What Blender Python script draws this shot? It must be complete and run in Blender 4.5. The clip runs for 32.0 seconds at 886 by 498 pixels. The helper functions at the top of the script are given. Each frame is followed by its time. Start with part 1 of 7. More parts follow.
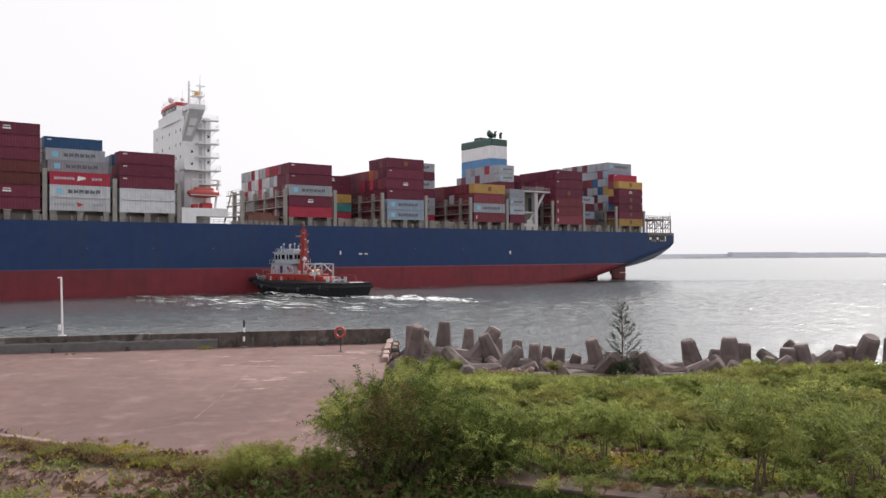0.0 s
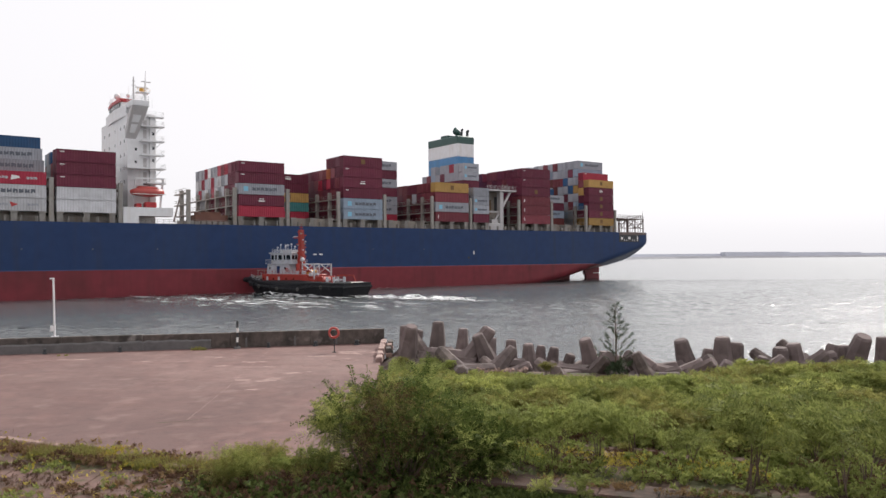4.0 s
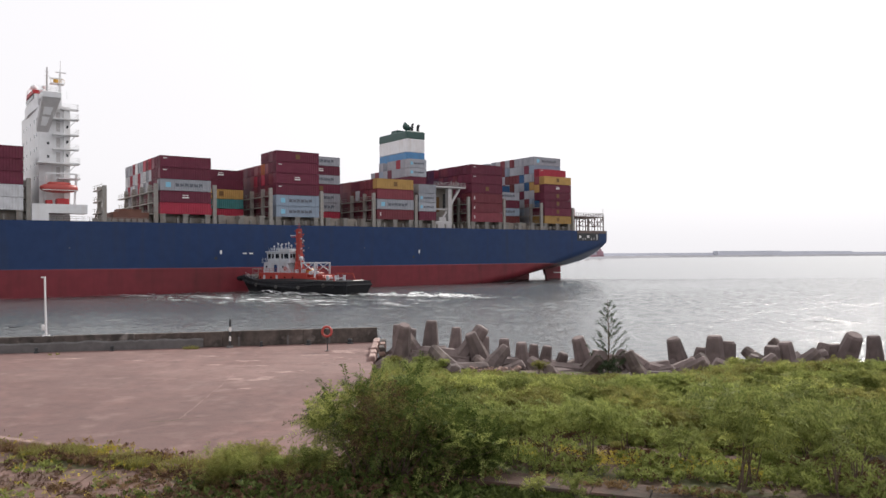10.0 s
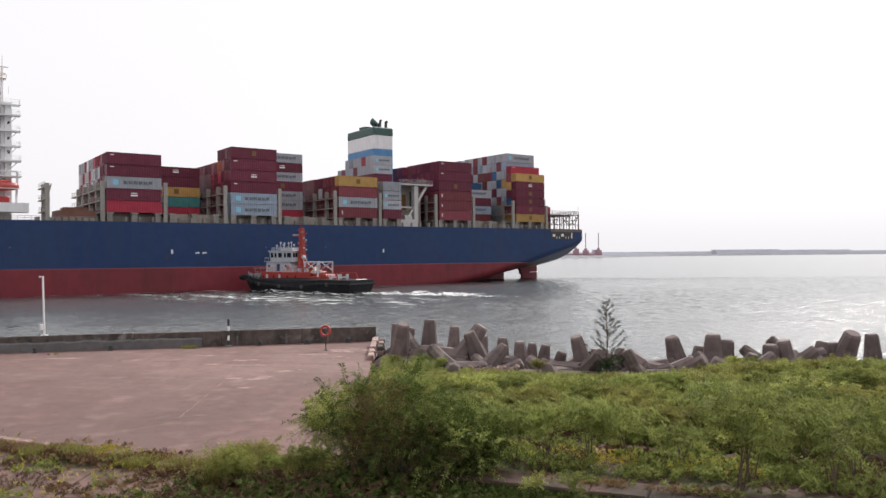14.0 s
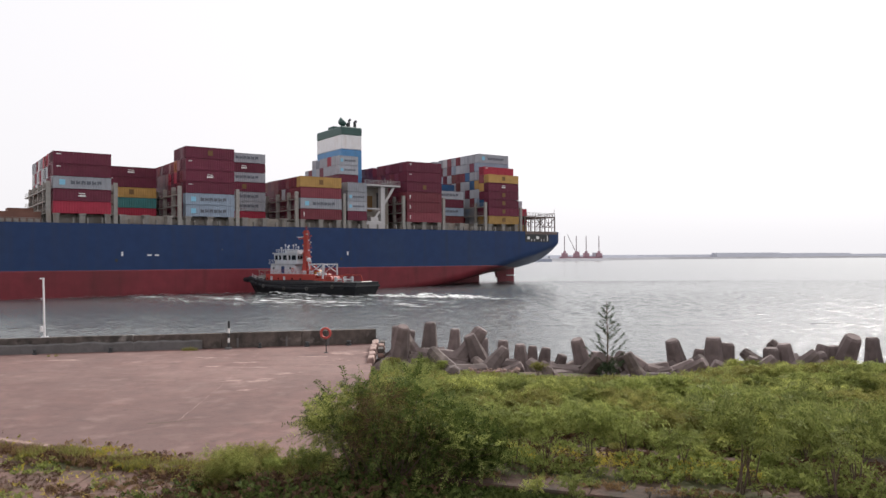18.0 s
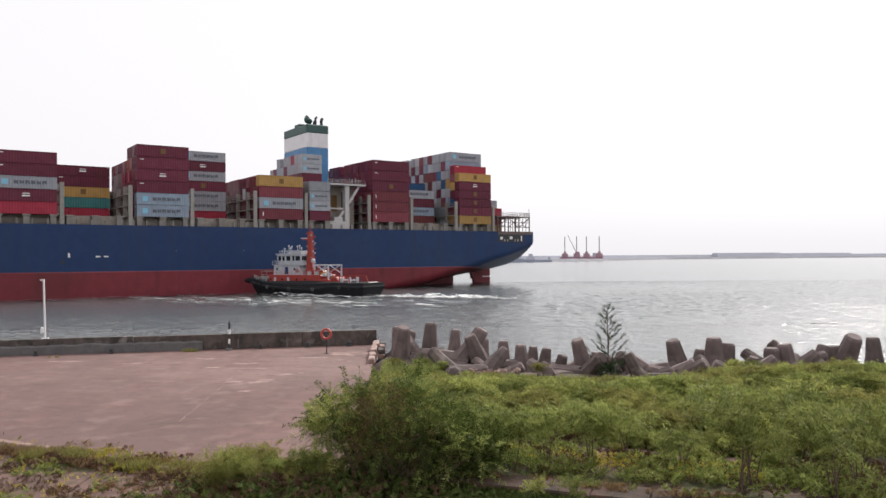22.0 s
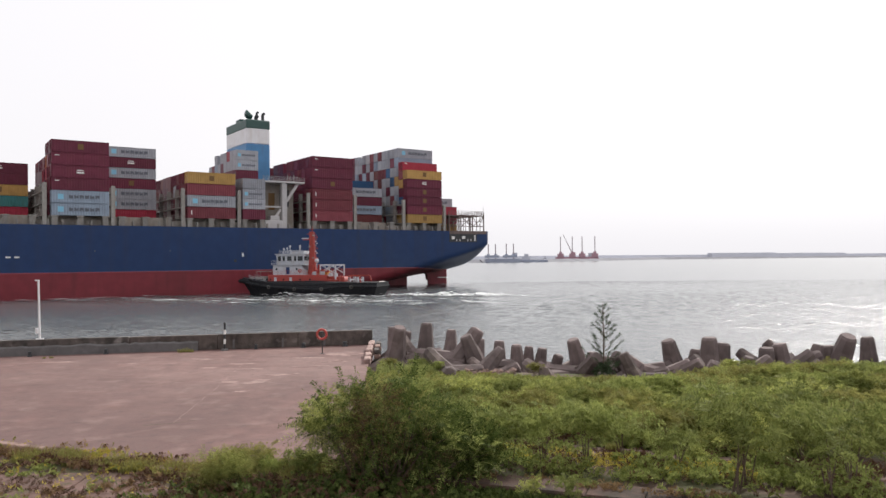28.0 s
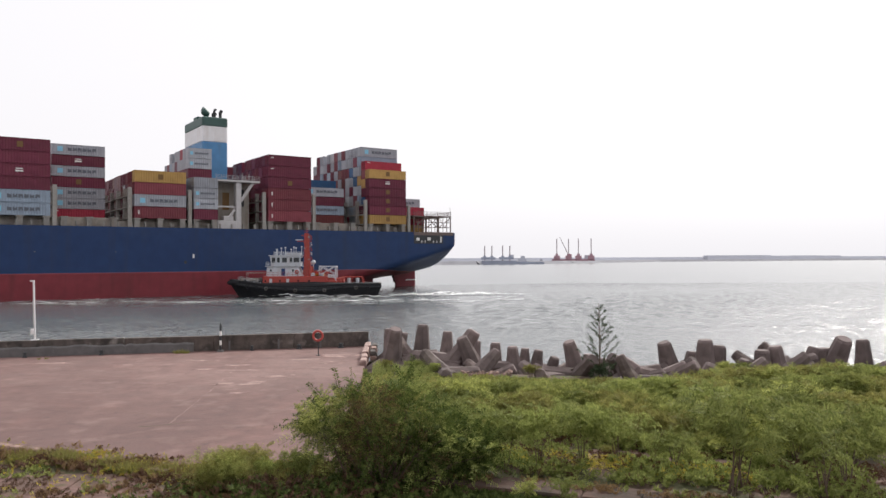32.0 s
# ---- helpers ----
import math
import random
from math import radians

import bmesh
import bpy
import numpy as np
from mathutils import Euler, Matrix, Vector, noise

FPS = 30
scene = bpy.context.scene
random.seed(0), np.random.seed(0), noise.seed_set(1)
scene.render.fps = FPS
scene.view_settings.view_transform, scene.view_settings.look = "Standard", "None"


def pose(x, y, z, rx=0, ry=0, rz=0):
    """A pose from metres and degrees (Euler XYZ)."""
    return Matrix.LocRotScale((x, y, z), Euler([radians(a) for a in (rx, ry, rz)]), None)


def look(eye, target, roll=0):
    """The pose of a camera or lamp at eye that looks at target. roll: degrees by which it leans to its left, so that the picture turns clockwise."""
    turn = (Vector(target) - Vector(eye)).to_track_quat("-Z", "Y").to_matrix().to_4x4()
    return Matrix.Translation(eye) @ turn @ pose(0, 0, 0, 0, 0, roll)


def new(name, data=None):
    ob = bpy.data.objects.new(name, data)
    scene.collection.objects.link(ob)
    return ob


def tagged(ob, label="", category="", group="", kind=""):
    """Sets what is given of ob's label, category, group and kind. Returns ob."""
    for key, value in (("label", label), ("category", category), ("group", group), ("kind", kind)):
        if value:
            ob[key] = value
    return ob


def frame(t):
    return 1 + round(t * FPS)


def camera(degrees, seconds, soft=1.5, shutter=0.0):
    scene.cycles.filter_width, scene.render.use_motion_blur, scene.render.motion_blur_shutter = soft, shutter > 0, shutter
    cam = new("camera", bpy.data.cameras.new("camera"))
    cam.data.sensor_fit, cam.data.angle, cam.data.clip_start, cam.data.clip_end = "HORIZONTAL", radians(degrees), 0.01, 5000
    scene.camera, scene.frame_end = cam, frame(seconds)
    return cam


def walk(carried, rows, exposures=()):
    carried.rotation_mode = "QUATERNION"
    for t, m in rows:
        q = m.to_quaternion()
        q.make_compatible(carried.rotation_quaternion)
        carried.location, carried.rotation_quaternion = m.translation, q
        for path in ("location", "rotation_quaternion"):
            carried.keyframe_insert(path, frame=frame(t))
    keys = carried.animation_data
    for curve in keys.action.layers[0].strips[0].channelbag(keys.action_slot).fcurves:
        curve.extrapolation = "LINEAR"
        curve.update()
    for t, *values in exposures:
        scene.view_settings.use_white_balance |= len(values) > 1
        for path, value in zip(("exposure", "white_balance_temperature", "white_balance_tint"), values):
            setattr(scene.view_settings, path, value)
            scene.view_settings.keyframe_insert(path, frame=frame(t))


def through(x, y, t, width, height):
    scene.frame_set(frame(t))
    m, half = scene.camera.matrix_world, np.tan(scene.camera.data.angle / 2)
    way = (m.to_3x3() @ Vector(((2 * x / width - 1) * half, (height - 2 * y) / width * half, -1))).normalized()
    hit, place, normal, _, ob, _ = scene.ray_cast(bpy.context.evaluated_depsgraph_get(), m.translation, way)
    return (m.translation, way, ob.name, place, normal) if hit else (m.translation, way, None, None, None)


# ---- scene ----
# ---- camera and its way ----
cam = camera(59.2, 32.0)
EYE = (0.0, 0.0, 8.79)


def aim(t, yaw, pitch, roll):
    """A row of the camera: it stands still and turns a little."""
    return (t, Matrix.Translation(EYE) @ pose(0, 0, 0, 90 + pitch, 0, yaw) @ pose(0, 0, 0, 0, 0, roll))


PATH = [aim(*r) for r in (
    (0, 0.000, 0.540, -0.286), (0.5, -0.008, 0.575, -0.359), (1, -0.071, 0.590, -0.401),
    (1.5, -0.096, 0.590, -0.439), (2, -0.177, 0.576, -0.486), (2.5, -0.248, 0.583, -0.456),
    (3, -0.336, 0.582, -0.441), (3.5, -0.398, 0.546, -0.404), (5.5, -0.628, 0.582, -0.339),
    (6, -0.635, 0.559, -0.311), (6.5, -0.685, 0.524, -0.286), (7, -0.727, 0.526, -0.187),
    (7.5, -0.772, 0.539, -0.247), (8, -0.816, 0.558, -0.296), (8.5, -0.887, 0.536, -0.338),
    (9, -0.907, 0.508, -0.352), (9.5, -0.952, 0.473, -0.341), (10, -0.965, 0.461, -0.349),
    (10.5, -0.978, 0.446, -0.414), (11, -1.014, 0.418, -0.383), (11.5, -1.026, 0.417, -0.391),
    (12, -1.069, 0.439, -0.410), (12.5, -1.075, 0.445, -0.411), (13, -1.076, 0.439, -0.422),
    (13.5, -1.090, 0.424, -0.430), (14, -1.080, 0.388, -0.426), (14.5, -1.043, 0.396, -0.426),
    (16.5, -1.066, 0.474, -0.252), (17, -1.064, 0.522, -0.300), (17.5, -1.075, 0.572, -0.336),
    (18, -1.047, 0.579, -0.311), (18.5, -1.019, 0.612, -0.364), (19, -1.007, 0.649, -0.300),
    (19.5, -0.968, 0.675, -0.368), (20, -0.978, 0.669, -0.460), (20.5, -0.988, 0.662, -0.425),
    (21, -1.025, 0.661, -0.412), (21.5, -1.021, 0.669, -0.375), (22, -1.024, 0.626, -0.412),
    (22.5, -1.083, 0.661, -0.406), (23, -1.161, 0.737, -0.398), (23.5, -1.248, 0.779, -0.402),
    (24, -1.295, 0.764, -0.368), (24.5, -1.269, 0.709, -0.322), (25, -1.270, 0.660, -0.383),
    (25.5, -1.273, 0.639, -0.417), (27.5, -1.294, 0.639, -0.423), (28, -1.335, 0.631, -0.446),
    (28.5, -1.344, 0.651, -0.468), (29, -1.344, 0.651, -0.468), (29.5, -1.377, 0.638, -0.405),
    (30, -1.402, 0.673, -0.331), (30.5, -1.452, 0.707, -0.383), (31, -1.481, 0.736, -0.343),
    (31.5, -1.546, 0.743, -0.328), (32, -1.600, 0.757, -0.295),
)]
walk(cam, PATH)

# ---- light ----
SUN_AZ, SUN_EL = radians(32.0), radians(40.0)
world = bpy.data.worlds.new("overcast_sky")
scene.world = world
world.use_nodes = True
wt = world.node_tree
wt.nodes.clear()
w_out = wt.nodes.new("ShaderNodeOutputWorld")
w_bg = wt.nodes.new("ShaderNodeBackground")
w_sky = wt.nodes.new("ShaderNodeTexSky")
w_sky.sky_type = 'NISHITA'
w_sky.sun_disc = False
w_sky.sun_elevation, w_sky.sun_rotation = SUN_EL, SUN_AZ
w_sky.air_density, w_sky.dust_density, w_sky.ozone_density = 1.0, 7.0, 0.3
w_hs = wt.nodes.new("ShaderNodeHueSaturation")
w_hs.inputs["Saturation"].default_value = 0.16
w_mix = wt.nodes.new("ShaderNodeMix")
w_mix.data_type = 'RGBA'
w_mix.inputs["Factor"].default_value = 0.84
w_mix.inputs["B"].default_value = (7.8, 7.64, 7.9, 1)
wt.links.new(w_sky.outputs[0], w_hs.inputs["Color"])
wt.links.new(w_hs.outputs[0], w_mix.inputs["A"])
wt.links.new(w_mix.outputs["Result"], w_bg.inputs[0])
w_bg.inputs[1].default_value = 0.1
wt.links.new(w_bg.outputs[0], w_out.inputs[0])

sun = new("sun", bpy.data.lights.new("sun", "SUN"))
sun.data.energy, sun.data.angle, sun.data.color = 2.4, radians(8), (1.0, 0.95, 0.88)
sun.matrix_world = look((0, 0, 0), (-math.sin(SUN_AZ) * math.cos(SUN_EL), -math.cos(SUN_AZ) * math.cos(SUN_EL), -math.sin(SUN_EL)))
scene.view_settings.exposure = 0.45


# ---- materials ----
def material(name, base, rough=0.6, metal=0.0, grain=(4.0, 0.15), stain=None, bump=(0.0, 30.0), per_object=0.0, streaks=None, spec=0.5):
    """A surface with fine grain, large stains, relief and a little change from object to object."""
    m = bpy.data.materials.new(name)
    m.use_nodes = True
    nt = m.node_tree
    b = nt.nodes["Principled BSDF"]
    b.inputs["Roughness"].default_value, b.inputs["Metallic"].default_value = rough, metal
    b.inputs["Specular IOR Level"].default_value = spec
    co = nt.nodes.new("ShaderNodeTexCoord")
    n1 = nt.nodes.new("ShaderNodeTexNoise")
    n1.inputs["Scale"].default_value, n1.inputs["Detail"].default_value = grain[0], 6
    nt.links.new(co.outputs["Object"], n1.inputs["Vector"])
    mr = nt.nodes.new("ShaderNodeMapRange")
    mr.inputs["From Min"].default_value, mr.inputs["From Max"].default_value = 0.25, 0.75
    mr.inputs["To Min"].default_value, mr.inputs["To Max"].default_value = 1 - grain[1], 1 + grain[1]
    nt.links.new(n1.outputs["Fac"], mr.inputs["Value"])
    col = nt.nodes.new("ShaderNodeMix")
    col.data_type, col.blend_type = 'RGBA', 'MULTIPLY'
    col.inputs["Factor"].default_value = 1
    col.inputs["A"].default_value = (*base, 1)
    nt.links.new(mr.outputs[0], col.inputs["B"])
    last = col.outputs["Result"]
    for tint, scale, lo, hi, amount in (stain if isinstance(stain, list) else [stain] if stain else []):
        n2 = nt.nodes.new("ShaderNodeTexNoise")
        n2.inputs["Scale"].default_value, n2.inputs["Detail"].default_value = scale, 5
        nt.links.new(co.outputs["Object"], n2.inputs["Vector"])
        r2 = nt.nodes.new("ShaderNodeMapRange")
        r2.inputs["From Min"].default_value, r2.inputs["From Max"].default_value = lo, hi
        r2.inputs["To Max"].default_value = amount
        nt.links.new(n2.outputs["Fac"], r2.inputs["Value"])
        s = nt.nodes.new("ShaderNodeMix")
        s.data_type = 'RGBA'
        s.inputs["B"].default_value = (*tint, 1)
        nt.links.new(r2.outputs[0], s.inputs["Factor"])
        nt.links.new(last, s.inputs["A"])
        last = s.outputs["Result"]
    if streaks:
        tint, sx, sz, amount = streaks
        mp = nt.nodes.new("ShaderNodeMapping")
        mp.inputs["Scale"].default_value = (sx, sx, sz)
        nt.links.new(co.outputs["Object"], mp.inputs["Vector"])
        n3 = nt.nodes.new("ShaderNodeTexNoise")
        n3.inputs["Scale"].default_value, n3.inputs["Detail"].default_value = 1.0, 5
        nt.links.new(mp.outputs[0], n3.inputs["Vector"])
        r3 = nt.nodes.new("ShaderNodeMapRange")
        r3.inputs["From Min"].default_value, r3.inputs["From Max"].default_value = 0.5, 0.75
        r3.inputs["To Max"].default_value = amount
        nt.links.new(n3.outputs["Fac"], r3.inputs["Value"])
        s = nt.nodes.new("ShaderNodeMix")
        s.data_type = 'RGBA'
        s.inputs["B"].default_value = (*tint, 1)
        nt.links.new(r3.outputs[0], s.inputs["Factor"])
        nt.links.new(last, s.inputs["A"])
        last = s.outputs["Result"]
    if per_object:
        oi = nt.nodes.new("ShaderNodeObjectInfo")
        hs = nt.nodes.new("ShaderNodeHueSaturation")
        r4 = nt.nodes.new("ShaderNodeMapRange")
        r4.inputs["To Min"].default_value, r4.inputs["To Max"].default_value = 1 - per_object, 1 + per_object
        nt.links.new(oi.outputs["Random"], r4.inputs["Value"])
        nt.links.new(r4.outputs[0], hs.inputs["Value"])
        nt.links.new(last, hs.inputs["Color"])
        last = hs.outputs["Color"]
    nt.links.new(last, b.inputs["Base Color"])
    if bump[0]:
        n5 = nt.nodes.new("ShaderNodeTexNoise")
        n5.inputs["Scale"].default_value, n5.inputs["Detail"].default_value = bump[1], 6
        nt.links.new(co.outputs["Object"], n5.inputs["Vector"])
        bp = nt.nodes.new("ShaderNodeBump")
        bp.inputs["Strength"].default_value, bp.inputs["Distance"].default_value = bump[0], 0.05
        nt.links.new(n5.outputs["Fac"], bp.inputs["Height"])
        nt.links.new(bp.outputs[0], b.inputs["Normal"])
    return m


def leaf_material(name, base, tip, through=0.35):
    """Foliage: two greens mixed from leaf to leaf, and light that shines through."""
    m = bpy.data.materials.new(name)
    m.use_nodes = True
    nt = m.node_tree
    b = nt.nodes["Principled BSDF"]
    b.inputs["Roughness"].default_value = 0.7
    b.inputs["Specular IOR Level"].default_value = 0.12
    g = nt.nodes.new("ShaderNodeNewGeometry")
    mx = nt.nodes.new("ShaderNodeMix")
    mx.data_type = 'RGBA'
    mx.inputs["A"].default_value, mx.inputs["B"].default_value = (*base, 1), (*tip, 1)
    nt.links.new(g.outputs["Random Per Island"], mx.inputs["Factor"])
    oi = nt.nodes.new("ShaderNodeObjectInfo")
    hs = nt.nodes.new("ShaderNodeHueSaturation")
    r4 = nt.nodes.new("ShaderNodeMapRange")
    r4.inputs["To Min"].default_value, r4.inputs["To Max"].default_value = 0.75, 1.25
    nt.links.new(oi.outputs["Random"], r4.inputs["Value"])
    nt.links.new(r4.outputs[0], hs.inputs["Value"])
    nt.links.new(mx.outputs["Result"], hs.inputs["Color"])
    nt.links.new(hs.outputs[0], b.inputs["Base Color"])
    tr = nt.nodes.new("ShaderNodeBsdfTranslucent")
    nt.links.new(hs.outputs[0], tr.inputs["Color"])
    sh = nt.nodes.new("ShaderNodeMixShader")
    sh.inputs[0].default_value = through
    nt.links.new(b.outputs[0], sh.inputs[1])
    nt.links.new(tr.outputs[0], sh.inputs[2])
    nt.links.new(sh.outputs[0], nt.nodes["Material Output"].inputs[0])
    return m


def water_material():
    m = bpy.data.materials.new("harbour_water")
    m.use_nodes = True
    nt = m.node_tree
    b = nt.nodes["Principled BSDF"]
    b.inputs["Base Color"].default_value = (0.1, 0.11, 0.115, 1)
    b.inputs["Roughness"].default_value = 0.19
    b.inputs["IOR"].default_value = 1.33
    co = nt.nodes.new("ShaderNodeTexCoord")
    heights = []
    for scale, stretch, weight in ((4.6, 0.7, 0.3), (1.9, 0.6, 0.6)):
        mp = nt.nodes.new("ShaderNodeMapping")
        mp.inputs["Rotation"].default_value = (0, 0, radians(20))
        mp.inputs["Scale"].default_value = (scale * stretch, scale, scale)
        nt.links.new(co.outputs["Object"], mp.inputs["Vector"])
        n = nt.nodes.new("ShaderNodeTexNoise")
        n.inputs["Scale"].default_value, n.inputs["Detail"].default_value, n.inputs["Distortion"].default_value = 1.0, 4, 0.6
        nt.links.new(mp.outputs[0], n.inputs["Vector"])
        mu = nt.nodes.new("ShaderNodeMath")
        mu.operation = 'MULTIPLY'
        mu.inputs[1].default_value = weight
        nt.links.new(n.outputs["Fac"], mu.inputs[0])
        heights.append(mu.outputs[0])
    total = heights[0]
    for hh in heights[1:]:
        ad = nt.nodes.new("ShaderNodeMath")
        nt.links.new(total, ad.inputs[0])
        nt.links.new(hh, ad.inputs[1])
        total = ad.outputs[0]
    bp = nt.nodes.new("ShaderNodeBump")
    bp.inputs["Strength"].default_value, bp.inputs["Distance"].default_value = 0.7, 0.22
    # smoother water in the lee of the ship, ruffled water elsewhere
    sep = nt.nodes.new("ShaderNodeSeparateXYZ")
    nt.links.new(co.outputs["Object"], sep.inputs[0])
    line = nt.nodes.new("ShaderNodeMath")
    line.operation = 'MULTIPLY_ADD'
    line.inputs[1].default_value = -0.3
    nt.links.new(sep.outputs[0], line.inputs[0])
    nt.links.new(sep.outputs[1], line.inputs[2])
    near = nt.nodes.new("ShaderNodeMapRange")
    near.inputs["From Min"].default_value, near.inputs["From Max"].default_value = 105, 190
    near.inputs["To Min"].default_value, near.inputs["To Max"].default_value = 0.72, 0.25
    nt.links.new(line.outputs[0], near.inputs["Value"])
    side = nt.nodes.new("ShaderNodeMapRange")
    side.inputs["From Min"].default_value, side.inputs["From Max"].default_value = -10, 45
    side.inputs["To Min"].default_value, side.inputs["To Max"].default_value = 0.25, 0.55
    nt.links.new(sep.outputs[0], side.inputs["Value"])
    ruffle = nt.nodes.new("ShaderNodeMath")
    ruffle.operation = 'MAXIMUM'
    nt.links.new(near.outputs[0], ruffle.inputs[0])
    nt.links.new(side.outputs[0], ruffle.inputs[1])
    nt.links.new(ruffle.outputs[0], bp.inputs["Strength"])
    nt.links.new(total, bp.inputs["Height"])
    nt.links.new(bp.outputs[0], b.inputs["Normal"])
    return m


def foam_material(name, low, high, scale):
    """Broken white foam that thins out towards the edge of its sheet; holes in it show the water."""
    m = bpy.data.materials.new(name)
    m.use_nodes = True
    nt = m.node_tree
    b = nt.nodes["Principled BSDF"]
    b.inputs["Base Color"].default_value = (0.85, 0.87, 0.87, 1)
    b.inputs["Roughness"].default_value = 0.8
    co = nt.nodes.new("ShaderNodeTexCoord")
    mp = nt.nodes.new("ShaderNodeMapping")
    mp.inputs["Scale"].default_value = (0.16 * scale, 0.6 * scale, 1)
    nt.links.new(co.outputs["Object"], mp.inputs["Vector"])
    n = nt.nodes.new("ShaderNodeTexNoise")
    n.inputs["Scale"].default_value, n.inputs["Detail"].default_value, n.inputs["Distortion"].default_value = 1.0, 8, 1.1
    n.inputs["Roughness"].default_value = 0.62
    nt.links.new(mp.outputs[0], n.inputs["Vector"])
    sep = nt.nodes.new("ShaderNodeSeparateXYZ")
    nt.links.new(co.outputs["Generated"], sep.inputs[0])
    value = n.outputs["Fac"]
    for axis in (0, 1):
        c = nt.nodes.new("ShaderNodeMath")
        c.operation = 'SUBTRACT'
        c.inputs[1].default_value = 0.5
        nt.links.new(sep.outputs[axis], c.inputs[0])
        q = nt.nodes.new("ShaderNodeMath")
        q.operation = 'MULTIPLY'
        nt.links.new(c.outputs[0], q.inputs[0])
        nt.links.new(c.outputs[0], q.inputs[1])
        s = nt.nodes.new("ShaderNodeMath")
        s.operation = 'MULTIPLY_ADD'
        s.inputs[1].default_value = -0.7
        nt.links.new(q.outputs[0], s.inputs[0])
        nt.links.new(value, s.inputs[2])
        value = s.outputs[0]
    r = nt.nodes.new("ShaderNodeMapRange")
    r.inputs["From Min"].default_value, r.inputs["From Max"].default_value = low, high
    nt.links.new(value, r.inputs["Value"])
    nt.links.new(r.outputs[0], b.inputs["Alpha"])
    return m


M_WATER = water_material()
M_FOAM = foam_material("churned_foam", 0.42, 0.6, 1.9)
M_FOAM_PATCH = foam_material("patchy_foam", 0.56, 0.72, 2.0)
M_FOAM_THIN = foam_material("streaky_foam", 0.52, 0.68, 0.8)
M_HULL_BLUE = material("hull_blue_paint", (0.014, 0.038, 0.115), 0.5, grain=(0.4, 0.12), stain=((0.04, 0.06, 0.1), 0.05, 0.5, 0.8, 0.3), streaks=((0.03, 0.035, 0.05), 0.5, 0.03, 0.35), spec=0.3)
M_HULL_RED = material("antifouling_red", (0.188, 0.024, 0.034), 0.48, grain=(0.4, 0.15), stain=((0.09, 0.02, 0.02), 0.06, 0.45, 0.75, 0.6), streaks=((0.06, 0.016, 0.016), 0.4, 0.04, 0.5), spec=0.35)
M_DECK = material("deck_paint", (0.16, 0.07, 0.05), 0.7, grain=(0.5, 0.2))
M_SHIP_GREY = material("ship_grey_paint", (0.27, 0.255, 0.235), 0.55, grain=(1.5, 0.15), streaks=((0.2, 0.12, 0.07), 1.2, 0.2, 0.45), per_object=0.1)
M_SHIP_WHITE = material("ship_white_paint", (0.74, 0.74, 0.75), 0.45, grain=(0.8, 0.06), streaks=((0.5, 0.42, 0.35), 0.8, 0.1, 0.3))
M_SHIP_BEIGE = material("hatch_beige", (0.29, 0.26, 0.225), 0.6, grain=(1.2, 0.18), streaks=((0.2, 0.12, 0.07), 1.0, 0.15, 0.4))
M_SHIP_PALE = material("ship_pale_grey_paint", (0.47, 0.45, 0.45), 0.5, grain=(1.0, 0.08), streaks=((0.4, 0.34, 0.3), 0.8, 0.1, 0.4))
M_STERN = material("rusty_brown_steel", (0.15, 0.11, 0.1), 0.7, grain=(1.5, 0.25), streaks=((0.08, 0.05, 0.04), 1.2, 0.2, 0.5))
M_DARK = material("dark_steel", (0.03, 0.032, 0.035), 0.5, grain=(2, 0.2))
M_GLASS_DARK = material("dark_window_glass", (0.012, 0.016, 0.02), 0.08, grain=(1, 0.05))
M_FUN_BLUE = material("funnel_blue", (0.07, 0.22, 0.43), 0.5, grain=(0.6, 0.1), streaks=((0.1, 0.14, 0.18), 0.7, 0.1, 0.4))
M_FUN_GREEN = material("funnel_green", (0.035, 0.085, 0.075), 0.5, grain=(0.6, 0.12))
M_ORANGE = material("lifeboat_orange", (0.4, 0.06, 0.05), 0.4, grain=(2, 0.1))
M_RED_PAINT = material("bright_red_paint", (0.42, 0.03, 0.035), 0.5, grain=(2, 0.12))
M_TUG_ORANGE = material("tug_orange_paint", (0.32, 0.036, 0.026), 0.45, grain=(2, 0.12), streaks=((0.2, 0.05, 0.03), 2, 0.3, 0.4))
M_TUG_WHITE = material("tug_white_paint", (0.47, 0.49, 0.53), 0.5, grain=(1.5, 0.1), streaks=((0.3, 0.2, 0.14), 1.5, 0.3, 0.35))
M_TUG_BLACK = material("tug_black_rubber", (0.017, 0.018, 0.021), 0.7, grain=(3, 0.3), stain=((0.03, 0.028, 0.026), 0.6, 0.5, 0.8, 0.5), spec=0.2)
M_TUG_SCUFF = material("scuffed_grey_rubber", (0.1, 0.093, 0.09), 0.8, grain=(3, 0.35), stain=((0.05, 0.045, 0.042), 0.7, 0.45, 0.65, 0.8), spec=0.2)
M_YELLOW = material("yellow_paint", (0.6, 0.33, 0.04), 0.5, grain=(3, 0.1))
M_PALE_BLUE = material("pale_blue_mark", (0.22, 0.5, 0.66), 0.5, grain=(3, 0.05))
M_MARK_DARK = material("dark_lettering", (0.1, 0.11, 0.135), 0.5, grain=(3, 0.1))
M_MARK_WHITE = material("white_lettering", (0.75, 0.74, 0.72), 0.5, grain=(3, 0.08))
M_MARK_RED = material("red_lettering", (0.45, 0.04, 0.04), 0.5, grain=(3, 0.08))
M_MARK_BROWN = material("brown_emblem", (0.16, 0.08, 0.02), 0.5, grain=(3, 0.08))
PAINT = {}
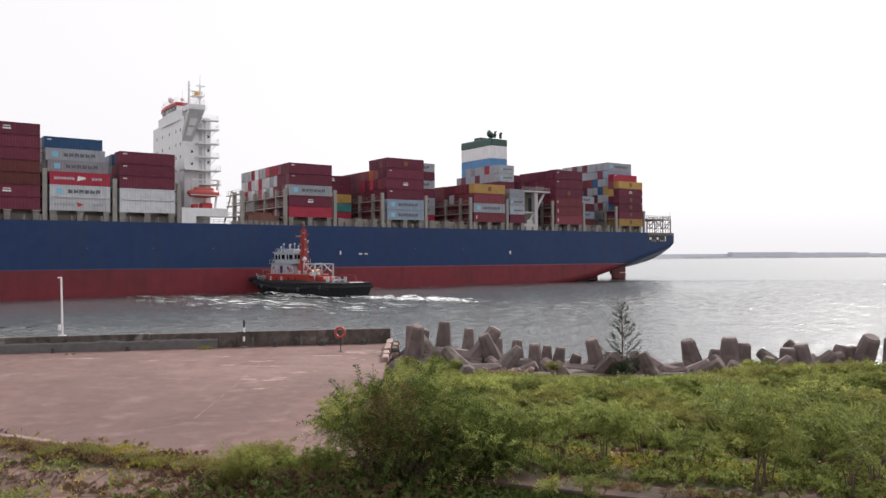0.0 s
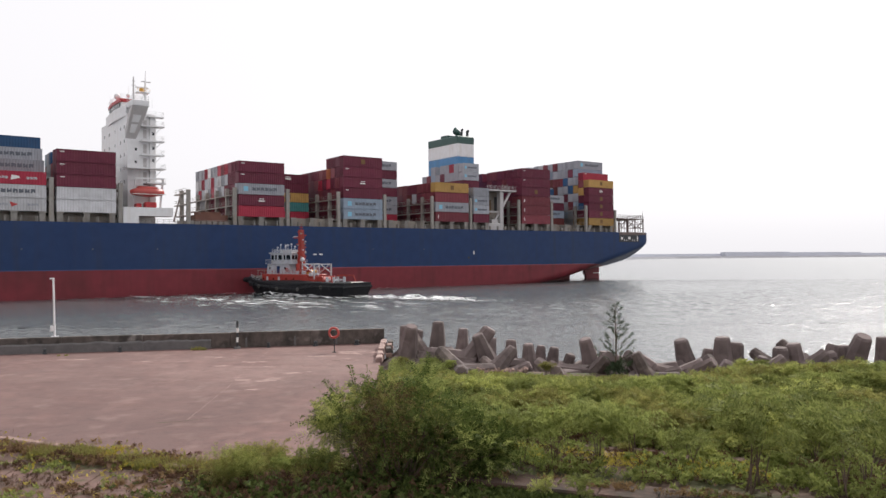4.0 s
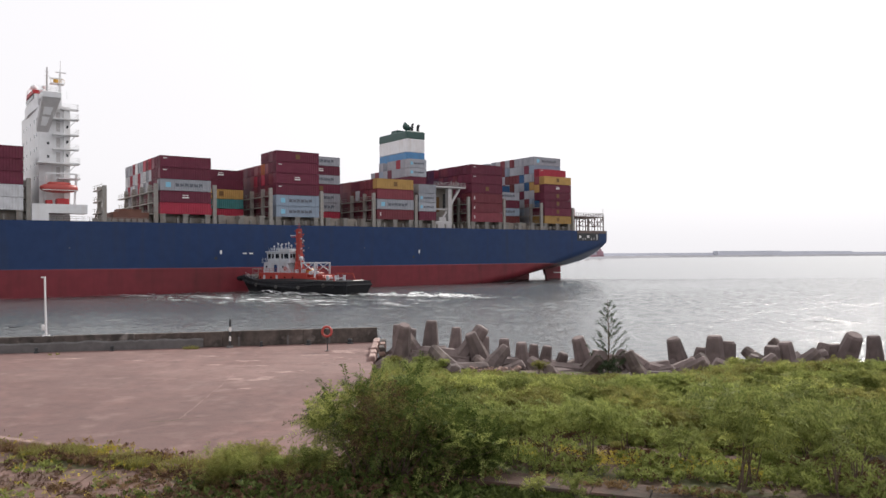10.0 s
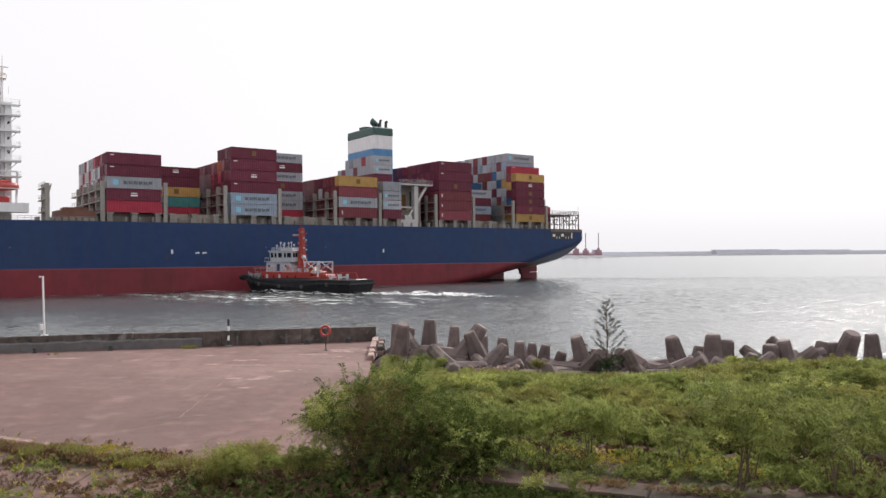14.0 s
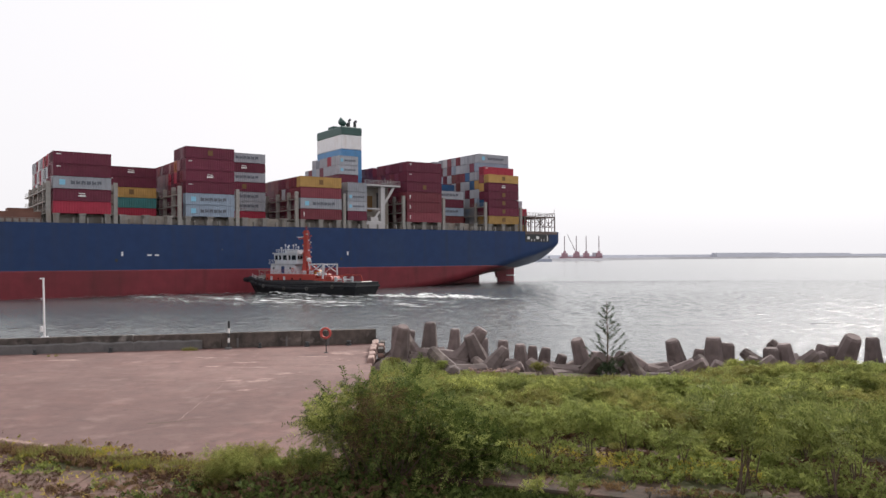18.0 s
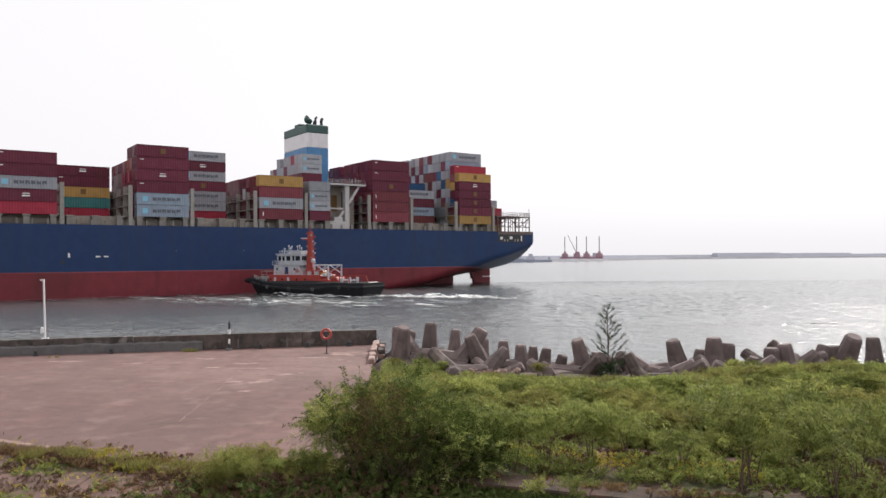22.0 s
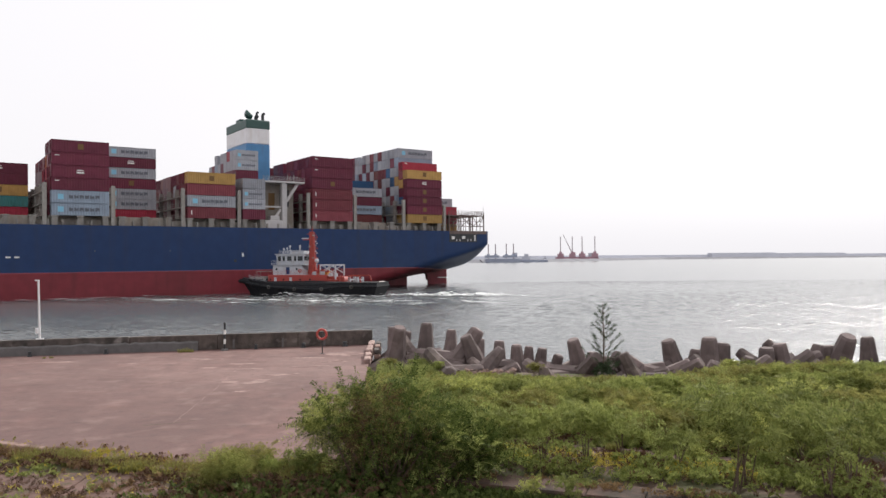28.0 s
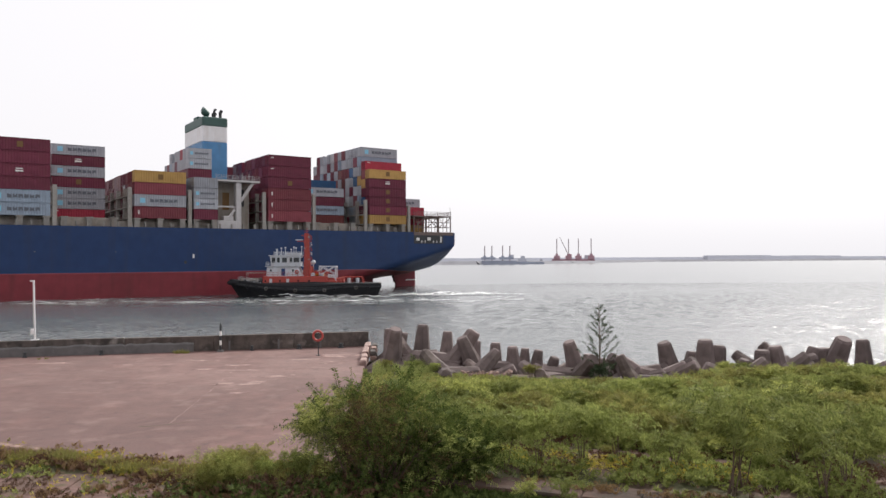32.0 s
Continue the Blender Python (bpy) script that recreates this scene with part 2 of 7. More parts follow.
for _n, _c in dict(maroon=(0.138, 0.026, 0.048), brick=(0.185, 0.042, 0.055), red=(0.32, 0.03, 0.055), brown=(0.13, 0.032, 0.032), white=(0.52, 0.52, 0.54),
                   grey=(0.33, 0.34, 0.375), bluegrey=(0.28, 0.34, 0.42), gold=(0.43, 0.26, 0.085), teal=(0.055, 0.2, 0.2), blue=(0.03, 0.09, 0.2), orange=(0.4, 0.11, 0.04)).items():
    PAINT[_n] = material("container_paint_" + _n, _c, 0.5, grain=(1.0, 0.1), stain=((_c[0] * 0.6, _c[1] * 0.6, _c[2] * 0.6), 0.5, 0.5, 0.8, 0.6), streaks=((0.1, 0.05, 0.035), 1.5, 0.25, 0.16), per_object=0.22, spec=0.25)
M_CONCRETE = material("old_apron_concrete", (0.157, 0.085, 0.075), 0.85, grain=(1.4, 0.26), stain=[((0.26, 0.17, 0.152), 0.16, 0.47, 0.7, 0.55), ((0.1, 0.058, 0.054), 0.1, 0.46, 0.64, 0.55), ((0.125, 0.075, 0.068), 0.6, 0.48, 0.66, 0.35), ((0.27, 0.18, 0.16), 0.9, 0.55, 0.72, 0.4), ((0.09, 0.055, 0.05), 3.2, 0.55, 0.72, 0.55)], bump=(0.3, 9.0))
M_PALE = material("pale_worn_concrete", (0.42, 0.3, 0.265), 0.9, grain=(2.5, 0.35), stain=((0.2, 0.125, 0.112), 0.9, 0.46, 0.6, 0.9), bump=(0.3, 9.0))
M_WORN = material("worn_mortar_skin", (0.3, 0.205, 0.182), 0.9, grain=(2.5, 0.3), stain=[((0.17, 0.1, 0.09), 1.3, 0.42, 0.58, 0.95)], bump=(0.3, 9.0))
M_CONC_LOW = material("dirty_pavement_concrete", (0.155, 0.09, 0.075), 0.9, grain=(2.5, 0.4), stain=[((0.075, 0.045, 0.032), 0.55, 0.47, 0.6, 0.9), ((0.2, 0.125, 0.105), 1.1, 0.58, 0.7, 0.5), ((0.07, 0.065, 0.02), 1.7, 0.54, 0.66, 0.7)], bump=(0.4, 12.0))
M_KERB = material("pale_kerb_concrete", (0.27, 0.18, 0.15), 0.9, grain=(4, 0.3), stain=((0.08, 0.055, 0.04), 1.5, 0.5, 0.65, 0.8), bump=(0.5, 10.0))
M_WALL = material("weathered_wall_concrete", (0.095, 0.08, 0.072), 0.9, grain=(2.2, 0.35), stain=[((0.27, 0.25, 0.235), 1.1, 0.54, 0.66, 0.75), ((0.035, 0.03, 0.027), 1.9, 0.53, 0.63, 0.8)], streaks=((0.03, 0.028, 0.026), 2.0, 0.4, 0.7), bump=(0.5, 8.0))
M_WALL_DARK = material("damp_dark_wall_concrete", (0.1, 0.08, 0.07), 0.9, grain=(2.5, 0.35), stain=[((0.03, 0.025, 0.022), 0.8, 0.48, 0.62, 0.7), ((0.2, 0.165, 0.15), 1.6, 0.58, 0.7, 0.7)], streaks=((0.03, 0.026, 0.024), 2.2, 0.4, 0.7), bump=(0.6, 7.0))
M_WALL_LOW = material("plastered_wall_foot", (0.125, 0.117, 0.117), 0.9, grain=(2.2, 0.25), stain=((0.12, 0.115, 0.11), 0.9, 0.5, 0.75, 0.6), bump=(0.4, 10.0))
M_ROCK = material("tetrapod_concrete", (0.15, 0.115, 0.11), 0.9, grain=(3.5, 0.35), stain=[((0.085, 0.064, 0.058), 0.8, 0.49, 0.62, 0.85), ((0.34, 0.275, 0.245), 1.3, 0.55, 0.68, 0.7), ((0.08, 0.062, 0.056), 3.0, 0.55, 0.68, 0.6)], bump=(0.9, 6.0), per_object=0.3, streaks=((0.06, 0.047, 0.044), 2.2, 0.5, 0.7))
M_SOIL = material("dry_soil", (0.1, 0.062, 0.045), 0.95, grain=(3.0, 0.4), stain=[((0.05, 0.06, 0.015), 0.6, 0.45, 0.6, 0.8), ((0.17, 0.12, 0.085), 1.3, 0.57, 0.68, 0.6)], bump=(0.8, 6.0))
# rubble and its stains set dark to paint the shade between the tetrapods
M_RUBBLE = material("wet_dark_rubble", (0.05, 0.04, 0.036), 0.8, grain=(2.0, 0.4), stain=((0.025, 0.02, 0.018), 1.0, 0.45, 0.6, 0.8), bump=(0.8, 4.0))
M_LEDGE = material("mossy_dark_ledge", (0.078, 0.043, 0.032), 0.95, grain=(3.0, 0.4), stain=[((0.035, 0.026, 0.018), 0.9, 0.47, 0.6, 0.85), ((0.11, 0.062, 0.046), 2.0, 0.57, 0.68, 0.5)], bump=(0.6, 8.0))
M_BARK = material("grey_brown_bark", (0.11, 0.075, 0.055), 0.9, grain=(12, 0.3), bump=(0.5, 30))
M_LEAF = leaf_material("shrub_leaves", (0.178, 0.205, 0.056), (0.44, 0.452, 0.145), 0.5)
M_GRASS = leaf_material("tall_grass_blades", (0.18, 0.21, 0.065), (0.37, 0.395, 0.15), 0.5)
M_LEAF_OLIVE = leaf_material("olive_leaves", (0.14, 0.14, 0.04), (0.32, 0.3, 0.1), 0.45)
# the bush's dark green, deepened to paint shade low in the plants too
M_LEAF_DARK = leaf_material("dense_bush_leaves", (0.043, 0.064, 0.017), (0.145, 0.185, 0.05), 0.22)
M_LEAF_MID = leaf_material("mid_green_leaves", (0.126, 0.155, 0.042), (0.33, 0.36, 0.115), 0.45)
M_LEAF_DRY = leaf_material("dry_grass_blades", (0.3, 0.2, 0.1), (0.16, 0.1, 0.05))
M_LEAF_DEAD = leaf_material("dead_brown_twigs", (0.09, 0.055, 0.032), (0.2, 0.13, 0.07), 0.15)
M_LEAF_GREY = leaf_material("grey_green_needles", (0.035, 0.055, 0.03), (0.075, 0.1, 0.055), 0.2)
M_LITTER = leaf_material("brown_leaf_litter", (0.15, 0.085, 0.052), (0.075, 0.044, 0.03), 0.1)
M_LEAF_YELLOW = leaf_material("yellow_ground_leaves", (0.55, 0.42, 0.07), (0.34, 0.32, 0.06))
# far tones: distance haze is mixed into these base colours, none is in the air
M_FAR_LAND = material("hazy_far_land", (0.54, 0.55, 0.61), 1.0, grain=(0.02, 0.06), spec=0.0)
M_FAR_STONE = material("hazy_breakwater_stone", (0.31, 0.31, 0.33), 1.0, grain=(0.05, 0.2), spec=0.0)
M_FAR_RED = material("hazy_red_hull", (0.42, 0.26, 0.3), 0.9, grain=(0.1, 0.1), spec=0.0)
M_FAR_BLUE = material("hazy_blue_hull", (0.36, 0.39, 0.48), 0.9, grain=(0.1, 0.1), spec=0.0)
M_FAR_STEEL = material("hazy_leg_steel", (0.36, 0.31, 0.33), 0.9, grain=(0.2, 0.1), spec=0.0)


# ---- mesh code ----
class Geo:
    """Collects corners and faces of one mesh."""

    def __init__(self):
        self.v, self.f = [], []

    def add(self, verts, faces, m=None):
        k = len(self.v)
        self.v += [tuple(m @ Vector(p)) for p in verts] if m else [tuple(p) for p in verts]
        self.f += [tuple(i + k for i in f) for f in faces]
        return self

    def box(self, x0, x1, y0, y1, z0, z1, m=None, ch=0.0):
        """A box, with its edges cut off by ch."""
        if not ch:
            return self.add([(x, y, z) for z in (z0, z1) for y in (y0, y1) for x in (x0, x1)],
                            [(0, 2, 3, 1), (4, 5, 7, 6), (0, 1, 5, 4), (2, 6, 7, 3), (0, 4, 6, 2), (1, 3, 7, 5)], m)
        def ring(z, c):
            return [(x0 + c, y0, z), (x1 - c, y0, z), (x1, y0 + c, z), (x1, y1 - c, z), (x1 - c, y1, z), (x0 + c, y1, z), (x0, y1 - c, z), (x0, y0 + c, z)]
        inner = [(x0 + ch, y0 + ch), (x1 - ch, y0 + ch), (x1 - ch, y1 - ch), (x0 + ch, y1 - ch)]
        v = ring(z0 + ch, ch) + ring(z1 - ch, ch) + [(*p, z0) for p in inner] + [(*p, z1) for p in inner]
        f = [(i, (i + 1) % 8, 8 + (i + 1) % 8, 8 + i) for i in range(8)]
        f += [(16, 19, 18, 17), (20, 21, 22, 23), (8, 9, 21, 20), (10, 11, 22, 21), (12, 13, 23, 22), (14, 15, 20, 23), (9, 10, 21), (11, 12, 22), (13, 14, 23), (15, 8, 20)]
        f += [(1, 0, 16, 17), (3, 2, 17, 18), (5, 4, 18, 19), (7, 6, 19, 16), (2, 1, 17), (4, 3, 18), (6, 5, 19), (0, 7, 16)]
        return self.add(v, f, m)

    def rod(self, p, q, r, r2=None, n=8):
        p, q = Vector(p), Vector(q)
        r2 = r if r2 is None else r2
        z = (q - p).normalized()
        x = z.orthogonal().normalized()
        y = z.cross(x)
        ring = [(math.cos(2 * math.pi * i / n), math.sin(2 * math.pi * i / n)) for i in range(n)]
        v = [p + x * (c * r) + y * (s * r) for c, s in ring] + [q + x * (c * r2) + y * (s * r2) for c, s in ring]
        f = [(i, (i + 1) % n, n + (i + 1) % n, n + i) for i in range(n)] + [tuple(range(n - 1, -1, -1)), tuple(range(n, 2 * n))]
        return self.add(v, f)

    def bar(self, p, q, w):
        return self.rod(p, q, w * 0.7071, n=4)

    def ball(self, c, r, n=8, k=6, squash=1.0):
        v = [(c[0], c[1], c[2] - r * squash)]
        for j in range(1, k):
            a = math.pi * j / k - math.pi / 2
            v += [(c[0] + r * math.cos(a) * math.cos(2 * math.pi * i / n), c[1] + r * math.cos(a) * math.sin(2 * math.pi * i / n), c[2] + r * squash * math.sin(a)) for i in range(n)]
        v.append((c[0], c[1], c[2] + r * squash))
        f = [(0, 1 + (i + 1) % n, 1 + i) for i in range(n)]
        for j in range(k - 2):
            f += [(1 + j * n + i, 1 + j * n + (i + 1) % n, 1 + (j + 1) * n + (i + 1) % n, 1 + (j + 1) * n + i) for i in range(n)]
        e = len(v) - 1
        f += [(e, 1 + (k - 2) * n + i, 1 + (k - 2) * n + (i + 1) % n) for i in range(n)]
        return self.add(v, f)

    def prism(self, outline, z0, z1, m=None):
        """An upright block over an outline that runs counter-clockwise."""
        n = len(outline)
        return self.add([(*p, z0) for p in outline] + [(*p, z1) for p in outline],
                        [(i, (i + 1) % n, n + (i + 1) % n, n + i) for i in range(n)] + [tuple(range(n - 1, -1, -1)), tuple(range(n, 2 * n))], m)

    def loft(self, rings, closed=True, caps=True):
        n, k = len(rings[0]), len(rings)
        f = [(j * n + i, j * n + (i + 1) % n, (j + 1) * n + (i + 1) % n, (j + 1) * n + i) for j in range(k - 1) for i in range(n if closed else n - 1)]
        if caps:
            f += [tuple(range(n - 1, -1, -1)), tuple(range((k - 1) * n, k * n))]
        return self.add([p for r in rings for p in r], f)

    def mesh(self, name, mat, smooth=False):
        me = bpy.data.meshes.new(name)
        me.from_pydata(self.v, [], self.f)
        me.materials.append(mat)
        if smooth:
            me.polygons.foreach_set("use_smooth", [True] * len(me.polygons))
        me.update()
        return me


def thing(name, label, category, m=None, data=None, group="", kind=""):
    """A top-level thing: an empty at its base, or one mesh."""
    ob = new(name, data)
    if m is not None:
        ob.matrix_basis = m
    return tagged(ob, label, category, group, kind)


def part(name, geo, mat, parent, label="", smooth=False, m=None):
    """One mesh object under a thing or a part. geo: a Geo or a mesh."""
    me = geo if isinstance(geo, bpy.types.Mesh) else geo.mesh(name, mat, smooth)
    ob = new(name, me)
    ob.parent = parent
    if m is not None:
        ob.matrix_basis = m
    if label:
        ob["label"] = label
    return ob


# ---- the large structure ----
SEA, APRON = 0.0, 3.0


def sheet(name, x0, x1, y0, y1, z, n, mat, rough_z=0.0):
    g = Geo()
    for j in range(n + 1):
        for i in range(n + 1):
            x, y = x0 + (x1 - x0) * i / n, y0 + (y1 - y0) * j / n
            g.v.append((x, y, z + rough_z * noise.noise((x * 0.35, y * 0.35, 2.0))))
    g.f = [(j * (n + 1) + i, j * (n + 1) + i + 1, (j + 1) * (n + 1) + i + 1, (j + 1) * (n + 1) + i) for j in range(n) for i in range(n)]
    return g.mesh(name, mat)


def lerp(x, table):
    for (a, u), (b, v) in zip(table, table[1:]):
        if x <= b:
            k = max(0.0, (x - a) / (b - a))
            return u + (v - u) * k
    return table[-1][1]


def lerp_line(x):
    """How far off the kerb line runs at x."""
    return lerp(x, [(-60, 44.0), (-40, 37.6), (-26, 31.2), (-13.94, 25.46), (-11.61, 24.37), (-9.73, 23.18), (-7.59, 22.02), (-6.28, 21.85), (-4.0, 21.7), (-2.2, 22.6)])


water = thing("water", "grey-green rippled harbour water under a white sky", "water", kind="structure")
water_disc = Geo().add([(4700 * math.cos(2 * math.pi * i / 96), 4700 * math.sin(2 * math.pi * i / 96), -0.32) for i in range(96)], [tuple(range(96))])
part("far_water", water_disc, M_WATER, water)
wave_rng = np.random.RandomState(12)
WAVES = []
for _ in range(60):
    wl = 0.6 * 9.0 ** wave_rng.rand()
    wa = radians(250) + wave_rng.normal() * 0.9
    WAVES.append((2 * math.pi / wl * math.cos(wa), 2 * math.pi / wl * math.sin(wa), wave_rng.rand() * 6.28, 0.062 * wl ** -0.45 * wl / (2 * math.pi), wl))


def waves(name, x0, x1, y0, y1, cell, swell=1.0):
    """A patch of the sea surface with real wavelets, none shorter than the grid can carry."""
    nx, ny = int((x1 - x0) / cell), int((y1 - y0) / cell)
    X, Y = np.meshgrid(np.linspace(x0, x1, nx + 1), np.linspace(y0, y1, ny + 1))
    Z = np.zeros_like(X)
    gust = 0.75 + 0.35 * np.sin(X * 0.035 + 0.7 * np.sin(Y * 0.02)) * np.sin(Y * 0.045 + 1.3)
    lee = np.clip((Y - 0.3 * X - 132) / 14, 0, 1) * np.clip((45 - X) / 55, 0, 1)
    gust = gust * (1 - 0.6 * lee)
    for kx, ky, ph, am, wl in WAVES:
        if wl > 2.4 * cell:
            q = np.sin(kx * X + ky * Y + ph + 0.5 * np.sin(0.11 * X - 0.07 * Y + ph))
            Z += am * (swell if wl > 1.5 else 1.0) * gust * (q + 0.35 * q * q)
    V = np.stack([X, Y, Z], -1).reshape(-1, 3)
    I = np.arange((nx + 1) * (ny + 1)).reshape(ny + 1, nx + 1)
    F = np.stack([I[:-1, :-1], I[:-1, 1:], I[1:, 1:], I[1:, :-1]], -1).reshape(-1, 4)
    me = bpy.data.meshes.new(name)
    me.from_pydata(V.tolist(), [], F.tolist())
    me.materials.append(M_WATER)
    me.polygons.foreach_set("use_smooth", [True] * len(F))
    return part(name, me, None, water)


waves("near_water", -55, 62, 40, 98, 0.23, 0.5)
waves("middle_water", -130, 170, 98, 270, 0.6, 0.9)
waves("outer_water", -400, 600, 270, 900, 2.5)

# quay line: the parapet runs from far left to the corner
WALL_A, WALL_B = Vector((-27.04, 47.6, APRON)), Vector((-3.55, 52.46, APRON))
WALL_DIR = (WALL_B - WALL_A).normalized()
WALL_TURN = math.degrees(math.atan2(WALL_DIR.y, WALL_DIR.x))


def along(s, d=0.0, z=APRON):
    """A point s metres along the parapet from its right end towards the left, d metres behind its face."""
    p = WALL_B - WALL_DIR * s + Vector((-WALL_DIR.y, WALL_DIR.x, 0)) * d
    return Vector((p.x, p.y, z))


apron_out = [along(150, 0.6), along(-0.1, 0.6), Vector((-3.05, 41.0, 0)), Vector((-2.4, 22.8, 0)), Vector((-4.0, 21.9, 0)), Vector((-6.28, 22.05, 0)), Vector((-7.6, 22.2, 0)), Vector((-9.8, 23.4, 0)), Vector((-11.7, 24.55, 0)), Vector((-14.0, 25.65, 0)), Vector((-40.0, 38.0, 0)), Vector((-150.0, 30.0, 0))]
apron = thing("pavement", "pinkish-grey worn concrete quay apron with stains and cracks", "pavement", kind="structure")
part("apron_slab", Geo().prism([(p.x, p.y) for p in reversed(apron_out)], -1.0, APRON), M_CONCRETE, apron)

ground = thing("ground", "dry soil and dirty paving overgrown with weeds", "ground", kind="structure")
land = [(-150, -60), (160, -60), (160, 34), (60, 38.5), (30, 39.5), (10, 38.6), (2, 40.5), (-3.2, 41.2), (-3.0, 25.2), (-7, 23.2), (-150, 29.0)]
part("soil_bank", Geo().prism(land, -1.0, APRON - 0.12), M_SOIL, ground)


# ---- parapet, posts and kerbs of the quay ----
WALL_M = Matrix.Translation(WALL_B) @ Matrix.Rotation(radians(WALL_TURN), 4, 'Z')


def ragged_foot(x0, x1, k):
    """A plaster footing whose upper edge has crumbled unevenly."""
    g, n, rings = Geo(), 14, []
    for i in range(n + 1):
        x = x0 + (x1 - x0) * i / n
        h = 0.56 + 0.11 * noise.noise((x * 0.7, 0, 3)) + 0.1 * noise.noise((x * 2.9, 1, 3))
        rings.append([tuple(WALL_M @ Vector((x, a, b))) for a, b in ((-0.16, 0.0), (-0.003, 0.0), (-0.003, h + 0.03), (-0.1, h), (-0.16, h - 0.07))])
    return g.loft(rings)


def parapet():
    w = thing("wall_north", "weathered low concrete parapet along the quay edge", "wall", kind="structure")
    x, k = 0.0, random.Random(3)
    while x > -150:
        n = 5.2 + k.uniform(-0.5, 0.5) if x > -60 else 30
        top = 0.97 + k.uniform(-0.015, 0.015)
        part("wall_panel", Geo().box(x - n + 0.012, x, 0, 0.34, 0, top, WALL_M, ch=0.03), M_WALL_DARK if x > -11 else M_WALL, w)
        x -= n
    x = -11.2
    while x > -150:
        n = 4.1 if x > -60 else 30
        part("wall_foot", ragged_foot(x - n + 0.01, x, k), M_WALL_LOW, w, "pale plastered footing of the parapet")
        x -= n
    for px in (-5.9, -9.0, -3.2):
        part("wall_rib", Geo().box(px - 0.06, px + 0.06, -0.05, -0.003, 0, 0.62, WALL_M), M_WALL_LOW, w)
    return w


parapet()

for px, sz in ((-4.6, 0.2), (-1.9, 0.22), (-16.6, 0.16), (-20.9, 0.15), (-25.1, 0.17), (-7.6, 0.14)):
    g = Geo().rod((0, 0, 0), (0, 0, 0.08), sz, sz * 0.9, 10).rod((0, 0, 0.08), (0, 0, 0.24), sz * 0.6, sz * 0.55, 10).rod((0, 0, 0.24), (0, 0, 0.31), sz * 0.85, sz * 0.6, 10)
    thing("mooring_bollard", "small dark rusty bollard beside the parapet", "bollard", WALL_M @ Matrix.Translation((px, -0.45, 0)), g.mesh("mooring_bollard", M_DARK), group="bollards along the parapet")


def lifebuoy_stand():
    st = thing("lifebuoy_stand", "orange ring buoy on a short dark post", "lifebuoy", pose(-6.27, 47.6, APRON, 0, 0, -7))
    part("post", Geo().rod((0, 0, 0.02), (0, 0, 1.25), 0.035, n=8), M_DARK, st)
    part("base_plate", Geo().box(-0.12, 0.12, -0.12, 0.12, 0, 0.03), M_DARK, st)
    g, n, k = Geo(), 24, 8
    rings = [[((0.29 + 0.075 * math.cos(b)) * math.cos(a), -0.1 + 0.06 * math.sin(b), 1.2 + (0.29 + 0.075 * math.cos(b)) * math.sin(a)) for b in [2 * math.pi * j / k for j in range(k)]] for a in [2 * math.pi * i / n for i in range(n + 1)]]
    ring = part("ring_buoy", g.loft(rings, caps=False), M_ORANGE, st, "faded orange life ring", smooth=True)
    part("bracket", Geo().bar((-0.22, -0.03, 1.3), (0.22, -0.03, 1.3), 0.05), M_DARK, st)


def striped_post():
    st = thing("striped_post", "black and white striped marker post with a foot", "marker post", pose(-12.76, 49.9, APRON, 0, 0.8, 0))
    part("foot", Geo().rod((0, 0, 0), (0, 0, 0.12), 0.24, 0.2, 12), M_WALL_LOW, st)
    for i in range(5):
        part("band", Geo().rod((0, 0, 0.12 + i * 0.3), (0, 0, 0.42 + i * 0.3), 0.07, n=10), (M_DARK, M_MARK_WHITE)[i % 2], st)
    part("lamp", Geo().rod((0, 0, 1.62), (0, 0, 1.72), 0.09, 0.07, 10).ball((0, 0, 1.76), 0.06), M_DARK, st)


def white_pole():
    st = thing("white_pole", "slender white painted pole behind the parapet", "pole", WALL_M @ Matrix.Translation((-20.5, 0.18, 0.97)) @ pose(0, 0, 0, 0, -1.2, 0))
    part("shaft", Geo().rod((0, 0, 0), (0, 0, 3.62), 0.062, 0.055, 12), M_SHIP_WHITE, st)
    part("foot_plate", Geo().box(-0.2, 0.2, -0.12, 0.12, 0, 0.05), M_SHIP_WHITE, st)
    part("cap", Geo().box(-0.2, 0.05, -0.05, 0.05, 3.58, 3.66), M_SHIP_WHITE, st)
    part("meter_box", Geo().box(-0.24, -0.08, -0.08, 0.08, 0.35, 0.7, ch=0.02), M_SHIP_WHITE, st)


lifebuoy_stand(), striped_post(), white_pole()

# pale edge blocks along the apron's corner, and the dark course beside them
for by, sx, sy, sz, rz in ((50.6, 0.34, 1.3, 0.5, 4), (49.1, 0.36, 1.35, 0.62, 3), (47.6, 0.34, 1.2, 0.55, 5), (46.2, 0.36, 1.25, 0.6, 2), (44.8, 0.38, 1.2, 0.45, 6), (43.4, 0.36, 1.1, 0.4, 1)):
    thing("concrete_block", "pale broken concrete edge block at the apron corner", "block", pose(-3.42 + 0.028 * (50.6 - by), by, APRON - 0.1, 2, -3, rz), Geo().box(-sx / 2, sx / 2, -sy / 2, sy / 2, 0, sz, ch=0.06).mesh("concrete_block", M_PALE), group="broken blocks at the apron corner")
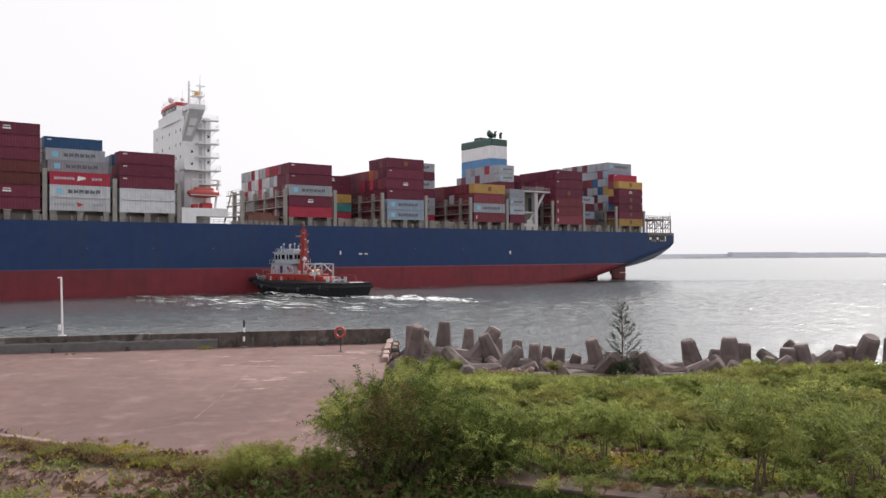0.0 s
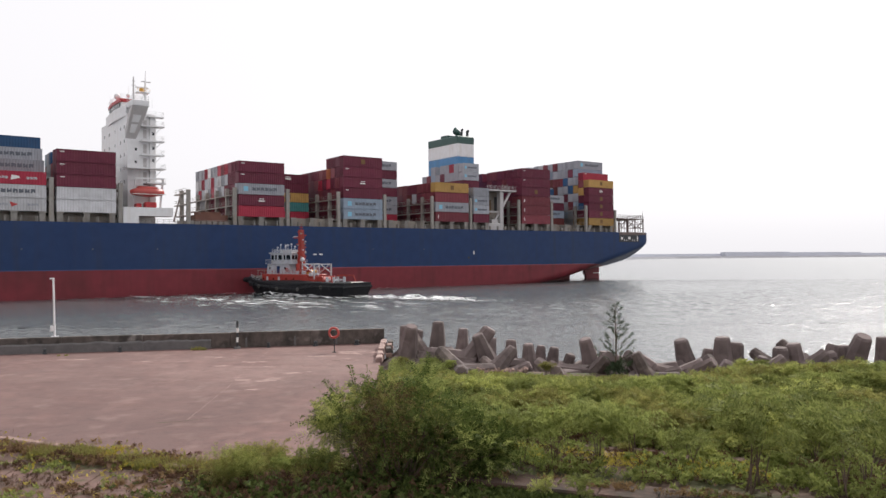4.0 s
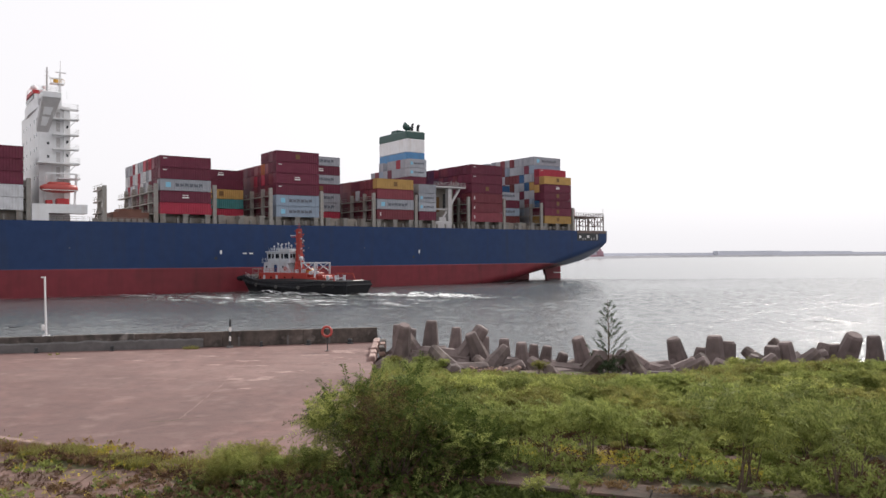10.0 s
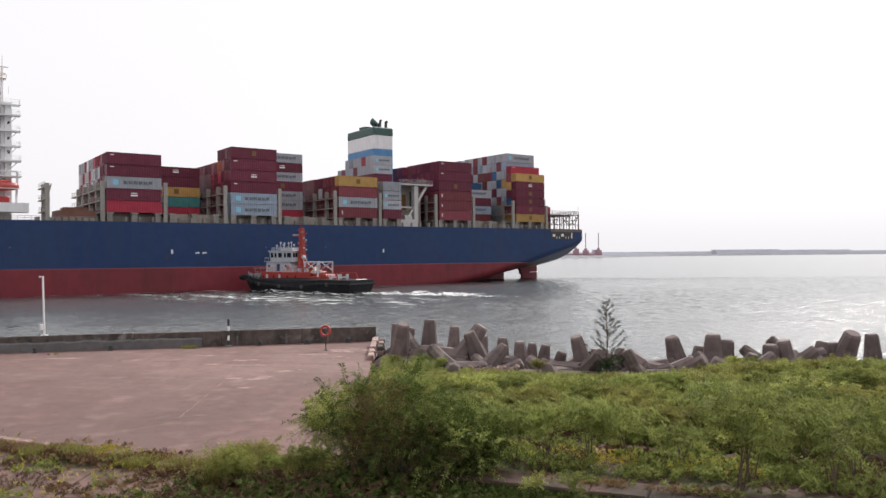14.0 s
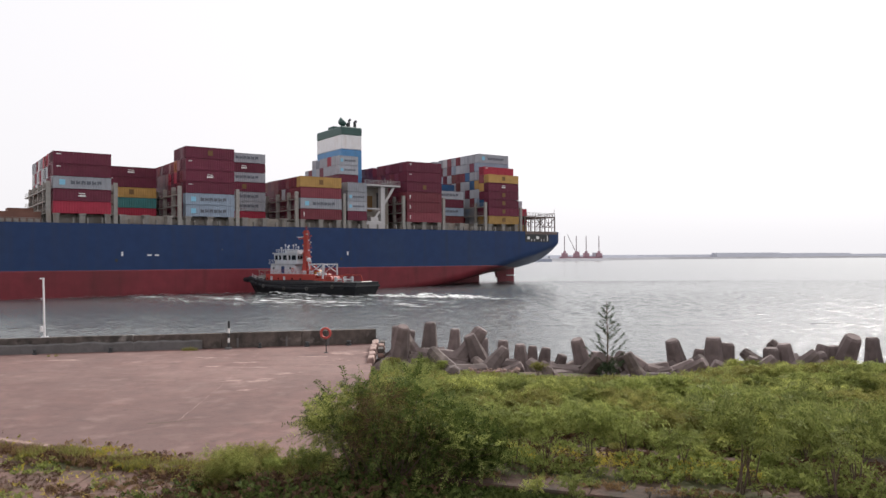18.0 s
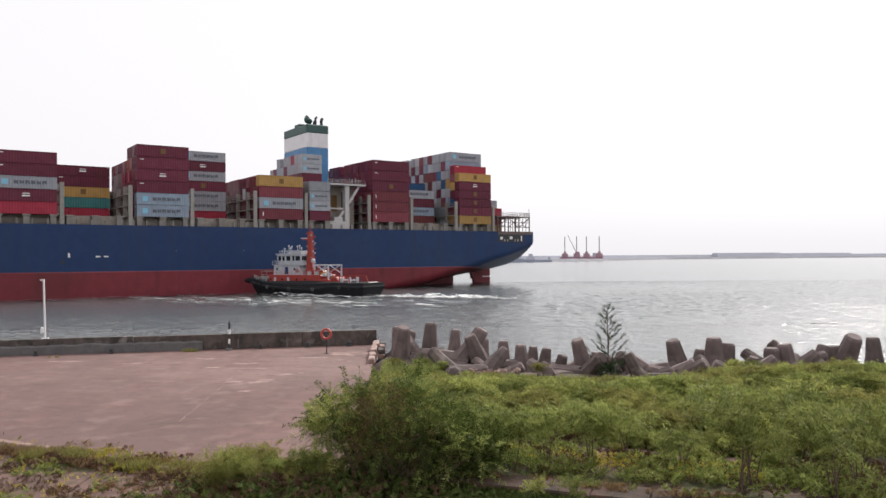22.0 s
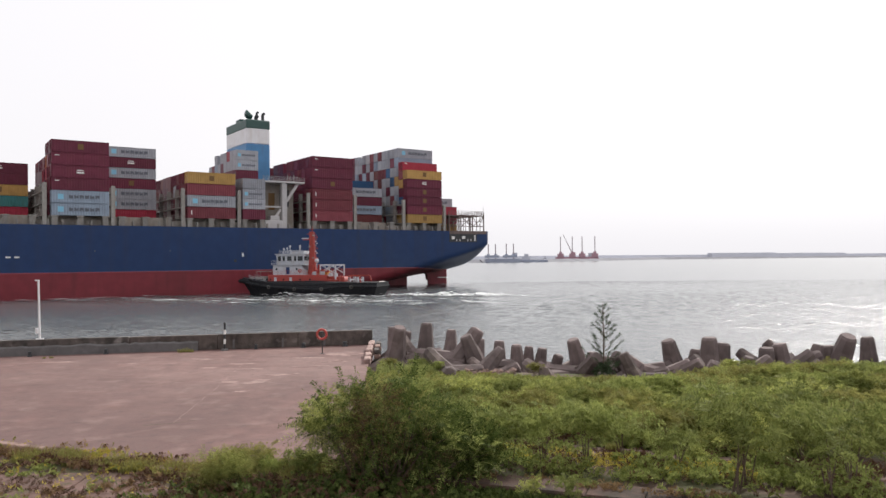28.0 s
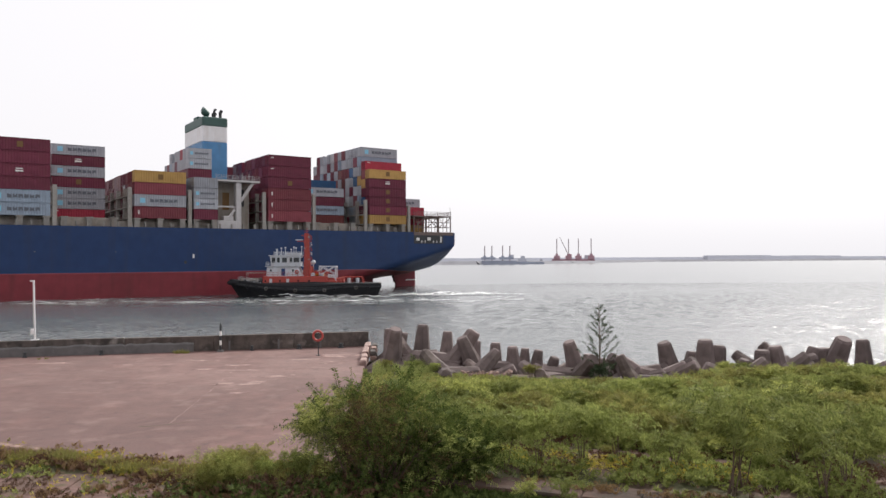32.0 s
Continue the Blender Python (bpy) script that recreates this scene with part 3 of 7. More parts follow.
for j, by in enumerate((49.6, 47.8, 46.0)):
    steps = thing("block_stack", "stacked dark and pale concrete slabs at the quay corner", "slab stack", pose(-2.98 + 0.05 * j, by, APRON - 0.9, 0, 0, 4), group="slab stacks at the quay corner")
    for i in range(5):
        part("slab", Geo().box(-0.17 + 0.02 * (i % 3), 0.17, -0.6, 0.6 - 0.03 * (i % 2), 0.28 * i, 0.28 * i + 0.25, ch=0.03), (M_WALL, M_KERB)[(i + j) % 2], steps)

# kerb between the apron and the lower paving
KERB = [(-60.0, 44.0), (-40.0, 37.6), (-26.0, 31.2), (-13.94, 25.46), (-11.61, 24.37), (-9.73, 23.18), (-7.59, 22.02), (-6.28, 21.85), (-4.0, 21.7), (-2.2, 22.6)]
kr = random.Random(8)
kerb = thing("kerb", "low pale concrete kerb overgrown with dry weeds", "kerb", kind="structure")
for a, b in zip(KERB, KERB[1:]):
    d = Vector((b[0] - a[0], b[1] - a[1], 0))
    n = max(1, int(d.length / 1.2))
    turn = math.degrees(math.atan2(d.y, d.x))
    for i in range(n):
        p = Vector((a[0], a[1], 0)) + d * (i / n)
        if p.x > -10.9 and kr.random() < 0.62 and not -7.8 < p.x < -7.2:
            continue
        sink = kr.uniform(0.0, 0.05) if p.x < -10.9 else kr.uniform(0.0, 0.14)
        part("kerb_stone", Geo().box(0.01, (d.length / n - 0.01) * (1.0 if p.x < -10.9 else kr.uniform(0.45, 0.95)), -0.36 + sink, 0.0, APRON - 0.3, APRON + 0.1 - sink, Matrix.Translation(p) @ Matrix.Rotation(radians(turn + (kr.uniform(-6, 6) if p.x > -10.9 else 0)), 4, 'Z'), ch=0.045), M_KERB, kerb)

# lower paving slabs in the foreground and the narrow path through the shrubs
k = random.Random(5)
lower = thing("pavement_low", "dirty cracked paving slabs with moss and leaf litter", "pavement", kind="structure")
for i in range(9):
    for j in range(5):
        x0, y0 = -30 + i * 2.6, 11.5 + j * 2.6
        if y0 + 2.6 > lerp_line(x0 + 1.3):
            continue
        part("paving_slab", Geo().box(x0, x0 + 2.57, y0, y0 + 2.57, APRON - 0.3, APRON - 0.085 + k.uniform(-0.012, 0.012), ch=0.015), M_CONC_LOW, lower)
path = thing("path", "narrow grey concrete path through the shrubs", "path", kind="structure")
for i in range(10):
    part("path_slab", Geo().box(i * 1.52, 1.5 + i * 1.52, -0.6, 0.6, APRON - 0.3, APRON - 0.05 + k.uniform(-0.02, 0.02), pose(1.0, 25.0, 0, 0, 0, -22), ch=0.015), M_KERB, path)
ledge = thing("ledge", "dark brown concrete ledge edge in the foreground", "ledge", kind="structure")
for i in range(6):
    part("ledge_block", Geo().box(i * 1.4, 1.385 + i * 1.4, -1.1 + k.uniform(-0.05, 0.05), 0.0, APRON - 0.6, APRON + 0.05 + k.uniform(-0.03, 0.02), pose(0.3, 21.35, 0, 0, 0, -21.5), ch=0.05), M_LEDGE, ledge)


def strip(name, pts, w, mat, parent, z):
    """A thin crooked line lying on the paving."""
    g, rr = Geo(), random.Random(len(pts) + int(abs(pts[0][0]) * 10))
    for (x0, y0), (x1, y1) in zip(pts, pts[1:]):
        d = Vector((x1 - x0, y1 - y0, 0))
        nrm = Vector((-d.y, d.x, 0)).normalized()
        n = max(2, int(d.length / 0.5))
        last = None
        for i in range(n + 1):
            p = Vector((x0, y0, z)) + d * (i / n) + nrm * rr.uniform(-0.03, 0.03)
            ww = w * rr.uniform(0.5, 1.2)
            cur = (tuple(p - nrm * ww), tuple(p + nrm * ww))
            if last:
                g.add([last[0], cur[0], cur[1], last[1]], [(0, 1, 2, 3)])
            last = cur
    part(name, g, mat, parent)


strip("crack", [(-8.98, 28.0), (-9.01, 28.8), (-9.36, 34.3), (-9.92, 41.3), (-10.48, 48.7)], 0.016, M_WORN, apron, APRON + 0.004)
strip("crack", [(-18.0, 40.5), (-14.0, 37.2), (-10.5, 36.0)], 0.015, M_CONC_LOW, apron, APRON + 0.004)
strip("crack", [(-24.0, 34.6), (-18.1, 33.1), (-15.5, 32.6), (-12.6, 31.2), (-9.8, 29.4)], 0.012, M_CONC_LOW, apron, APRON + 0.004)
strip("crack", [(-14.0, 45.5), (-9.0, 44.2), (-4.0, 43.6)], 0.02, M_CONC_LOW, apron, APRON + 0.004)
strip("crack", [(-9.9, 27.6), (-9.2, 27.75), (-8.3, 28.35)], 0.03, M_SOIL, apron, APRON + 0.004)


# worn pale patches of the apron, thin skins of old mortar
def worn_patch(x, y, rx, ry, turn, seed):
    n, rr = 22, random.Random(seed)
    ph = [rr.uniform(0, 6.28) for _ in range(4)]
    pts = []
    for i in range(n):
        a = 2 * math.pi * i / n
        q = 1 + 0.22 * math.sin(2 * a + ph[0]) + 0.2 * math.sin(3 * a + ph[1]) + 0.16 * math.sin(5 * a + ph[2]) + 0.12 * math.sin(8 * a + ph[3])
        pts.append((math.cos(a) * rx * q, math.sin(a) * ry * q))
    part("worn_patch", Geo().prism(pts, APRON - 0.02, APRON + 0.004, pose(x, y, 0, 0, 0, turn)), M_WORN, apron, "pale worn skin of mortar")


for i, (x, y, rx, ry) in enumerate(((-8.6, 37.0, 1.5, 0.5), (-7.4, 39.2, 0.9, 0.35), (-6.4, 42.0, 1.0, 0.4), (-9.4, 41.4, 0.7, 0.3), (-4.8, 47.4, 1.1, 0.9), (-5.2, 44.2, 0.7, 0.5), (-8.0, 34.4, 0.5, 0.15), (-10.2, 43.5, 0.6, 0.3), (-11.6, 42.0, 0.5, 0.22), (-6.9, 45.8, 0.8, 0.3), (-12.8, 45.6, 0.9, 0.3), (-16.4, 44.0, 0.8, 0.25), (-21.0, 45.0, 1.0, 0.3))):
    worn_patch(x, y, rx, ry, 8, i)


# ---- tetrapod breakwater ----
def tetrapod_mesh(size, seed):
    """Four tapered, eight-sided legs with chamfered ends that meet in one body."""
    g, rr = Geo(), random.Random(seed)
    dirs = [Vector((0, 0, 1))] + [Vector((math.cos(a) * 0.943, math.sin(a) * 0.943, -0.333)) for a in (0.3, 0.3 + 2.094, 0.3 + 4.189)]
    for d in dirs:
        x = d.orthogonal().normalized()
        y = d.cross(x)
        rings = []
        for s, r in ((-0.15, 0.33), (0.15, 0.27), (0.55, 0.215), (0.95, 0.172), (1.0, 0.138)):
            ring = []
            for i in range(8):
                a = 2 * math.pi * (i + 0.5) / 8
                wob = 1 + rr.uniform(-0.07, 0.07)
                ring.append(tuple((d * s + x * (math.cos(a) * r * wob) + y * (math.sin(a) * r * wob)) * size))
            rings.append(ring)
        g.loft(rings)
    return g.mesh("tetrapod", M_ROCK)


TETRA = [tetrapod_mesh(1.0, i) for i in range(7)]
slope = thing("revetment", "rubble slope coloured dark for the shaded gaps between armour units", "revetment", kind="structure")
g = Geo()
xs = [-4 + i * 2.0 for i in range(60)]
for x in xs:
    shore = lerp(x, [(-4, 43.0), (2, 40.8), (10, 39.0), (30, 39.6), (60, 38.6), (120, 35.5)])
    for d, z in ((-1.0, 2.75), (0.8, 2.6), (4.0, 1.7), (8.0, 0.3), (14.0, -2.5)):
        g.v.append((x, shore + d + 0.3 * noise.noise((x, d, 0)), z + 0.35 * noise.noise((x * 0.6, d, 5))))
g.f = [(i * 5 + j, (i + 1) * 5 + j, (i + 1) * 5 + j + 1, i * 5 + j + 1) for i in range(len(xs) - 1) for j in range(4)]
part("rubble", g, M_RUBBLE, slope)


def tetrapod(tip, lean, size, spin, n, label="grey weathered concrete tetrapod on the shore"):
    """A tetrapod whose upper leg ends at tip and leans sideways and away by the two angles."""
    turn = Euler((radians(lean[1]), radians(lean[0]), 0)).to_matrix().to_4x4() @ Matrix.Rotation(radians(spin), 4, 'Z')
    c = Vector(tip) - (turn @ Vector((0, 0, size)))
    thing("tetrapod", label, "tetrapod", Matrix.Translation(c) @ turn @ Matrix.Scale(size, 4), TETRA[n % 7], group="tetrapods along the shore")


TIPS = [(0.07, 46.0, 4.96, 2, 0, 1.9, -17), (-1.45, 43.6, 4.93, 8, 22, 2.2, 73), (1.57, 47.0, 4.45, 3, 0, 1.7, 30), (3.0, 44.0, 4.72, 33, 4, 2.3, 163), (2.2, 43.2, 4.46, -22, 8, 2.0, -17),
        (3.25, 46.4, 3.95, 6, 0, 1.7, 50), (4.27, 45.0, 3.96, 2, 0, 1.75, 80), (5.15, 44.2, 3.82, -3, 4, 1.75, 10), (6.0, 45.2, 3.6, 2, 0, 1.5, 40), (6.7, 44.6, 3.56, 7, 5, 1.6, 100), (7.88, 46.0, 2.98, 14, 10, 1.7, 20),
        (8.1, 42.8, 4.23, -15, 10, 2.1, -17), (9.6, 44.6, 3.3, 3, 0, 2.0, 60), (10.4, 44.0, 3.1, 14, 0, 1.8, 5), (13.4, 43.0, 4.12, -17, 6, 2.2, 45), (15.6, 44.6, 3.4, 5, 0, 2.3, 12), (15.75, 43.0, 4.24, -2, 3, 2.6, 75),
        (17.1, 44.5, 3.76, 3, 0, 2.3, 33), (18.9, 45.2, 2.85, 12, 12, 1.9, 5), (18.95, 43.0, 3.64, -2, 4, 2.5, 66), (19.9, 43.5, 3.8, -8, 0, 2.4, 20), (21.5, 45.0, 2.85, 60, 10, 1.9, 15),
        (23.4, 46.0, 3.44, 15, 0, 2.0, 70), (22.8, 44.6, 3.0, 70, 0, 1.9, 25), (24.3, 46.6, 3.3, -5, 0, 2.2, 50), (25.0, 45.5, 3.97, 6, 26, 2.8, 73), (26.9, 47.0, 3.75, -4, 0, 2.3, 10),
        (28.6, 46.0, 3.7, 12, 0, 2.2, 40), (31.0, 46.0, 3.9, -6, 0, 2.2, 80), (-2.0, 47.4, 4.62, -6, 0, 1.7, 20), (-1.1, 48.0, 4.3, 12, 0, 1.8, 90), (0.95, 45.2, 3.3, 80, 0, 1.7, 30)]
for i, (x, y, z, l1, l2, s, spin) in enumerate(TIPS):
    tetrapod((x, y, z), (l1, l2), s, spin, i)
# long low legs in front, half sunk in the grass edge
for i, (x, y, z, l1, l2, s) in enumerate(((3.0, 41.2, 3.05, 84, -20, 1.9), (6.2, 40.6, 3.1, -82, -16, 2.0), (8.0, 40.2, 2.95, 80, -10, 1.8), (10.9, 40.4, 3.2, 55, -22, 1.8), (11.6, 40.9, 3.1, -60, -30, 1.7), (9.6, 41.2, 3.05, 30, -50, 1.7), (12.6, 40.8, 3.15, 76, 10, 1.8), (1.2, 42.4, 3.0, -78, -20, 1.9), (10.9, 39.2, 3.3, -70, 10, 1.8), (12.2, 38.9, 3.2, 72, 20, 1.7), (13.5, 39.4, 3.5, 58, 15, 2.0), (14.6, 40.0, 3.4, -60, -10, 1.9), (11.8, 38.0, 3.05, 84, -5, 1.5), (17.6, 41.0, 3.3, -66, 8, 1.8), (5.0, 41.8, 3.15, 60, 10, 1.7))):
    tetrapod((x, y, z - 0.2), (l1, l2), s, 53 * i, i + 3, "pale concrete tetrapod half sunk at the grass edge")
rr = random.Random(11)
for i in range(46):
    x = -2.2 + i * 0.8 + rr.uniform(-0.4, 0.4)
    s = rr.uniform(1.5, 2.1)
    y = lerp(x, [(-4, 44.2), (2, 42.0), (10, 40.8), (30, 41.6), (60, 40.0)]) + rr.uniform(0.9, 5.0)
    tetrapod((x, y, 2.65 + rr.uniform(-0.7, 0.3) - 0.12 * max(0, y - 43)), (rr.uniform(-50, 50), rr.uniform(-32, 32)) if i % 3 else (rr.uniform(-80, 80), rr.uniform(-50, 50)), s, rr.uniform(0, 360), i, "grey concrete tetrapod lying among others")


# pale rubble between the grass and the armour units
rubble_bed = Geo()
for i in range(110):
    x = -0.8 + 5.4 * rr.random()
    y = lerp(x, [(-4, 41.6), (2, 40.3), (10, 38.6), (30, 39.0)]) + rr.uniform(-0.5, 0.9)
    q = rr.uniform(0.03, 0.08) * (2.0 if i % 9 == 0 else 1.0)
    rubble_bed.box(-q, q, -q * 0.8, q * 0.8, -q * 0.7, q * 0.6, pose(x, y, APRON - 0.08, rr.uniform(-30, 30), rr.uniform(-30, 30), rr.uniform(0, 180)), ch=q * 0.3)
thing("shore_rubble", "small pale broken stones along the grass edge", "rubble", data=rubble_bed.mesh("shore_rubble", M_KERB), kind="stuff")


# ---- far shore ----
def far_shore():
    br = thing("backdrop_breakwater", "long hazy stone breakwater across the harbour mouth", "breakwater", kind="structure")
    pts = [(-500, 1120), (90, 1310), (280, 1480), (600, 1980), (1270, 2250), (2600, 2700)]
    for a, b in zip(pts, pts[1:]):
        d = Vector((b[0] - a[0], b[1] - a[1], 0))
        n = 12
        rings = []
        for i in range(n + 1):
            p = Vector((*a, 0)) + d * (i / n)
            hgt = 4.6 + 1.2 * noise.noise((p.x * 0.01, p.y * 0.01, 0))
            q = Vector((-d.y, d.x, 0)).normalized()
            rings.append([tuple(p - q * 14 + Vector((0, 0, -1))), tuple(p - q * 4 + Vector((0, 0, hgt))), tuple(p + q * 4 + Vector((0, 0, hgt))), tuple(p + q * 14 + Vector((0, 0, -1)))])
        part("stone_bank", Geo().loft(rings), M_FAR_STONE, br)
    la = thing("backdrop_land", "pale hazy low land on the horizon", "far land", kind="structure")
    for x0, x1, y, hgt in ((-900, 3600, 3300, 13.0), (1210, 1480, 3250, 19.5), (1480, 1780, 3250, 17.0), (500, 900, 3200, 9)):
        rings = []
        for i in range(25):
            x = x0 + (x1 - x0) * i / 24
            hh = hgt * (1 + 0.08 * noise.noise((x * 0.006, 3, 0)))
            rings.append([(x, y, -1), (x, y + 10, hh), (x, y + 60, hh), (x, y + 90, -1)])
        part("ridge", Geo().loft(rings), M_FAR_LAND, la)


far_shore()


def jackup_barge(x, y, turn, length, legs, leg_h, mat, name_label, crane):
    b = thing("jackup_barge", name_label, "barge", pose(x, y, 0, 0, 0, turn))
    part("hull", Geo().prism([(-length / 2, -9), (length / 2, -9), (length / 2, 9), (-length / 2, 9)], -1, 8 if crane else 6), mat, b)
    for lx in legs:
        for ly in (-7,):
            part("leg", Geo().rod((lx, ly, -2), (lx, ly, leg_h), 0.9, n=6), M_FAR_STEEL, b)
            part("leg_house", Geo().box(lx - 6, lx + 6, ly - 4, ly + 4, 8, 12 if leg_h < 40 else 15).box(lx - 2.5, lx + 2.5, ly - 3, ly + 3, 12, 14 if leg_h < 40 else 19), mat, b)
    part("deckhouse", Geo().box(length * 0.28, length * 0.42, -4, 6, 8, 16), M_FAR_LAND, b)
    if crane:
        part("crane_jib", Geo().rod((-length * 0.1, 0, 14), (-length * 0.32, 0, leg_h + 4), 0.9, 0.5, 5), M_FAR_STEEL, b)
        part("crane_house", Geo().box(-length * 0.14, -length * 0.04, -4, 4, 8, 18), mat, b)


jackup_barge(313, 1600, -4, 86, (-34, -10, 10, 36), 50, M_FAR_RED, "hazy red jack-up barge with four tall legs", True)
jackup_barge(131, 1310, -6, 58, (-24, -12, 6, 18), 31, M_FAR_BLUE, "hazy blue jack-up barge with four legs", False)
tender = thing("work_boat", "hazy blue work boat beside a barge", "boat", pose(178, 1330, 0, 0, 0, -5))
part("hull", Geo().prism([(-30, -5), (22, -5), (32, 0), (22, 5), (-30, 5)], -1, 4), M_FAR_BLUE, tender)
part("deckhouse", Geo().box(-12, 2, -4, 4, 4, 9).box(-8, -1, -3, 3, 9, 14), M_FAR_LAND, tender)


# ---- the container ship ----
SHIP_ROWS = [(0, 84.88, 287.15, 215.66), (4, 75.67, 281.13, 215.27), (8, 66.42, 275.08, 214.89), (12, 57.14, 269.01, 214.5), (16, 47.8, 262.9, 214.12),
             (20, 38.42, 256.75, 213.73), (24, 28.98, 250.57, 213.35), (28, 19.48, 244.34, 212.96), (32, 9.91, 238.06, 212.58)]
SHIP_POSES = [(t, pose(x, y, 0, 0, 0, a)) for t, x, y, a in SHIP_ROWS]
BEAM, DECK, LENGTH = 48.2, 16.6, 335.0
ON_SHIP = []          # (thing, its pose on the ship)

ship = thing("container_ship", "large blue and red container ship, heavily loaded, leaving harbour", "ship", SHIP_POSES[0][1])


def hull_half(x, z):
    """Half the hull's breadth at x metres from the stern and height z."""
    low = lerp(x, [(-0.6, 5.6), (0.2, 5.4), (5.5, 4.2), (8, 3.8), (10.9, 3.45), (15.5, 2.9), (20, 2.3), (30, 0.6), (45, -3.0), (60, -4.0), (400, -4.0)])
    full = lerp(x, [(-0.6, 13.2), (0.2, 12.7), (3, 11.8), (8, 10.2), (15, 8.3), (25, 5.7), (32, 4.0), (40, 2.2), (60, -1.0), (80, -2.5), (400, -2.5)])
    k = 1.0 if z >= full else max(0.0, (z - low) / (full - low)) ** lerp(x, [(0, 0.39), (8, 0.46), (15, 0.5), (40, 0.46), (60, 0.42)])
    b = BEAM / 2 * k * lerp(x, [(-1, 0.985), (0.6, 1.0), (400, 1.0)])
    if x > 255:
        bow = lerp(z, [(-4, 318.0), (7, 322.0), (20, 335.0)])
        e = min(1.0, (x - 255) / (bow - 255))
        b *= max(0.0, 1 - e ** (2.2 + 0.06 * z))
    return max(b, 0.02), low


def paint_line(x):
    """Height of the line between the red and the blue paint."""
    return lerp(x, [(0, 5.0), (13, 5.3), (24, 5.9), (30, 6.05), (110, 6.05), (200, 6.25), (400, 6.4)])


def hull_band(z_list, upper):
    g = Geo()
    xs = [-0.6, 0.2, 1.5, 3, 4.5, 6, 8, 10, 14, 18, 22, 26, 30, 35, 40, 46, 52, 60, 70, 80, 95, 120, 150, 180, 210, 240, 255, 270, 285, 300, 310, 318, 325, 331, 335]
    grid = []
    for x in xs:
        col = []
        for z in z_list:
            z = max(z, paint_line(x)) if upper else min(z, paint_line(x))
            b, low = hull_half(x, z)
            zz = max(z, low)
            col.append((x, b, zz))
        grid.append(col)
    k = len(z_list)
    for side in (-1, 1):
        o = len(g.v)
        for col in grid:
            g.v += [(x, -BEAM / 2 + side * b, z) for x, b, z in col]
        for i in range(len(xs) - 1):
            for j in range(k - 1):
                q = (o + i * k + j, o + (i + 1) * k + j, o + (i + 1) * k + j + 1, o + i * k + j + 1)
                g.f.append(q if side < 0 else q[::-1])
    n = len(xs) * k
    g.f += [(j, j + 1, n + j + 1, n + j) for j in range(k - 1)]
    return g


part("hull_topside", hull_band([5.0, 5.3, 5.6, 5.9, 6.2, 6.5, 6.8, 7.0, 7.3, 7.7, 8.2, 8.8, 9.4, 10, 10.6, 11.2, 12, 13, 14, 15, 16, DECK + 0.3], True), M_HULL_BLUE, ship, "deep blue painted steel topsides", smooth=True)
part("hull_bottom", hull_band([-4, -2, -0.5, 0.1, 0.6, 1.1, 1.6, 2.0, 2.5, 3.0, 3.5, 3.9, 4.3, 4.7, 5.1, 5.5, 5.8, 6.2, 6.6, 7.0], False), M_HULL_RED, ship, "dull red antifouling paint below the waterline band", smooth=True)
deck_pts = [(x, -BEAM / 2 - s * hull_half(x, DECK)[0] + s * 0.1) for s, xs in ((1, (0.2, 2, 10, 60, 255, 270, 285, 300, 315, 328)), (-1, (328, 315, 300, 285, 270, 255, 60, 10, 2, 0.2))) for x in xs]
part("deck", Geo().prism(deck_pts, DECK - 0.4, DECK), M_DECK, ship)
part("rudder", Geo().box(-1.0, 6.5, -BEAM / 2 - 0.5, -BEAM / 2 + 0.5, -3, 5.7, ch=0.25), M_HULL_RED, ship)
part("draught_stripe", Geo().box(-1.03, 5.0, -BEAM / 2 - 0.53, -BEAM / 2 + 0.53, 2.0, 2.25), M_MARK_WHITE, ship)
part("rudder_horn", Geo().loft([[(x0, -BEAM / 2 - w, z), (x1, -BEAM / 2 - w, z), (x1, -BEAM / 2 + w, z), (x0, -BEAM / 2 + w, z)] for x0, x1, w, z in ((3.2, 6.9, 0.62, 1.4), (2.6, 7.1, 0.7, 2.8), (2.0, 8.4, 0.8, 5.0))]), M_HULL_RED, ship)
part("skeg", Geo().loft([[(x, -BEAM / 2 - w, z0), (x, -BEAM / 2 + w, z0), (x, -BEAM / 2 + w * 1.5, z1), (x, -BEAM / 2 - w * 1.5, z1)] for x, w, z0, z1 in ((15.0, 0.4, -3, 3.1), (17, 0.7, -3, 2.9), (24, 1.4, -4, 2.4), (36, 3.5, -4, 1.5), (50, 6, -4, 0.5))]), M_HULL_RED, ship)

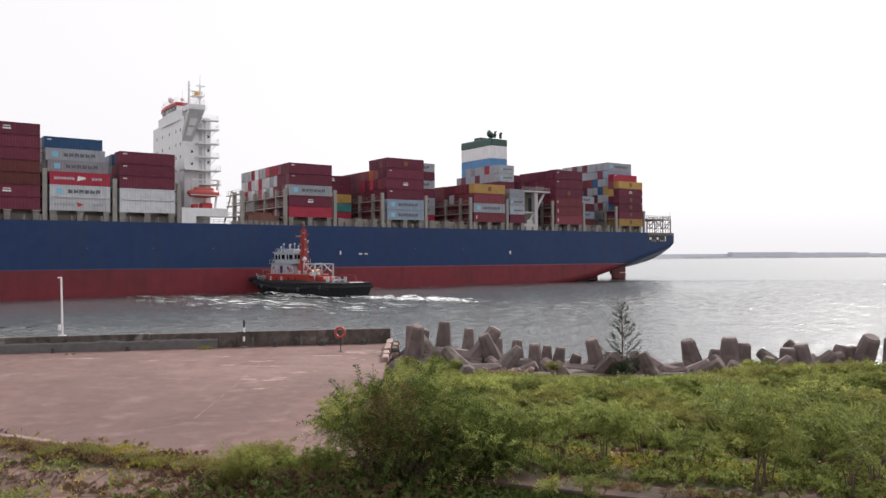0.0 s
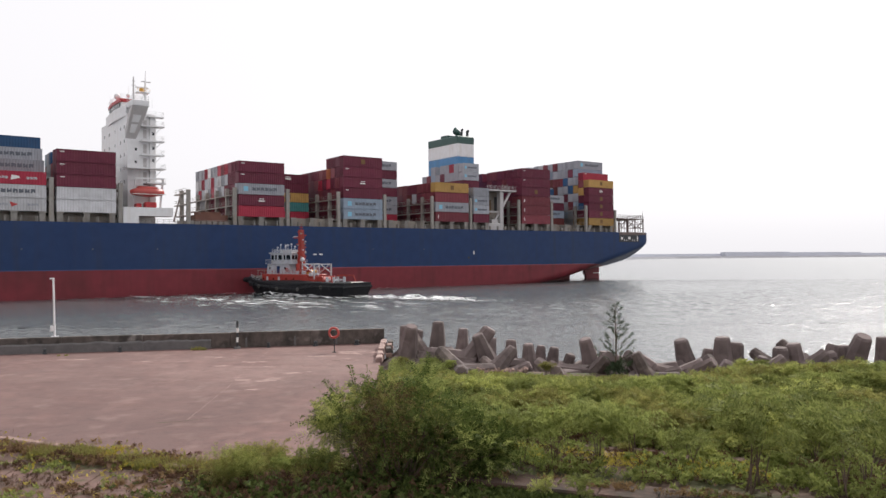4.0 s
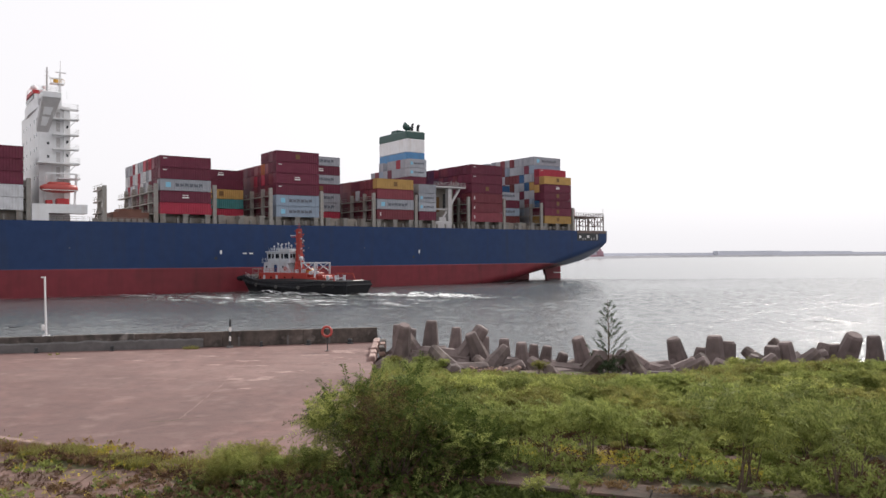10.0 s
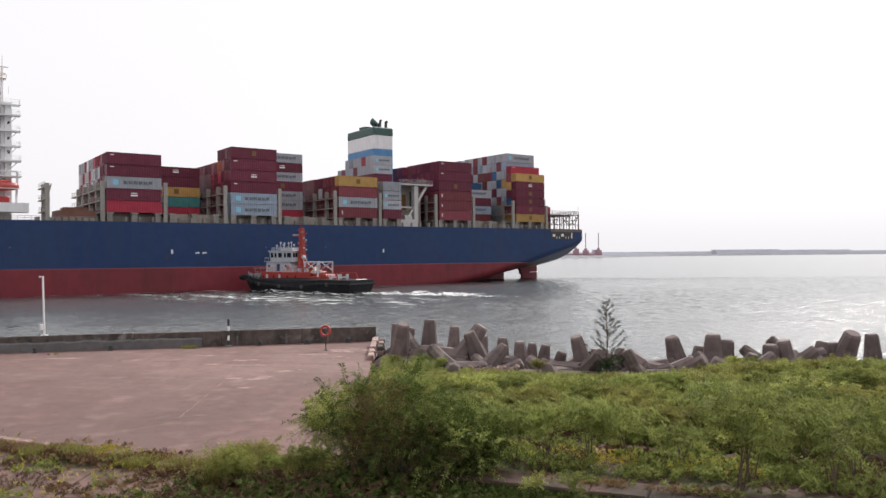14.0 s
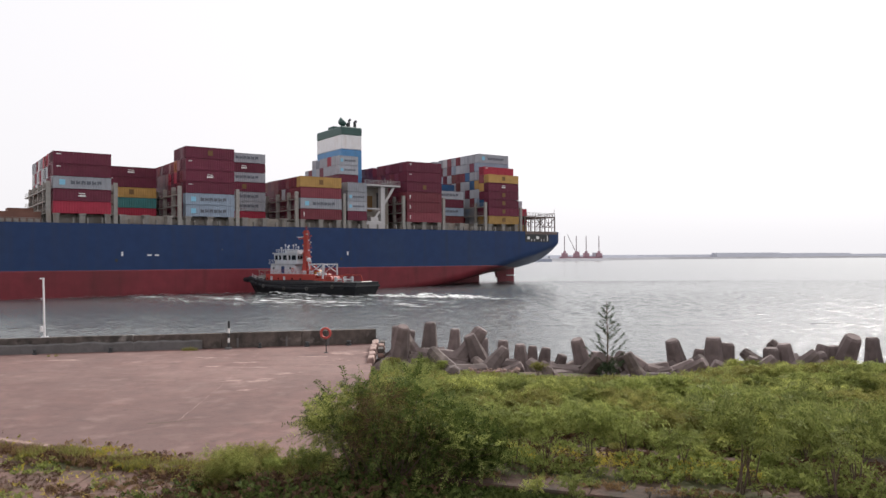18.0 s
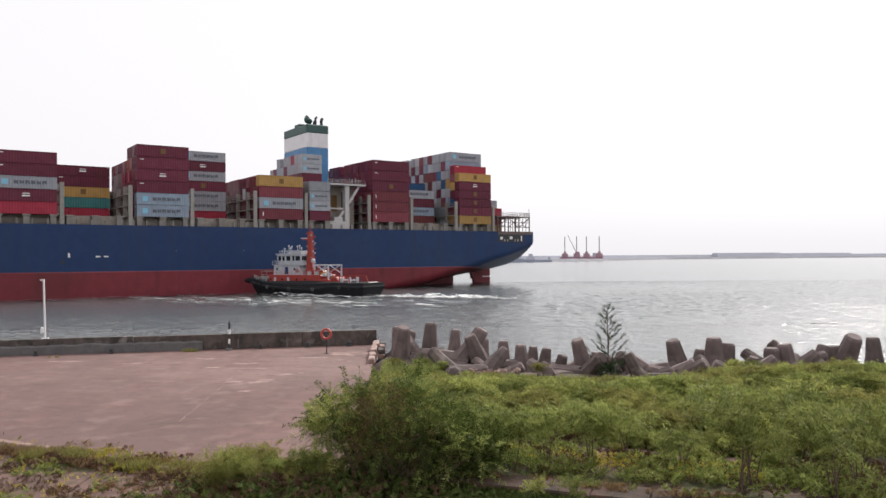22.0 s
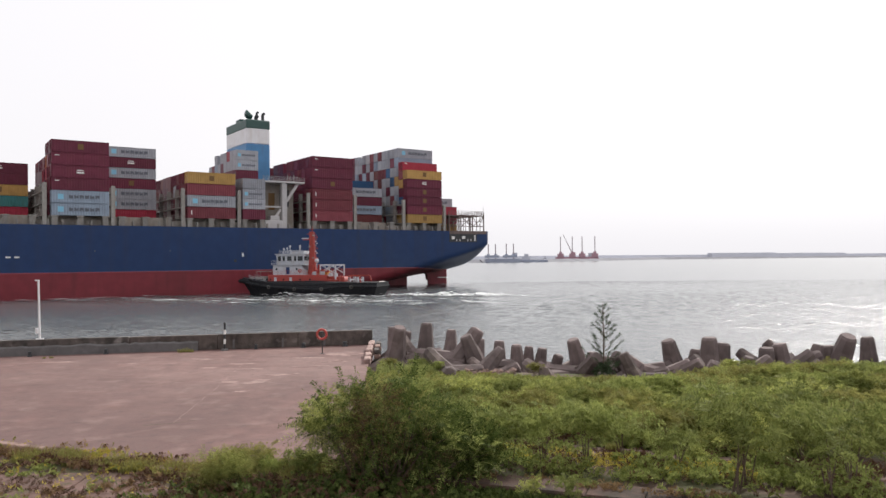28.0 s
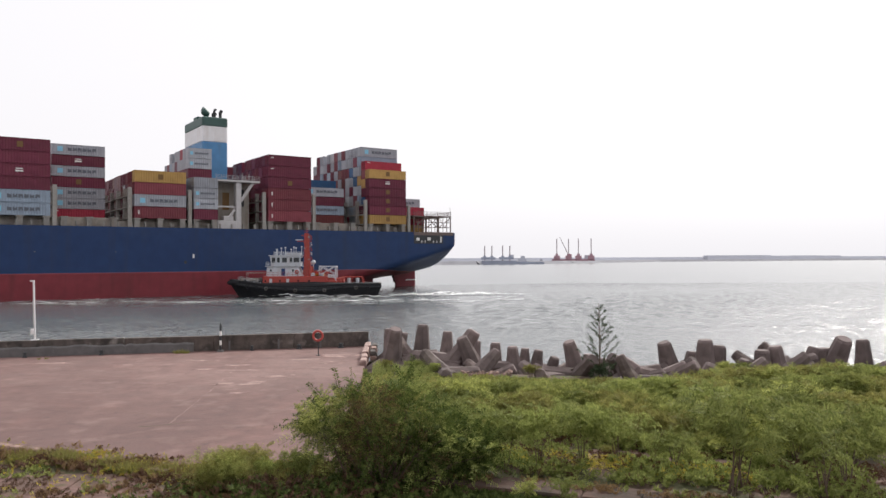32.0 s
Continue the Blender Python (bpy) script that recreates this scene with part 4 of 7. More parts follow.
# container bays along the ship: after end, length, tiers by row from the near side, tier height, floor
PAL = ["maroon"] * 6 + ["brick"] * 5 + ["grey"] * 9 + ["white"] + ["bluegrey"] * 3 + ["blue", "brown", "brown"]
PAL_RED = ["maroon"] * 6 + ["brick"] * 4 + ["brown"] * 2
CODES = dict(m="maroon", k="brick", r="red", n="brown", w="white", g="grey", b="bluegrey", y="gold", t="teal", u="blue", o="orange")
PITCH = 2.51
FLOOR = 19.1
BAYS = [
    dict(x=209.4, h=2.61, rows="mmnnmmm", tiers=[7, 7, 7, 6, 7, 7]),
    dict(x=195.4, h=2.82, rows="wwr|wwrg|mwrgg|mkrgnu", tiers=[3, 4, 5, 6, 6, 5]),
    dict(x=181.2, h=2.76, rows="wwmmm|wkmmm|gmrrm", tiers=[5, 5, 4, 5, 5, 5]),
    dict(x=140.3, h=2.79, rows="rmgmm|mkmmm|kmmmm|kmkgr|mkggk|kmgwr|nkwgg|kmrrg|mkgww|kgwgr|mggrg|kgrwg|mggwg", tiers=[5] * 13),
    dict(x=126.2, h=2.6, rows="||||||rtymm|kmymm|mkmmm|kmmkm|mmkm", tiers=[0, 0, 0, 0, 0, 0, 5, 5, 5, 5, 4]),
    dict(x=111.0, h=2.88, rows="bbmmmm|mkmkmm|mmkmkm|kmmrom|mkmmkm|mmkrkm|kmmkmu|mkmmm|kmmkm|mkmmk|kmkmm|mmkkm", tiers=[6, 6, 6, 6, 5, 5, 5, 5, 5, 5, 5]),
    dict(x=96.6, h=2.66, rows="||||||rggmgmg|mkrgmkm|kmkgmkm", tiers=[0, 0, 0, 0, 0, 0, 7, 7, 6]),
    dict(x=80.7, h=2.9, rows="kgky|kmkk|mmkk|kmmk|mkgm", tiers=[4] * 15),
    dict(x=72.7, h=2.66, length=6.06, rows="mggg|mggg|mggbmgg|mgggmgg|mgrgmgr|mgwgkgg", tiers=[4, 4, 7, 7, 7, 7, 7, 6, 7, 6, 6, 5]),
    dict(x=47.1, h=2.95, rows="kkkmmm|kmkmmm|mkmmmm|mmkmkm|kmmkmm", tiers=[6, 6, 6, 6, 6, 6, 6, 5, 6, 6, 6, 5, 5, 6, 5, 5, 5]),
    dict(x=33.4, h=2.6, rows="|||nbmg|ngmgk", tiers=[0, 0, 0, 4, 4, 5, 4, 4, 5, 4, 5]),
    dict(x=16.9, h=2.61, inner=2.83, rows="ymmmmy|ymumykr|ymbgygbg|ggkgugmg|gbgmgugg|rgwggkgg", tiers=[6, 7, 8, 8, 8, 8, 8, 8, 8, 8, 8, 7, 8, 8, 7]),
    dict(x=2.5, h=2.8, floor=16.9, rows="|||||yrr|yrrg", tiers=[0, 0, 0, 0, 0, 3, 4, 4, 4, 3]),
]
NAMES = dict(maroon="maroon", brick="brick-red", red="bright red", brown="brown", white="off-white", grey="light grey", bluegrey="pale blue-grey", gold="ochre yellow", teal="teal", blue="blue", orange="orange")
BOX_MESH = {}


def container_mesh(length, height, colour):
    """A shipping container: corner posts, rails and corrugated walls; origin at the floor's after near corner."""
    key = (length, height, colour)
    if key in BOX_MESH:
        return BOX_MESH[key]
    g, w, p = Geo(), 2.44, 0.16
    for x in (0, length - p):
        for y in (-w, -p):
            g.box(x, x + p, y, y + p, 0, height)
    for z in (0, height - 0.14):
        g.box(p, length - p, -w, -w + 0.1, z, z + 0.14).box(p, length - p, -0.1, 0, z, z + 0.14)
        g.box(0.0, 0.1, -w + p, -p, z, z + 0.14).box(length - 0.1, length, -w + p, -p, z, z + 0.14)
    n = int(length / 0.56)
    step = (length - 2 * p) / n
    z0, z1 = 0.14, height - 0.14
    for y, s in ((-0.03, -1), (-w + 0.03, 1)):
        line = []
        for i in range(n):
            x = p + i * step
            line += [(x, y), (x + step * 0.3, y), (x + step * 0.5, y + s * 0.05), (x + step * 0.8, y + s * 0.05)]
        line.append((length - p, y))
        v = [(a, b, z0) for a, b in line] + [(a, b, z1) for a, b in line]
        k = len(line)
        g.add(v, [(i, i + 1, k + i + 1, k + i) if s > 0 else (i + 1, i, k + i, k + i + 1) for i in range(k - 1)])
    g.add([(p, -w + 0.02, height - 0.03), (length - p, -w + 0.02, height - 0.03), (length - p, -0.02, height - 0.03), (p, -0.02, height - 0.03)], [(0, 1, 2, 3)])
    g.add([(0.05, -w + p, 0.1), (0.05, -p, 0.1), (0.05, -p, z1), (0.05, -w + p, z1)], [(0, 1, 2, 3)])
    g.add([(length - 0.05, -w + p, 0.1), (length - 0.05, -p, 0.1), (length - 0.05, -p, z1), (length - 0.05, -w + p, z1)], [(3, 2, 1, 0)])
    BOX_MESH[key] = g.mesh("shipping_container", PAINT[colour])
    return BOX_MESH[key]


def door_mesh(height, colour):
    key = ("door", height, colour)
    if key not in BOX_MESH:
        g = Geo().box(0, 0.05, -1.02, 0, 0, height - 0.36)
        for y in (-0.3, -0.72):
            g.rod((0.09, y, 0.03), (0.09, y, height - 0.4), 0.03, n=6)
        for z in (0.5, 1.15, 1.8):
            g.box(0.05, 0.09, -1.0, -0.02, z, z + 0.1)
        BOX_MESH[key] = g.mesh("door", PAINT[colour])
    return BOX_MESH[key]


def mark_meshes():
    """Plain shapes that stand for the painted marks on the long sides."""
    out = {}
    def blocks(x0, x1, z0, z1, n):
        """A row of plain blocks with notches, one for each mark of a word."""
        g, w = Geo(), (x1 - x0) / n
        for i in range(n):
            a, b = x0 + i * w, x0 + (i + 0.8) * w
            h = (z1 - z0) / 3
            g.box(a, a + 0.3 * w, 0, 0.012, z0, z1).box(a + 0.3 * w, b - 0.25 * w, 0, 0.012, z0 + h * (i % 3) * 0.5, z1 - h * ((i + 1) % 3) * 0.5)
            g.box(b - 0.25 * w, b, 0, 0.012, z0 + h * 0.3 * (i % 2), z1 - h * 0.3 * ((i + 1) % 2))
        return g

    out["square"] = Geo().box(1.3, 2.5, 0, 0.012, 0.75, 1.95).mesh("emblem", M_PALE_BLUE)
    out["bars"] = blocks(3.6, 10.3, 0.95, 1.8, 6).mesh("lettering_bar", M_MARK_DARK)
    out["square20"] = Geo().box(0.5, 1.3, 0, 0.012, 0.8, 1.7).mesh("emblem", M_PALE_BLUE)
    out["bars20"] = blocks(1.7, 5.3, 1.0, 1.5, 6).mesh("lettering_bar", M_MARK_DARK)
    out["small"] = Geo().box(5.3, 6.7, 0, 0.012, 1.6, 1.8).mesh("lettering_bar", M_MARK_WHITE)
    out["wide"] = Geo().box(5.2, 6.8, 0, 0.012, 1.0, 1.35).mesh("lettering_bar", M_MARK_WHITE)
    out["emblem"] = Geo().prism([(5.5, 0), (5.5, 0.012), (6.7, 0.012), (6.7, 0)], 0.75, 2.0).mesh("emblem", M_MARK_BROWN)
    out["label"] = Geo().box(0.7, 1.6, 0, 0.012, 2.0, 2.2).mesh("lettering_bar", M_MARK_WHITE)
    out["tick"] = Geo().box(0.9, 1.15, 0, 0.012, 0.9, 1.9).mesh("lettering_bar", M_MARK_WHITE)
    out["redshape"] = Geo().add([(5.2, 0.012, 1.9), (6.8, 0.012, 1.35), (5.6, 0.012, 0.8)], [(0, 2, 1)]).mesh("emblem", M_MARK_RED)
    out["redword"] = blocks(8.6, 10.8, 1.05, 1.6, 3).mesh("lettering_bar", PAINT["grey"])
    out["greyword"] = blocks(0.9, 5.0, 1.05, 1.6, 7).mesh("lettering_bar", PAINT["grey"])
    out["whiteshape"] = Geo().add([(5.6, 0.012, 1.9), (7.2, 0.012, 1.3), (7.0, 0.012, 1.7), (5.4, 0.012, 0.8)], [(0, 3, 1), (0, 1, 2)]).mesh("emblem", M_MARK_WHITE)
    out["whiteword"] = blocks(0.9, 5.0, 1.05, 1.6, 7).mesh("lettering_bar", PAINT["white"])
    out["whiteend"] = blocks(8.4, 10.6, 1.05, 1.6, 3).mesh("lettering_bar", PAINT["white"])
    return out


MARKS = mark_meshes()
rng = random.Random(7)


def container(x, y, z, length, height, colour, marks=(), doors=False):
    kind = "twenty-foot" if length < 7 else "forty-foot"
    plain = " with side markings" if marks else ""
    ob = thing("shipping_container", f"{NAMES[colour]} corrugated {kind} shipping container{plain}", "container", data=container_mesh(length, round(height - 0.09, 3), colour), group="containers stacked on the ship")
    ON_SHIP.append((ob, Matrix.Translation((x, y, z))))
    for k in marks:
        part(MARKS[k].name, MARKS[k], None, ob, m=Matrix.Translation((length, -0.022, 0)) @ Matrix.Rotation(math.pi, 4, 'Z') @ Matrix.Translation((0, -0.022, 0)))
    if doors:
        for dy in (-0.18, -1.24):
            part("door", door_mesh(height, colour), None, ob, m=Matrix.Translation((length - 0.05, dy, 0.18)))
    return ob


def side_marks(bay, row, tier, colour, length):
    if length < 7:
        return ("square20", "bars20") if colour in ("white", "grey") and (row + tier) % 3 else ()
    if bay == 1 and tier == 0 and row == 0:
        return ("redshape", "redword", "greyword")
    if bay == 1 and tier == 2 and row == 0:
        return ("whiteshape", "whiteword", "whiteend")
    if bay == 1 and tier == 1 and row == 0:
        return ("square", "bars")
    if bay == 2 and colour == "white":
        return ()
    if colour in ("grey", "bluegrey", "white"):
        return ("square", "bars")
    if colour == "gold":
        return ("emblem",)
    r = rng.random()
    if colour == "maroon" and r < 0.28:
        return ("small", "wide")
    return ("tick",) if colour == "brick" and r < 0.6 else ("label",) if r < 0.72 else ("emblem",) if colour == "maroon" else ()


REST = {}
for bi, bay in enumerate(BAYS):
    length = bay.get("length", 12.19)
    floor = bay.get("floor", FLOOR)
    codes = bay["rows"].split("|")
    tiers = bay["tiers"]
    first = next(i for i, n in enumerate(tiers) if n)
    ahead = BAYS[bi - 1] if bi and bi not in (3, 9) else None
    for r, count in enumerate(tiers):
        for k in range(count):
            code = codes[r] if r < len(codes) else ""
            colour = CODES[code[k]] if k < len(code) else rng.choice(PAL_RED if bi in (5, 7, 9) else PAL)
            tier = bay.get("inner", bay["h"]) if r > 1 else bay["h"]
            height = round(tier - 0.02, 3)
            place = (bay["x"], -0.15 - r * PITCH, floor + k * tier)
            shown = max([n for n in tiers[first:r]] or [0]) <= k
            top_ahead = floor if not ahead else FLOOR + ahead["h"] * (ahead["tiers"][r] if r < len(ahead["tiers"]) else 0)
            end = bi > 2 and place[2] + height > top_ahead + 0.6 and r <= 13 and (bi in (3, 9, 11, 7, 5))
            if shown or end:
                container(*place, length, height, colour, side_marks(bi, r, k, colour, length) if shown else (), doors=end and (r + k) % 3 > 0)
            else:
                REST.setdefault(colour, []).append((place, length, height))
inner = Geo()
slots = []
for colour, rows in REST.items():
    for (x, y, z), n, hh in rows:
        inner.box(x, x + n, y - 2.44, y, z, z + hh)
        slots += [colour] * 6
rest_mesh = inner.mesh("container_stack", PAINT["maroon"])
order = list(REST)
for colour in order:
    rest_mesh.materials.append(PAINT[colour])
rest_mesh.polygons.foreach_set("material_index", [order.index(c) + 1 for c in slots])
rest = thing("container_stack", "inner stacks of maroon, grey and coloured shipping containers", "containers", data=rest_mesh, kind="stuff")
ON_SHIP.append((rest, Matrix.Identity(4)))

# hatch coaming and posts under the stacks, deck edge fittings
for bay in BAYS[:-1]:
    n = bay.get("length", 12.19)
    rows = len(bay["tiers"])
    part("hatch_cover", Geo().box(bay["x"] - 0.4, bay["x"] + n + 0.4, -rows * PITCH - 0.2, -3.2, DECK, FLOOR - 0.02), M_SHIP_BEIGE, ship)
    for px in ((0.1, n / 2 - 0.6, n - 1.3) if n > 7 else (0.1, n - 1.3)):
        part("deck_support", Geo().box(bay["x"] + px, bay["x"] + px + 1.2, -2.8, -0.5, DECK, FLOOR - 0.02).box(bay["x"] + px - 0.2, bay["x"] + px + 1.4, -2.9, -0.25, FLOOR - 0.35, FLOOR - 0.02), M_SHIP_GREY, ship)


def lashing_bridge(x, top, near=0.0, rows=18):
    """A tall steel frame across the deck between two bays."""
    base = part("lashing_bridge", Geo().box(x - 0.55, x + 0.55, -rows * PITCH, near - 0.1, DECK, DECK + 0.3), M_SHIP_GREY, ship, "grey steel lashing bridge")
    for y in [near - 0.5] + [near - 0.5 - PITCH * i for i in range(2, rows, 3)]:
        part("post", Geo().box(x - 0.45, x + 0.45, y - 0.35, y + 0.35, DECK + 0.3, top, ch=0.05), M_SHIP_GREY, base)
    for z in [FLOOR + 2.7 * i for i in range(0, int((top - FLOOR) / 2.7) + 1)]:
        part("walkway", Geo().box(x - 0.55, x + 0.55, -rows * PITCH, near - 0.6, z - 0.25, z), M_SHIP_GREY, base)
        g = Geo()
        for dz in (0.5, 1.0):
            g.bar((x + 0.5, -rows * PITCH, z + dz), (x + 0.5, near - 0.6, z + dz), 0.07)
        for i in range(0, rows):
            g.bar((x + 0.5, near - 0.7 - i * PITCH, z), (x + 0.5, near - 0.7 - i * PITCH, z + 1.0), 0.07)
        part("handrail", g, M_SHIP_GREY, base)


for x, top in ((208.5, 28.0), (194.4, 26.5), (180.2, 26.0), (139.3, 26.4), (124.6, 26.4), (110.1, 26.2), (93.9, 26.4), (79.7, 26.4), (60.4, 26.6), (46.2, 26.6), (30.2, 25.8), (15.8, 24.6)):
    lashing_bridge(x, top)
lashing_bridge(153.4, 26.2, rows=14)

# ---- the ship's accommodation tower ----
tower = part("accommodation_tower", Geo().box(171.2, 177.5, -31.5, -5.0, DECK, 43.0), M_SHIP_WHITE, ship, "white accommodation block with bridge and balconies")


def railing(name, pts, parent, mat, h=1.05, step=1.6, w=0.05, rails=3):
    """Handrail through points: posts and rails in one welded piece."""
    g = Geo()
    for a, b in zip(pts, pts[1:]):
        a, b = Vector(a), Vector(b)
        n = max(1, int((b - a).length / step))
        for i in range(n + 1):
            p = a + (b - a) * (i / n)
            g.bar(p, p + Vector((0, 0, h)), w)
        for k in range(1, rails + 1):
            g.bar(a + Vector((0, 0, h * k / rails)), b + Vector((0, 0, h * k / rails)), w)
    return part(name, g, mat, parent)


part("bridge", Geo().loft([[(172.6, -32.0, z0), (175.4, -32.0, z0), (177.4, -27.0, z0), (178.0, -18.0, z0), (177.8, -9.0, z0), (177.5, -6.6, z0), (172.6, -6.6, z0)] for z0 in (42.4, 45.0)]), M_SHIP_WHITE, tower, "white navigation bridge with a curved front")
part("near_wing", Geo().box(173.4, 177.3, -6.6, -1.6, 44.2, 45.6, ch=0.12), M_SHIP_WHITE, tower, "white closed bridge wing")
# sloping bracket under the near wing with two pale panels
part("wing_bracket", Geo().add([(173.5, -1.8, 44.3), (177.2, -1.8, 44.3), (178.0, -5.0, 36.9), (175.6, -5.0, 36.9), (173.5, -3.8, 44.3), (177.2, -3.8, 44.3), (178.0, -5.2, 39.0), (175.6, -5.2, 39.0)],
                               [(0, 1, 2, 3), (0, 4, 5, 1), (4, 0, 3, 7), (1, 5, 6, 2)]), M_SHIP_PALE, tower, "grey sloping wing bracket")
for a, b in ((0.28, 0.5), (0.56, 0.82)):
    q = [(173.5 + 2.1 * f, 177.2 + 0.8 * f, -1.74 - 3.2 * f, 44.3 - 7.4 * f) for f in (a, b)]
    part("bracket_panel", Geo().add([(q[0][0] + 0.85, q[0][2], q[0][3]), (q[0][1] - 0.6, q[0][2], q[0][3]), (q[1][1] - 0.6, q[1][2], q[1][3]), (q[1][0] + 0.85, q[1][2], q[1][3])], [(0, 1, 2, 3)]), M_SHIP_WHITE, tower)
for z, x1, wide in ((42.4, 173.2, 1.6), (40.1, 174.9, 2.1), (36.6, 174.9, 2.1), (33.3, 174.9, 2.1), (30.0, 178.4, 3.2), (26.6, 174.0, 3.2)):
    part("balcony", Geo().box(169.6, x1, -5.0, -5.0 + wide, z - 0.3, z), M_SHIP_WHITE, tower)
    railing("handrail", [(169.7, -5.0, z), (169.7, -5.1 + wide, z), (x1 - 0.1, -5.1 + wide, z)], tower, M_SHIP_WHITE, w=0.04)
    part("balcony_door", Geo().box(173.2, 174.0, -4.99, -4.95, z - 2.9, z - 0.8), M_SHIP_PALE, tower)
part("side_house", Geo().box(171.25, 172.6, -4.99, -4.3, 20.6, 42.2, ch=0.05), M_SHIP_WHITE, tower, "white stair housing at the tower side")
for a, b in ((26.6, 30.0), (30.0, 33.3), (33.3, 36.6), (36.6, 40.1)):
    g = Geo().bar((170.0, -3.2, b), (172.9, -3.2, a), 0.16).bar((170.0, -3.2, b + 0.9), (172.9, -3.2, a + 0.9), 0.07)
    part("outside_stair", g, M_SHIP_WHITE, tower)
for z in (31.6, 34.6, 38.0):
    part("porthole", Geo().box(171.6, 172.1, -4.32, -4.26, z, z + 0.7), M_GLASS_DARK, tower)
    part("porthole", Geo().box(175.4, 175.9, -5.02, -4.96, z - 0.4, z + 0.2), M_GLASS_DARK, tower)
for z in (39.6, 36.2, 33.0, 29.8, 26.6):
    for y in (-8.0, -11.5, -17, -23, -28):
        part("porthole", Geo().box(177.48, 177.54, y - 0.3, y + 0.3, z, z + 0.8), M_GLASS_DARK, tower)
part("compass_deckhouse", Geo().loft([[(173.0, -29.0, z0), (175.4, -29.0, z0), (177.2, -24.0, z0), (177.8, -18.0, z0), (177.6, -10.4, z0), (173.0, -10.4, z0)] for z0 in (45.0, 46.4)]), M_SHIP_WHITE, tower)
for i in range(5):
    y = -11.4 - i * 2.2
    part("bridge_window", Geo().box(177.3, 177.84, y - 1.7, y, 45.3, 46.2), M_GLASS_DARK, tower)
part("red_roof", Geo().loft([[(172.8, -29.3, z0), (175.5, -29.3, z0), (177.5, -24.2, z0), (178.1, -18.0, z0), (177.9, -10.2, z0), (172.8, -10.2, z0)] for z0 in (46.4, 47.2)]), M_RED_PAINT, tower, "red painted roof edge")
railing("handrail", [(177.2, -6.6, 45.6), (177.2, -1.8, 45.6), (173.5, -1.8, 45.6), (173.5, -6.6, 45.6)], tower, M_SHIP_WHITE, w=0.04)
railing("roof_rail", [(177.4, -24.0, 47.2), (178.0, -18, 47.2), (177.8, -10.4, 47.2), (173.0, -10.4, 47.2)], tower, M_SHIP_WHITE, w=0.04)
radar = part("radar_mast", Geo().rod((172.7, -8.0, 45.0), (172.7, -8.0, 51.0), 0.3, 0.22, 8).rod((172.7, -8.0, 51), (172.6, -8.0, 54.0), 0.12, 0.05, 6).bar((174.2, -8.0, 45.0), (172.8, -8.0, 49.0), 0.16), M_SHIP_WHITE, tower, "white lattice radar mast")
part("signal_mast", Geo().rod((175.4, -8.0, 45.0), (175.4, -8.0, 52.2), 0.24, 0.14, 7).bar((174.9, -8.0, 50.2), (175.9, -8.0, 50.2), 0.12).bar((175.0, -8.0, 51.2), (175.8, -8.0, 51.2), 0.1), M_SHIP_PALE, tower)
part("radar_platform", Geo().box(171.9, 174.8, -9.2, -6.8, 48.5, 48.65), M_SHIP_WHITE, tower)
railing("platform_rail", [(171.9, -6.9, 48.6), (174.8, -6.9, 48.6)], tower, M_YELLOW, 0.8, 0.7, 0.05, 2)
part("radar_drum", Geo().rod((173.6, -7.8, 48.6), (173.6, -7.8, 49.5), 0.6, 0.5, 10), M_YELLOW, tower, "yellow radar drum")
part("radar_scanner", Geo().box(172.0, 174.9, -8.2, -7.9, 49.7, 49.95).box(171.4, 173.6, -8.2, -7.9, 51.2, 51.4), M_SHIP_WHITE, tower)
for x, y, z, r in ((176.5, -19, 47.2, 0.8), (175.0, -14.5, 47.2, 0.45)):
    part("satellite_dome", Geo().rod((x, y, z), (x, y, z + 1.2), 0.2, n=6).ball((x, y, z + 1.2 + r), r, 10, 8), M_SHIP_WHITE, tower, smooth=True)
for x, y, z in ((176, -26, 50.0), (174.5, -16, 51.5), (174, -12, 50.5), (176.6, -4, 47.6), (173.8, -2.4, 47.8), (171.6, -6, 46.8), (177.5, -22, 49.5)):
    part("aerial", Geo().rod((x, y, 45.0), (x, y, z), 0.07, 0.03, 5), M_SHIP_WHITE, tower)
part("base_block", Geo().box(176.2, 179.6, -4.5, -0.3, DECK, 20.6).box(168.4, 176.2, -4.5, -0.3, 18.6, 20.6), M_SHIP_WHITE, tower)
boat = part("lifeboat", Geo().loft([[(x, -1.6 - w, z - hh * 0.8), (x, -1.6 + w, z - hh * 0.8), (x, -1.6 + w * 1.25, z), (x, -1.6 + w, z + hh), (x, -1.6 - w, z + hh), (x, -1.6 - w * 1.25, z)] for x, w, hh, z in ((170.2, 0.3, 0.35, 24.2), (170.9, 1.0, 0.8, 24.1), (172.7, 1.3, 1.0, 24.0), (175.0, 1.3, 1.0, 24.0), (177.0, 1.0, 0.8, 24.1), (177.8, 0.3, 0.35, 24.2))]), M_ORANGE, ship, "red-orange enclosed lifeboat", smooth=True)
part("canopy", Geo().box(171.6, 176.4, -2.6, -0.6, 24.7, 25.5, ch=0.35), M_ORANGE, boat)
part("stripe", Geo().box(170.2, 177.6, -0.28, -0.02, 23.6, 23.75), M_MARK_WHITE, boat)
davit = part("boat_davit", Geo().bar((170.5, -3.6, 20.6), (170.5, -1.2, 27.4), 0.4).bar((176.6, -3.6, 20.6), (176.6, -1.2, 27.4), 0.4).bar((170.5, -1.2, 27.4), (176.6, -1.2, 27.4), 0.3), M_SHIP_WHITE, ship)
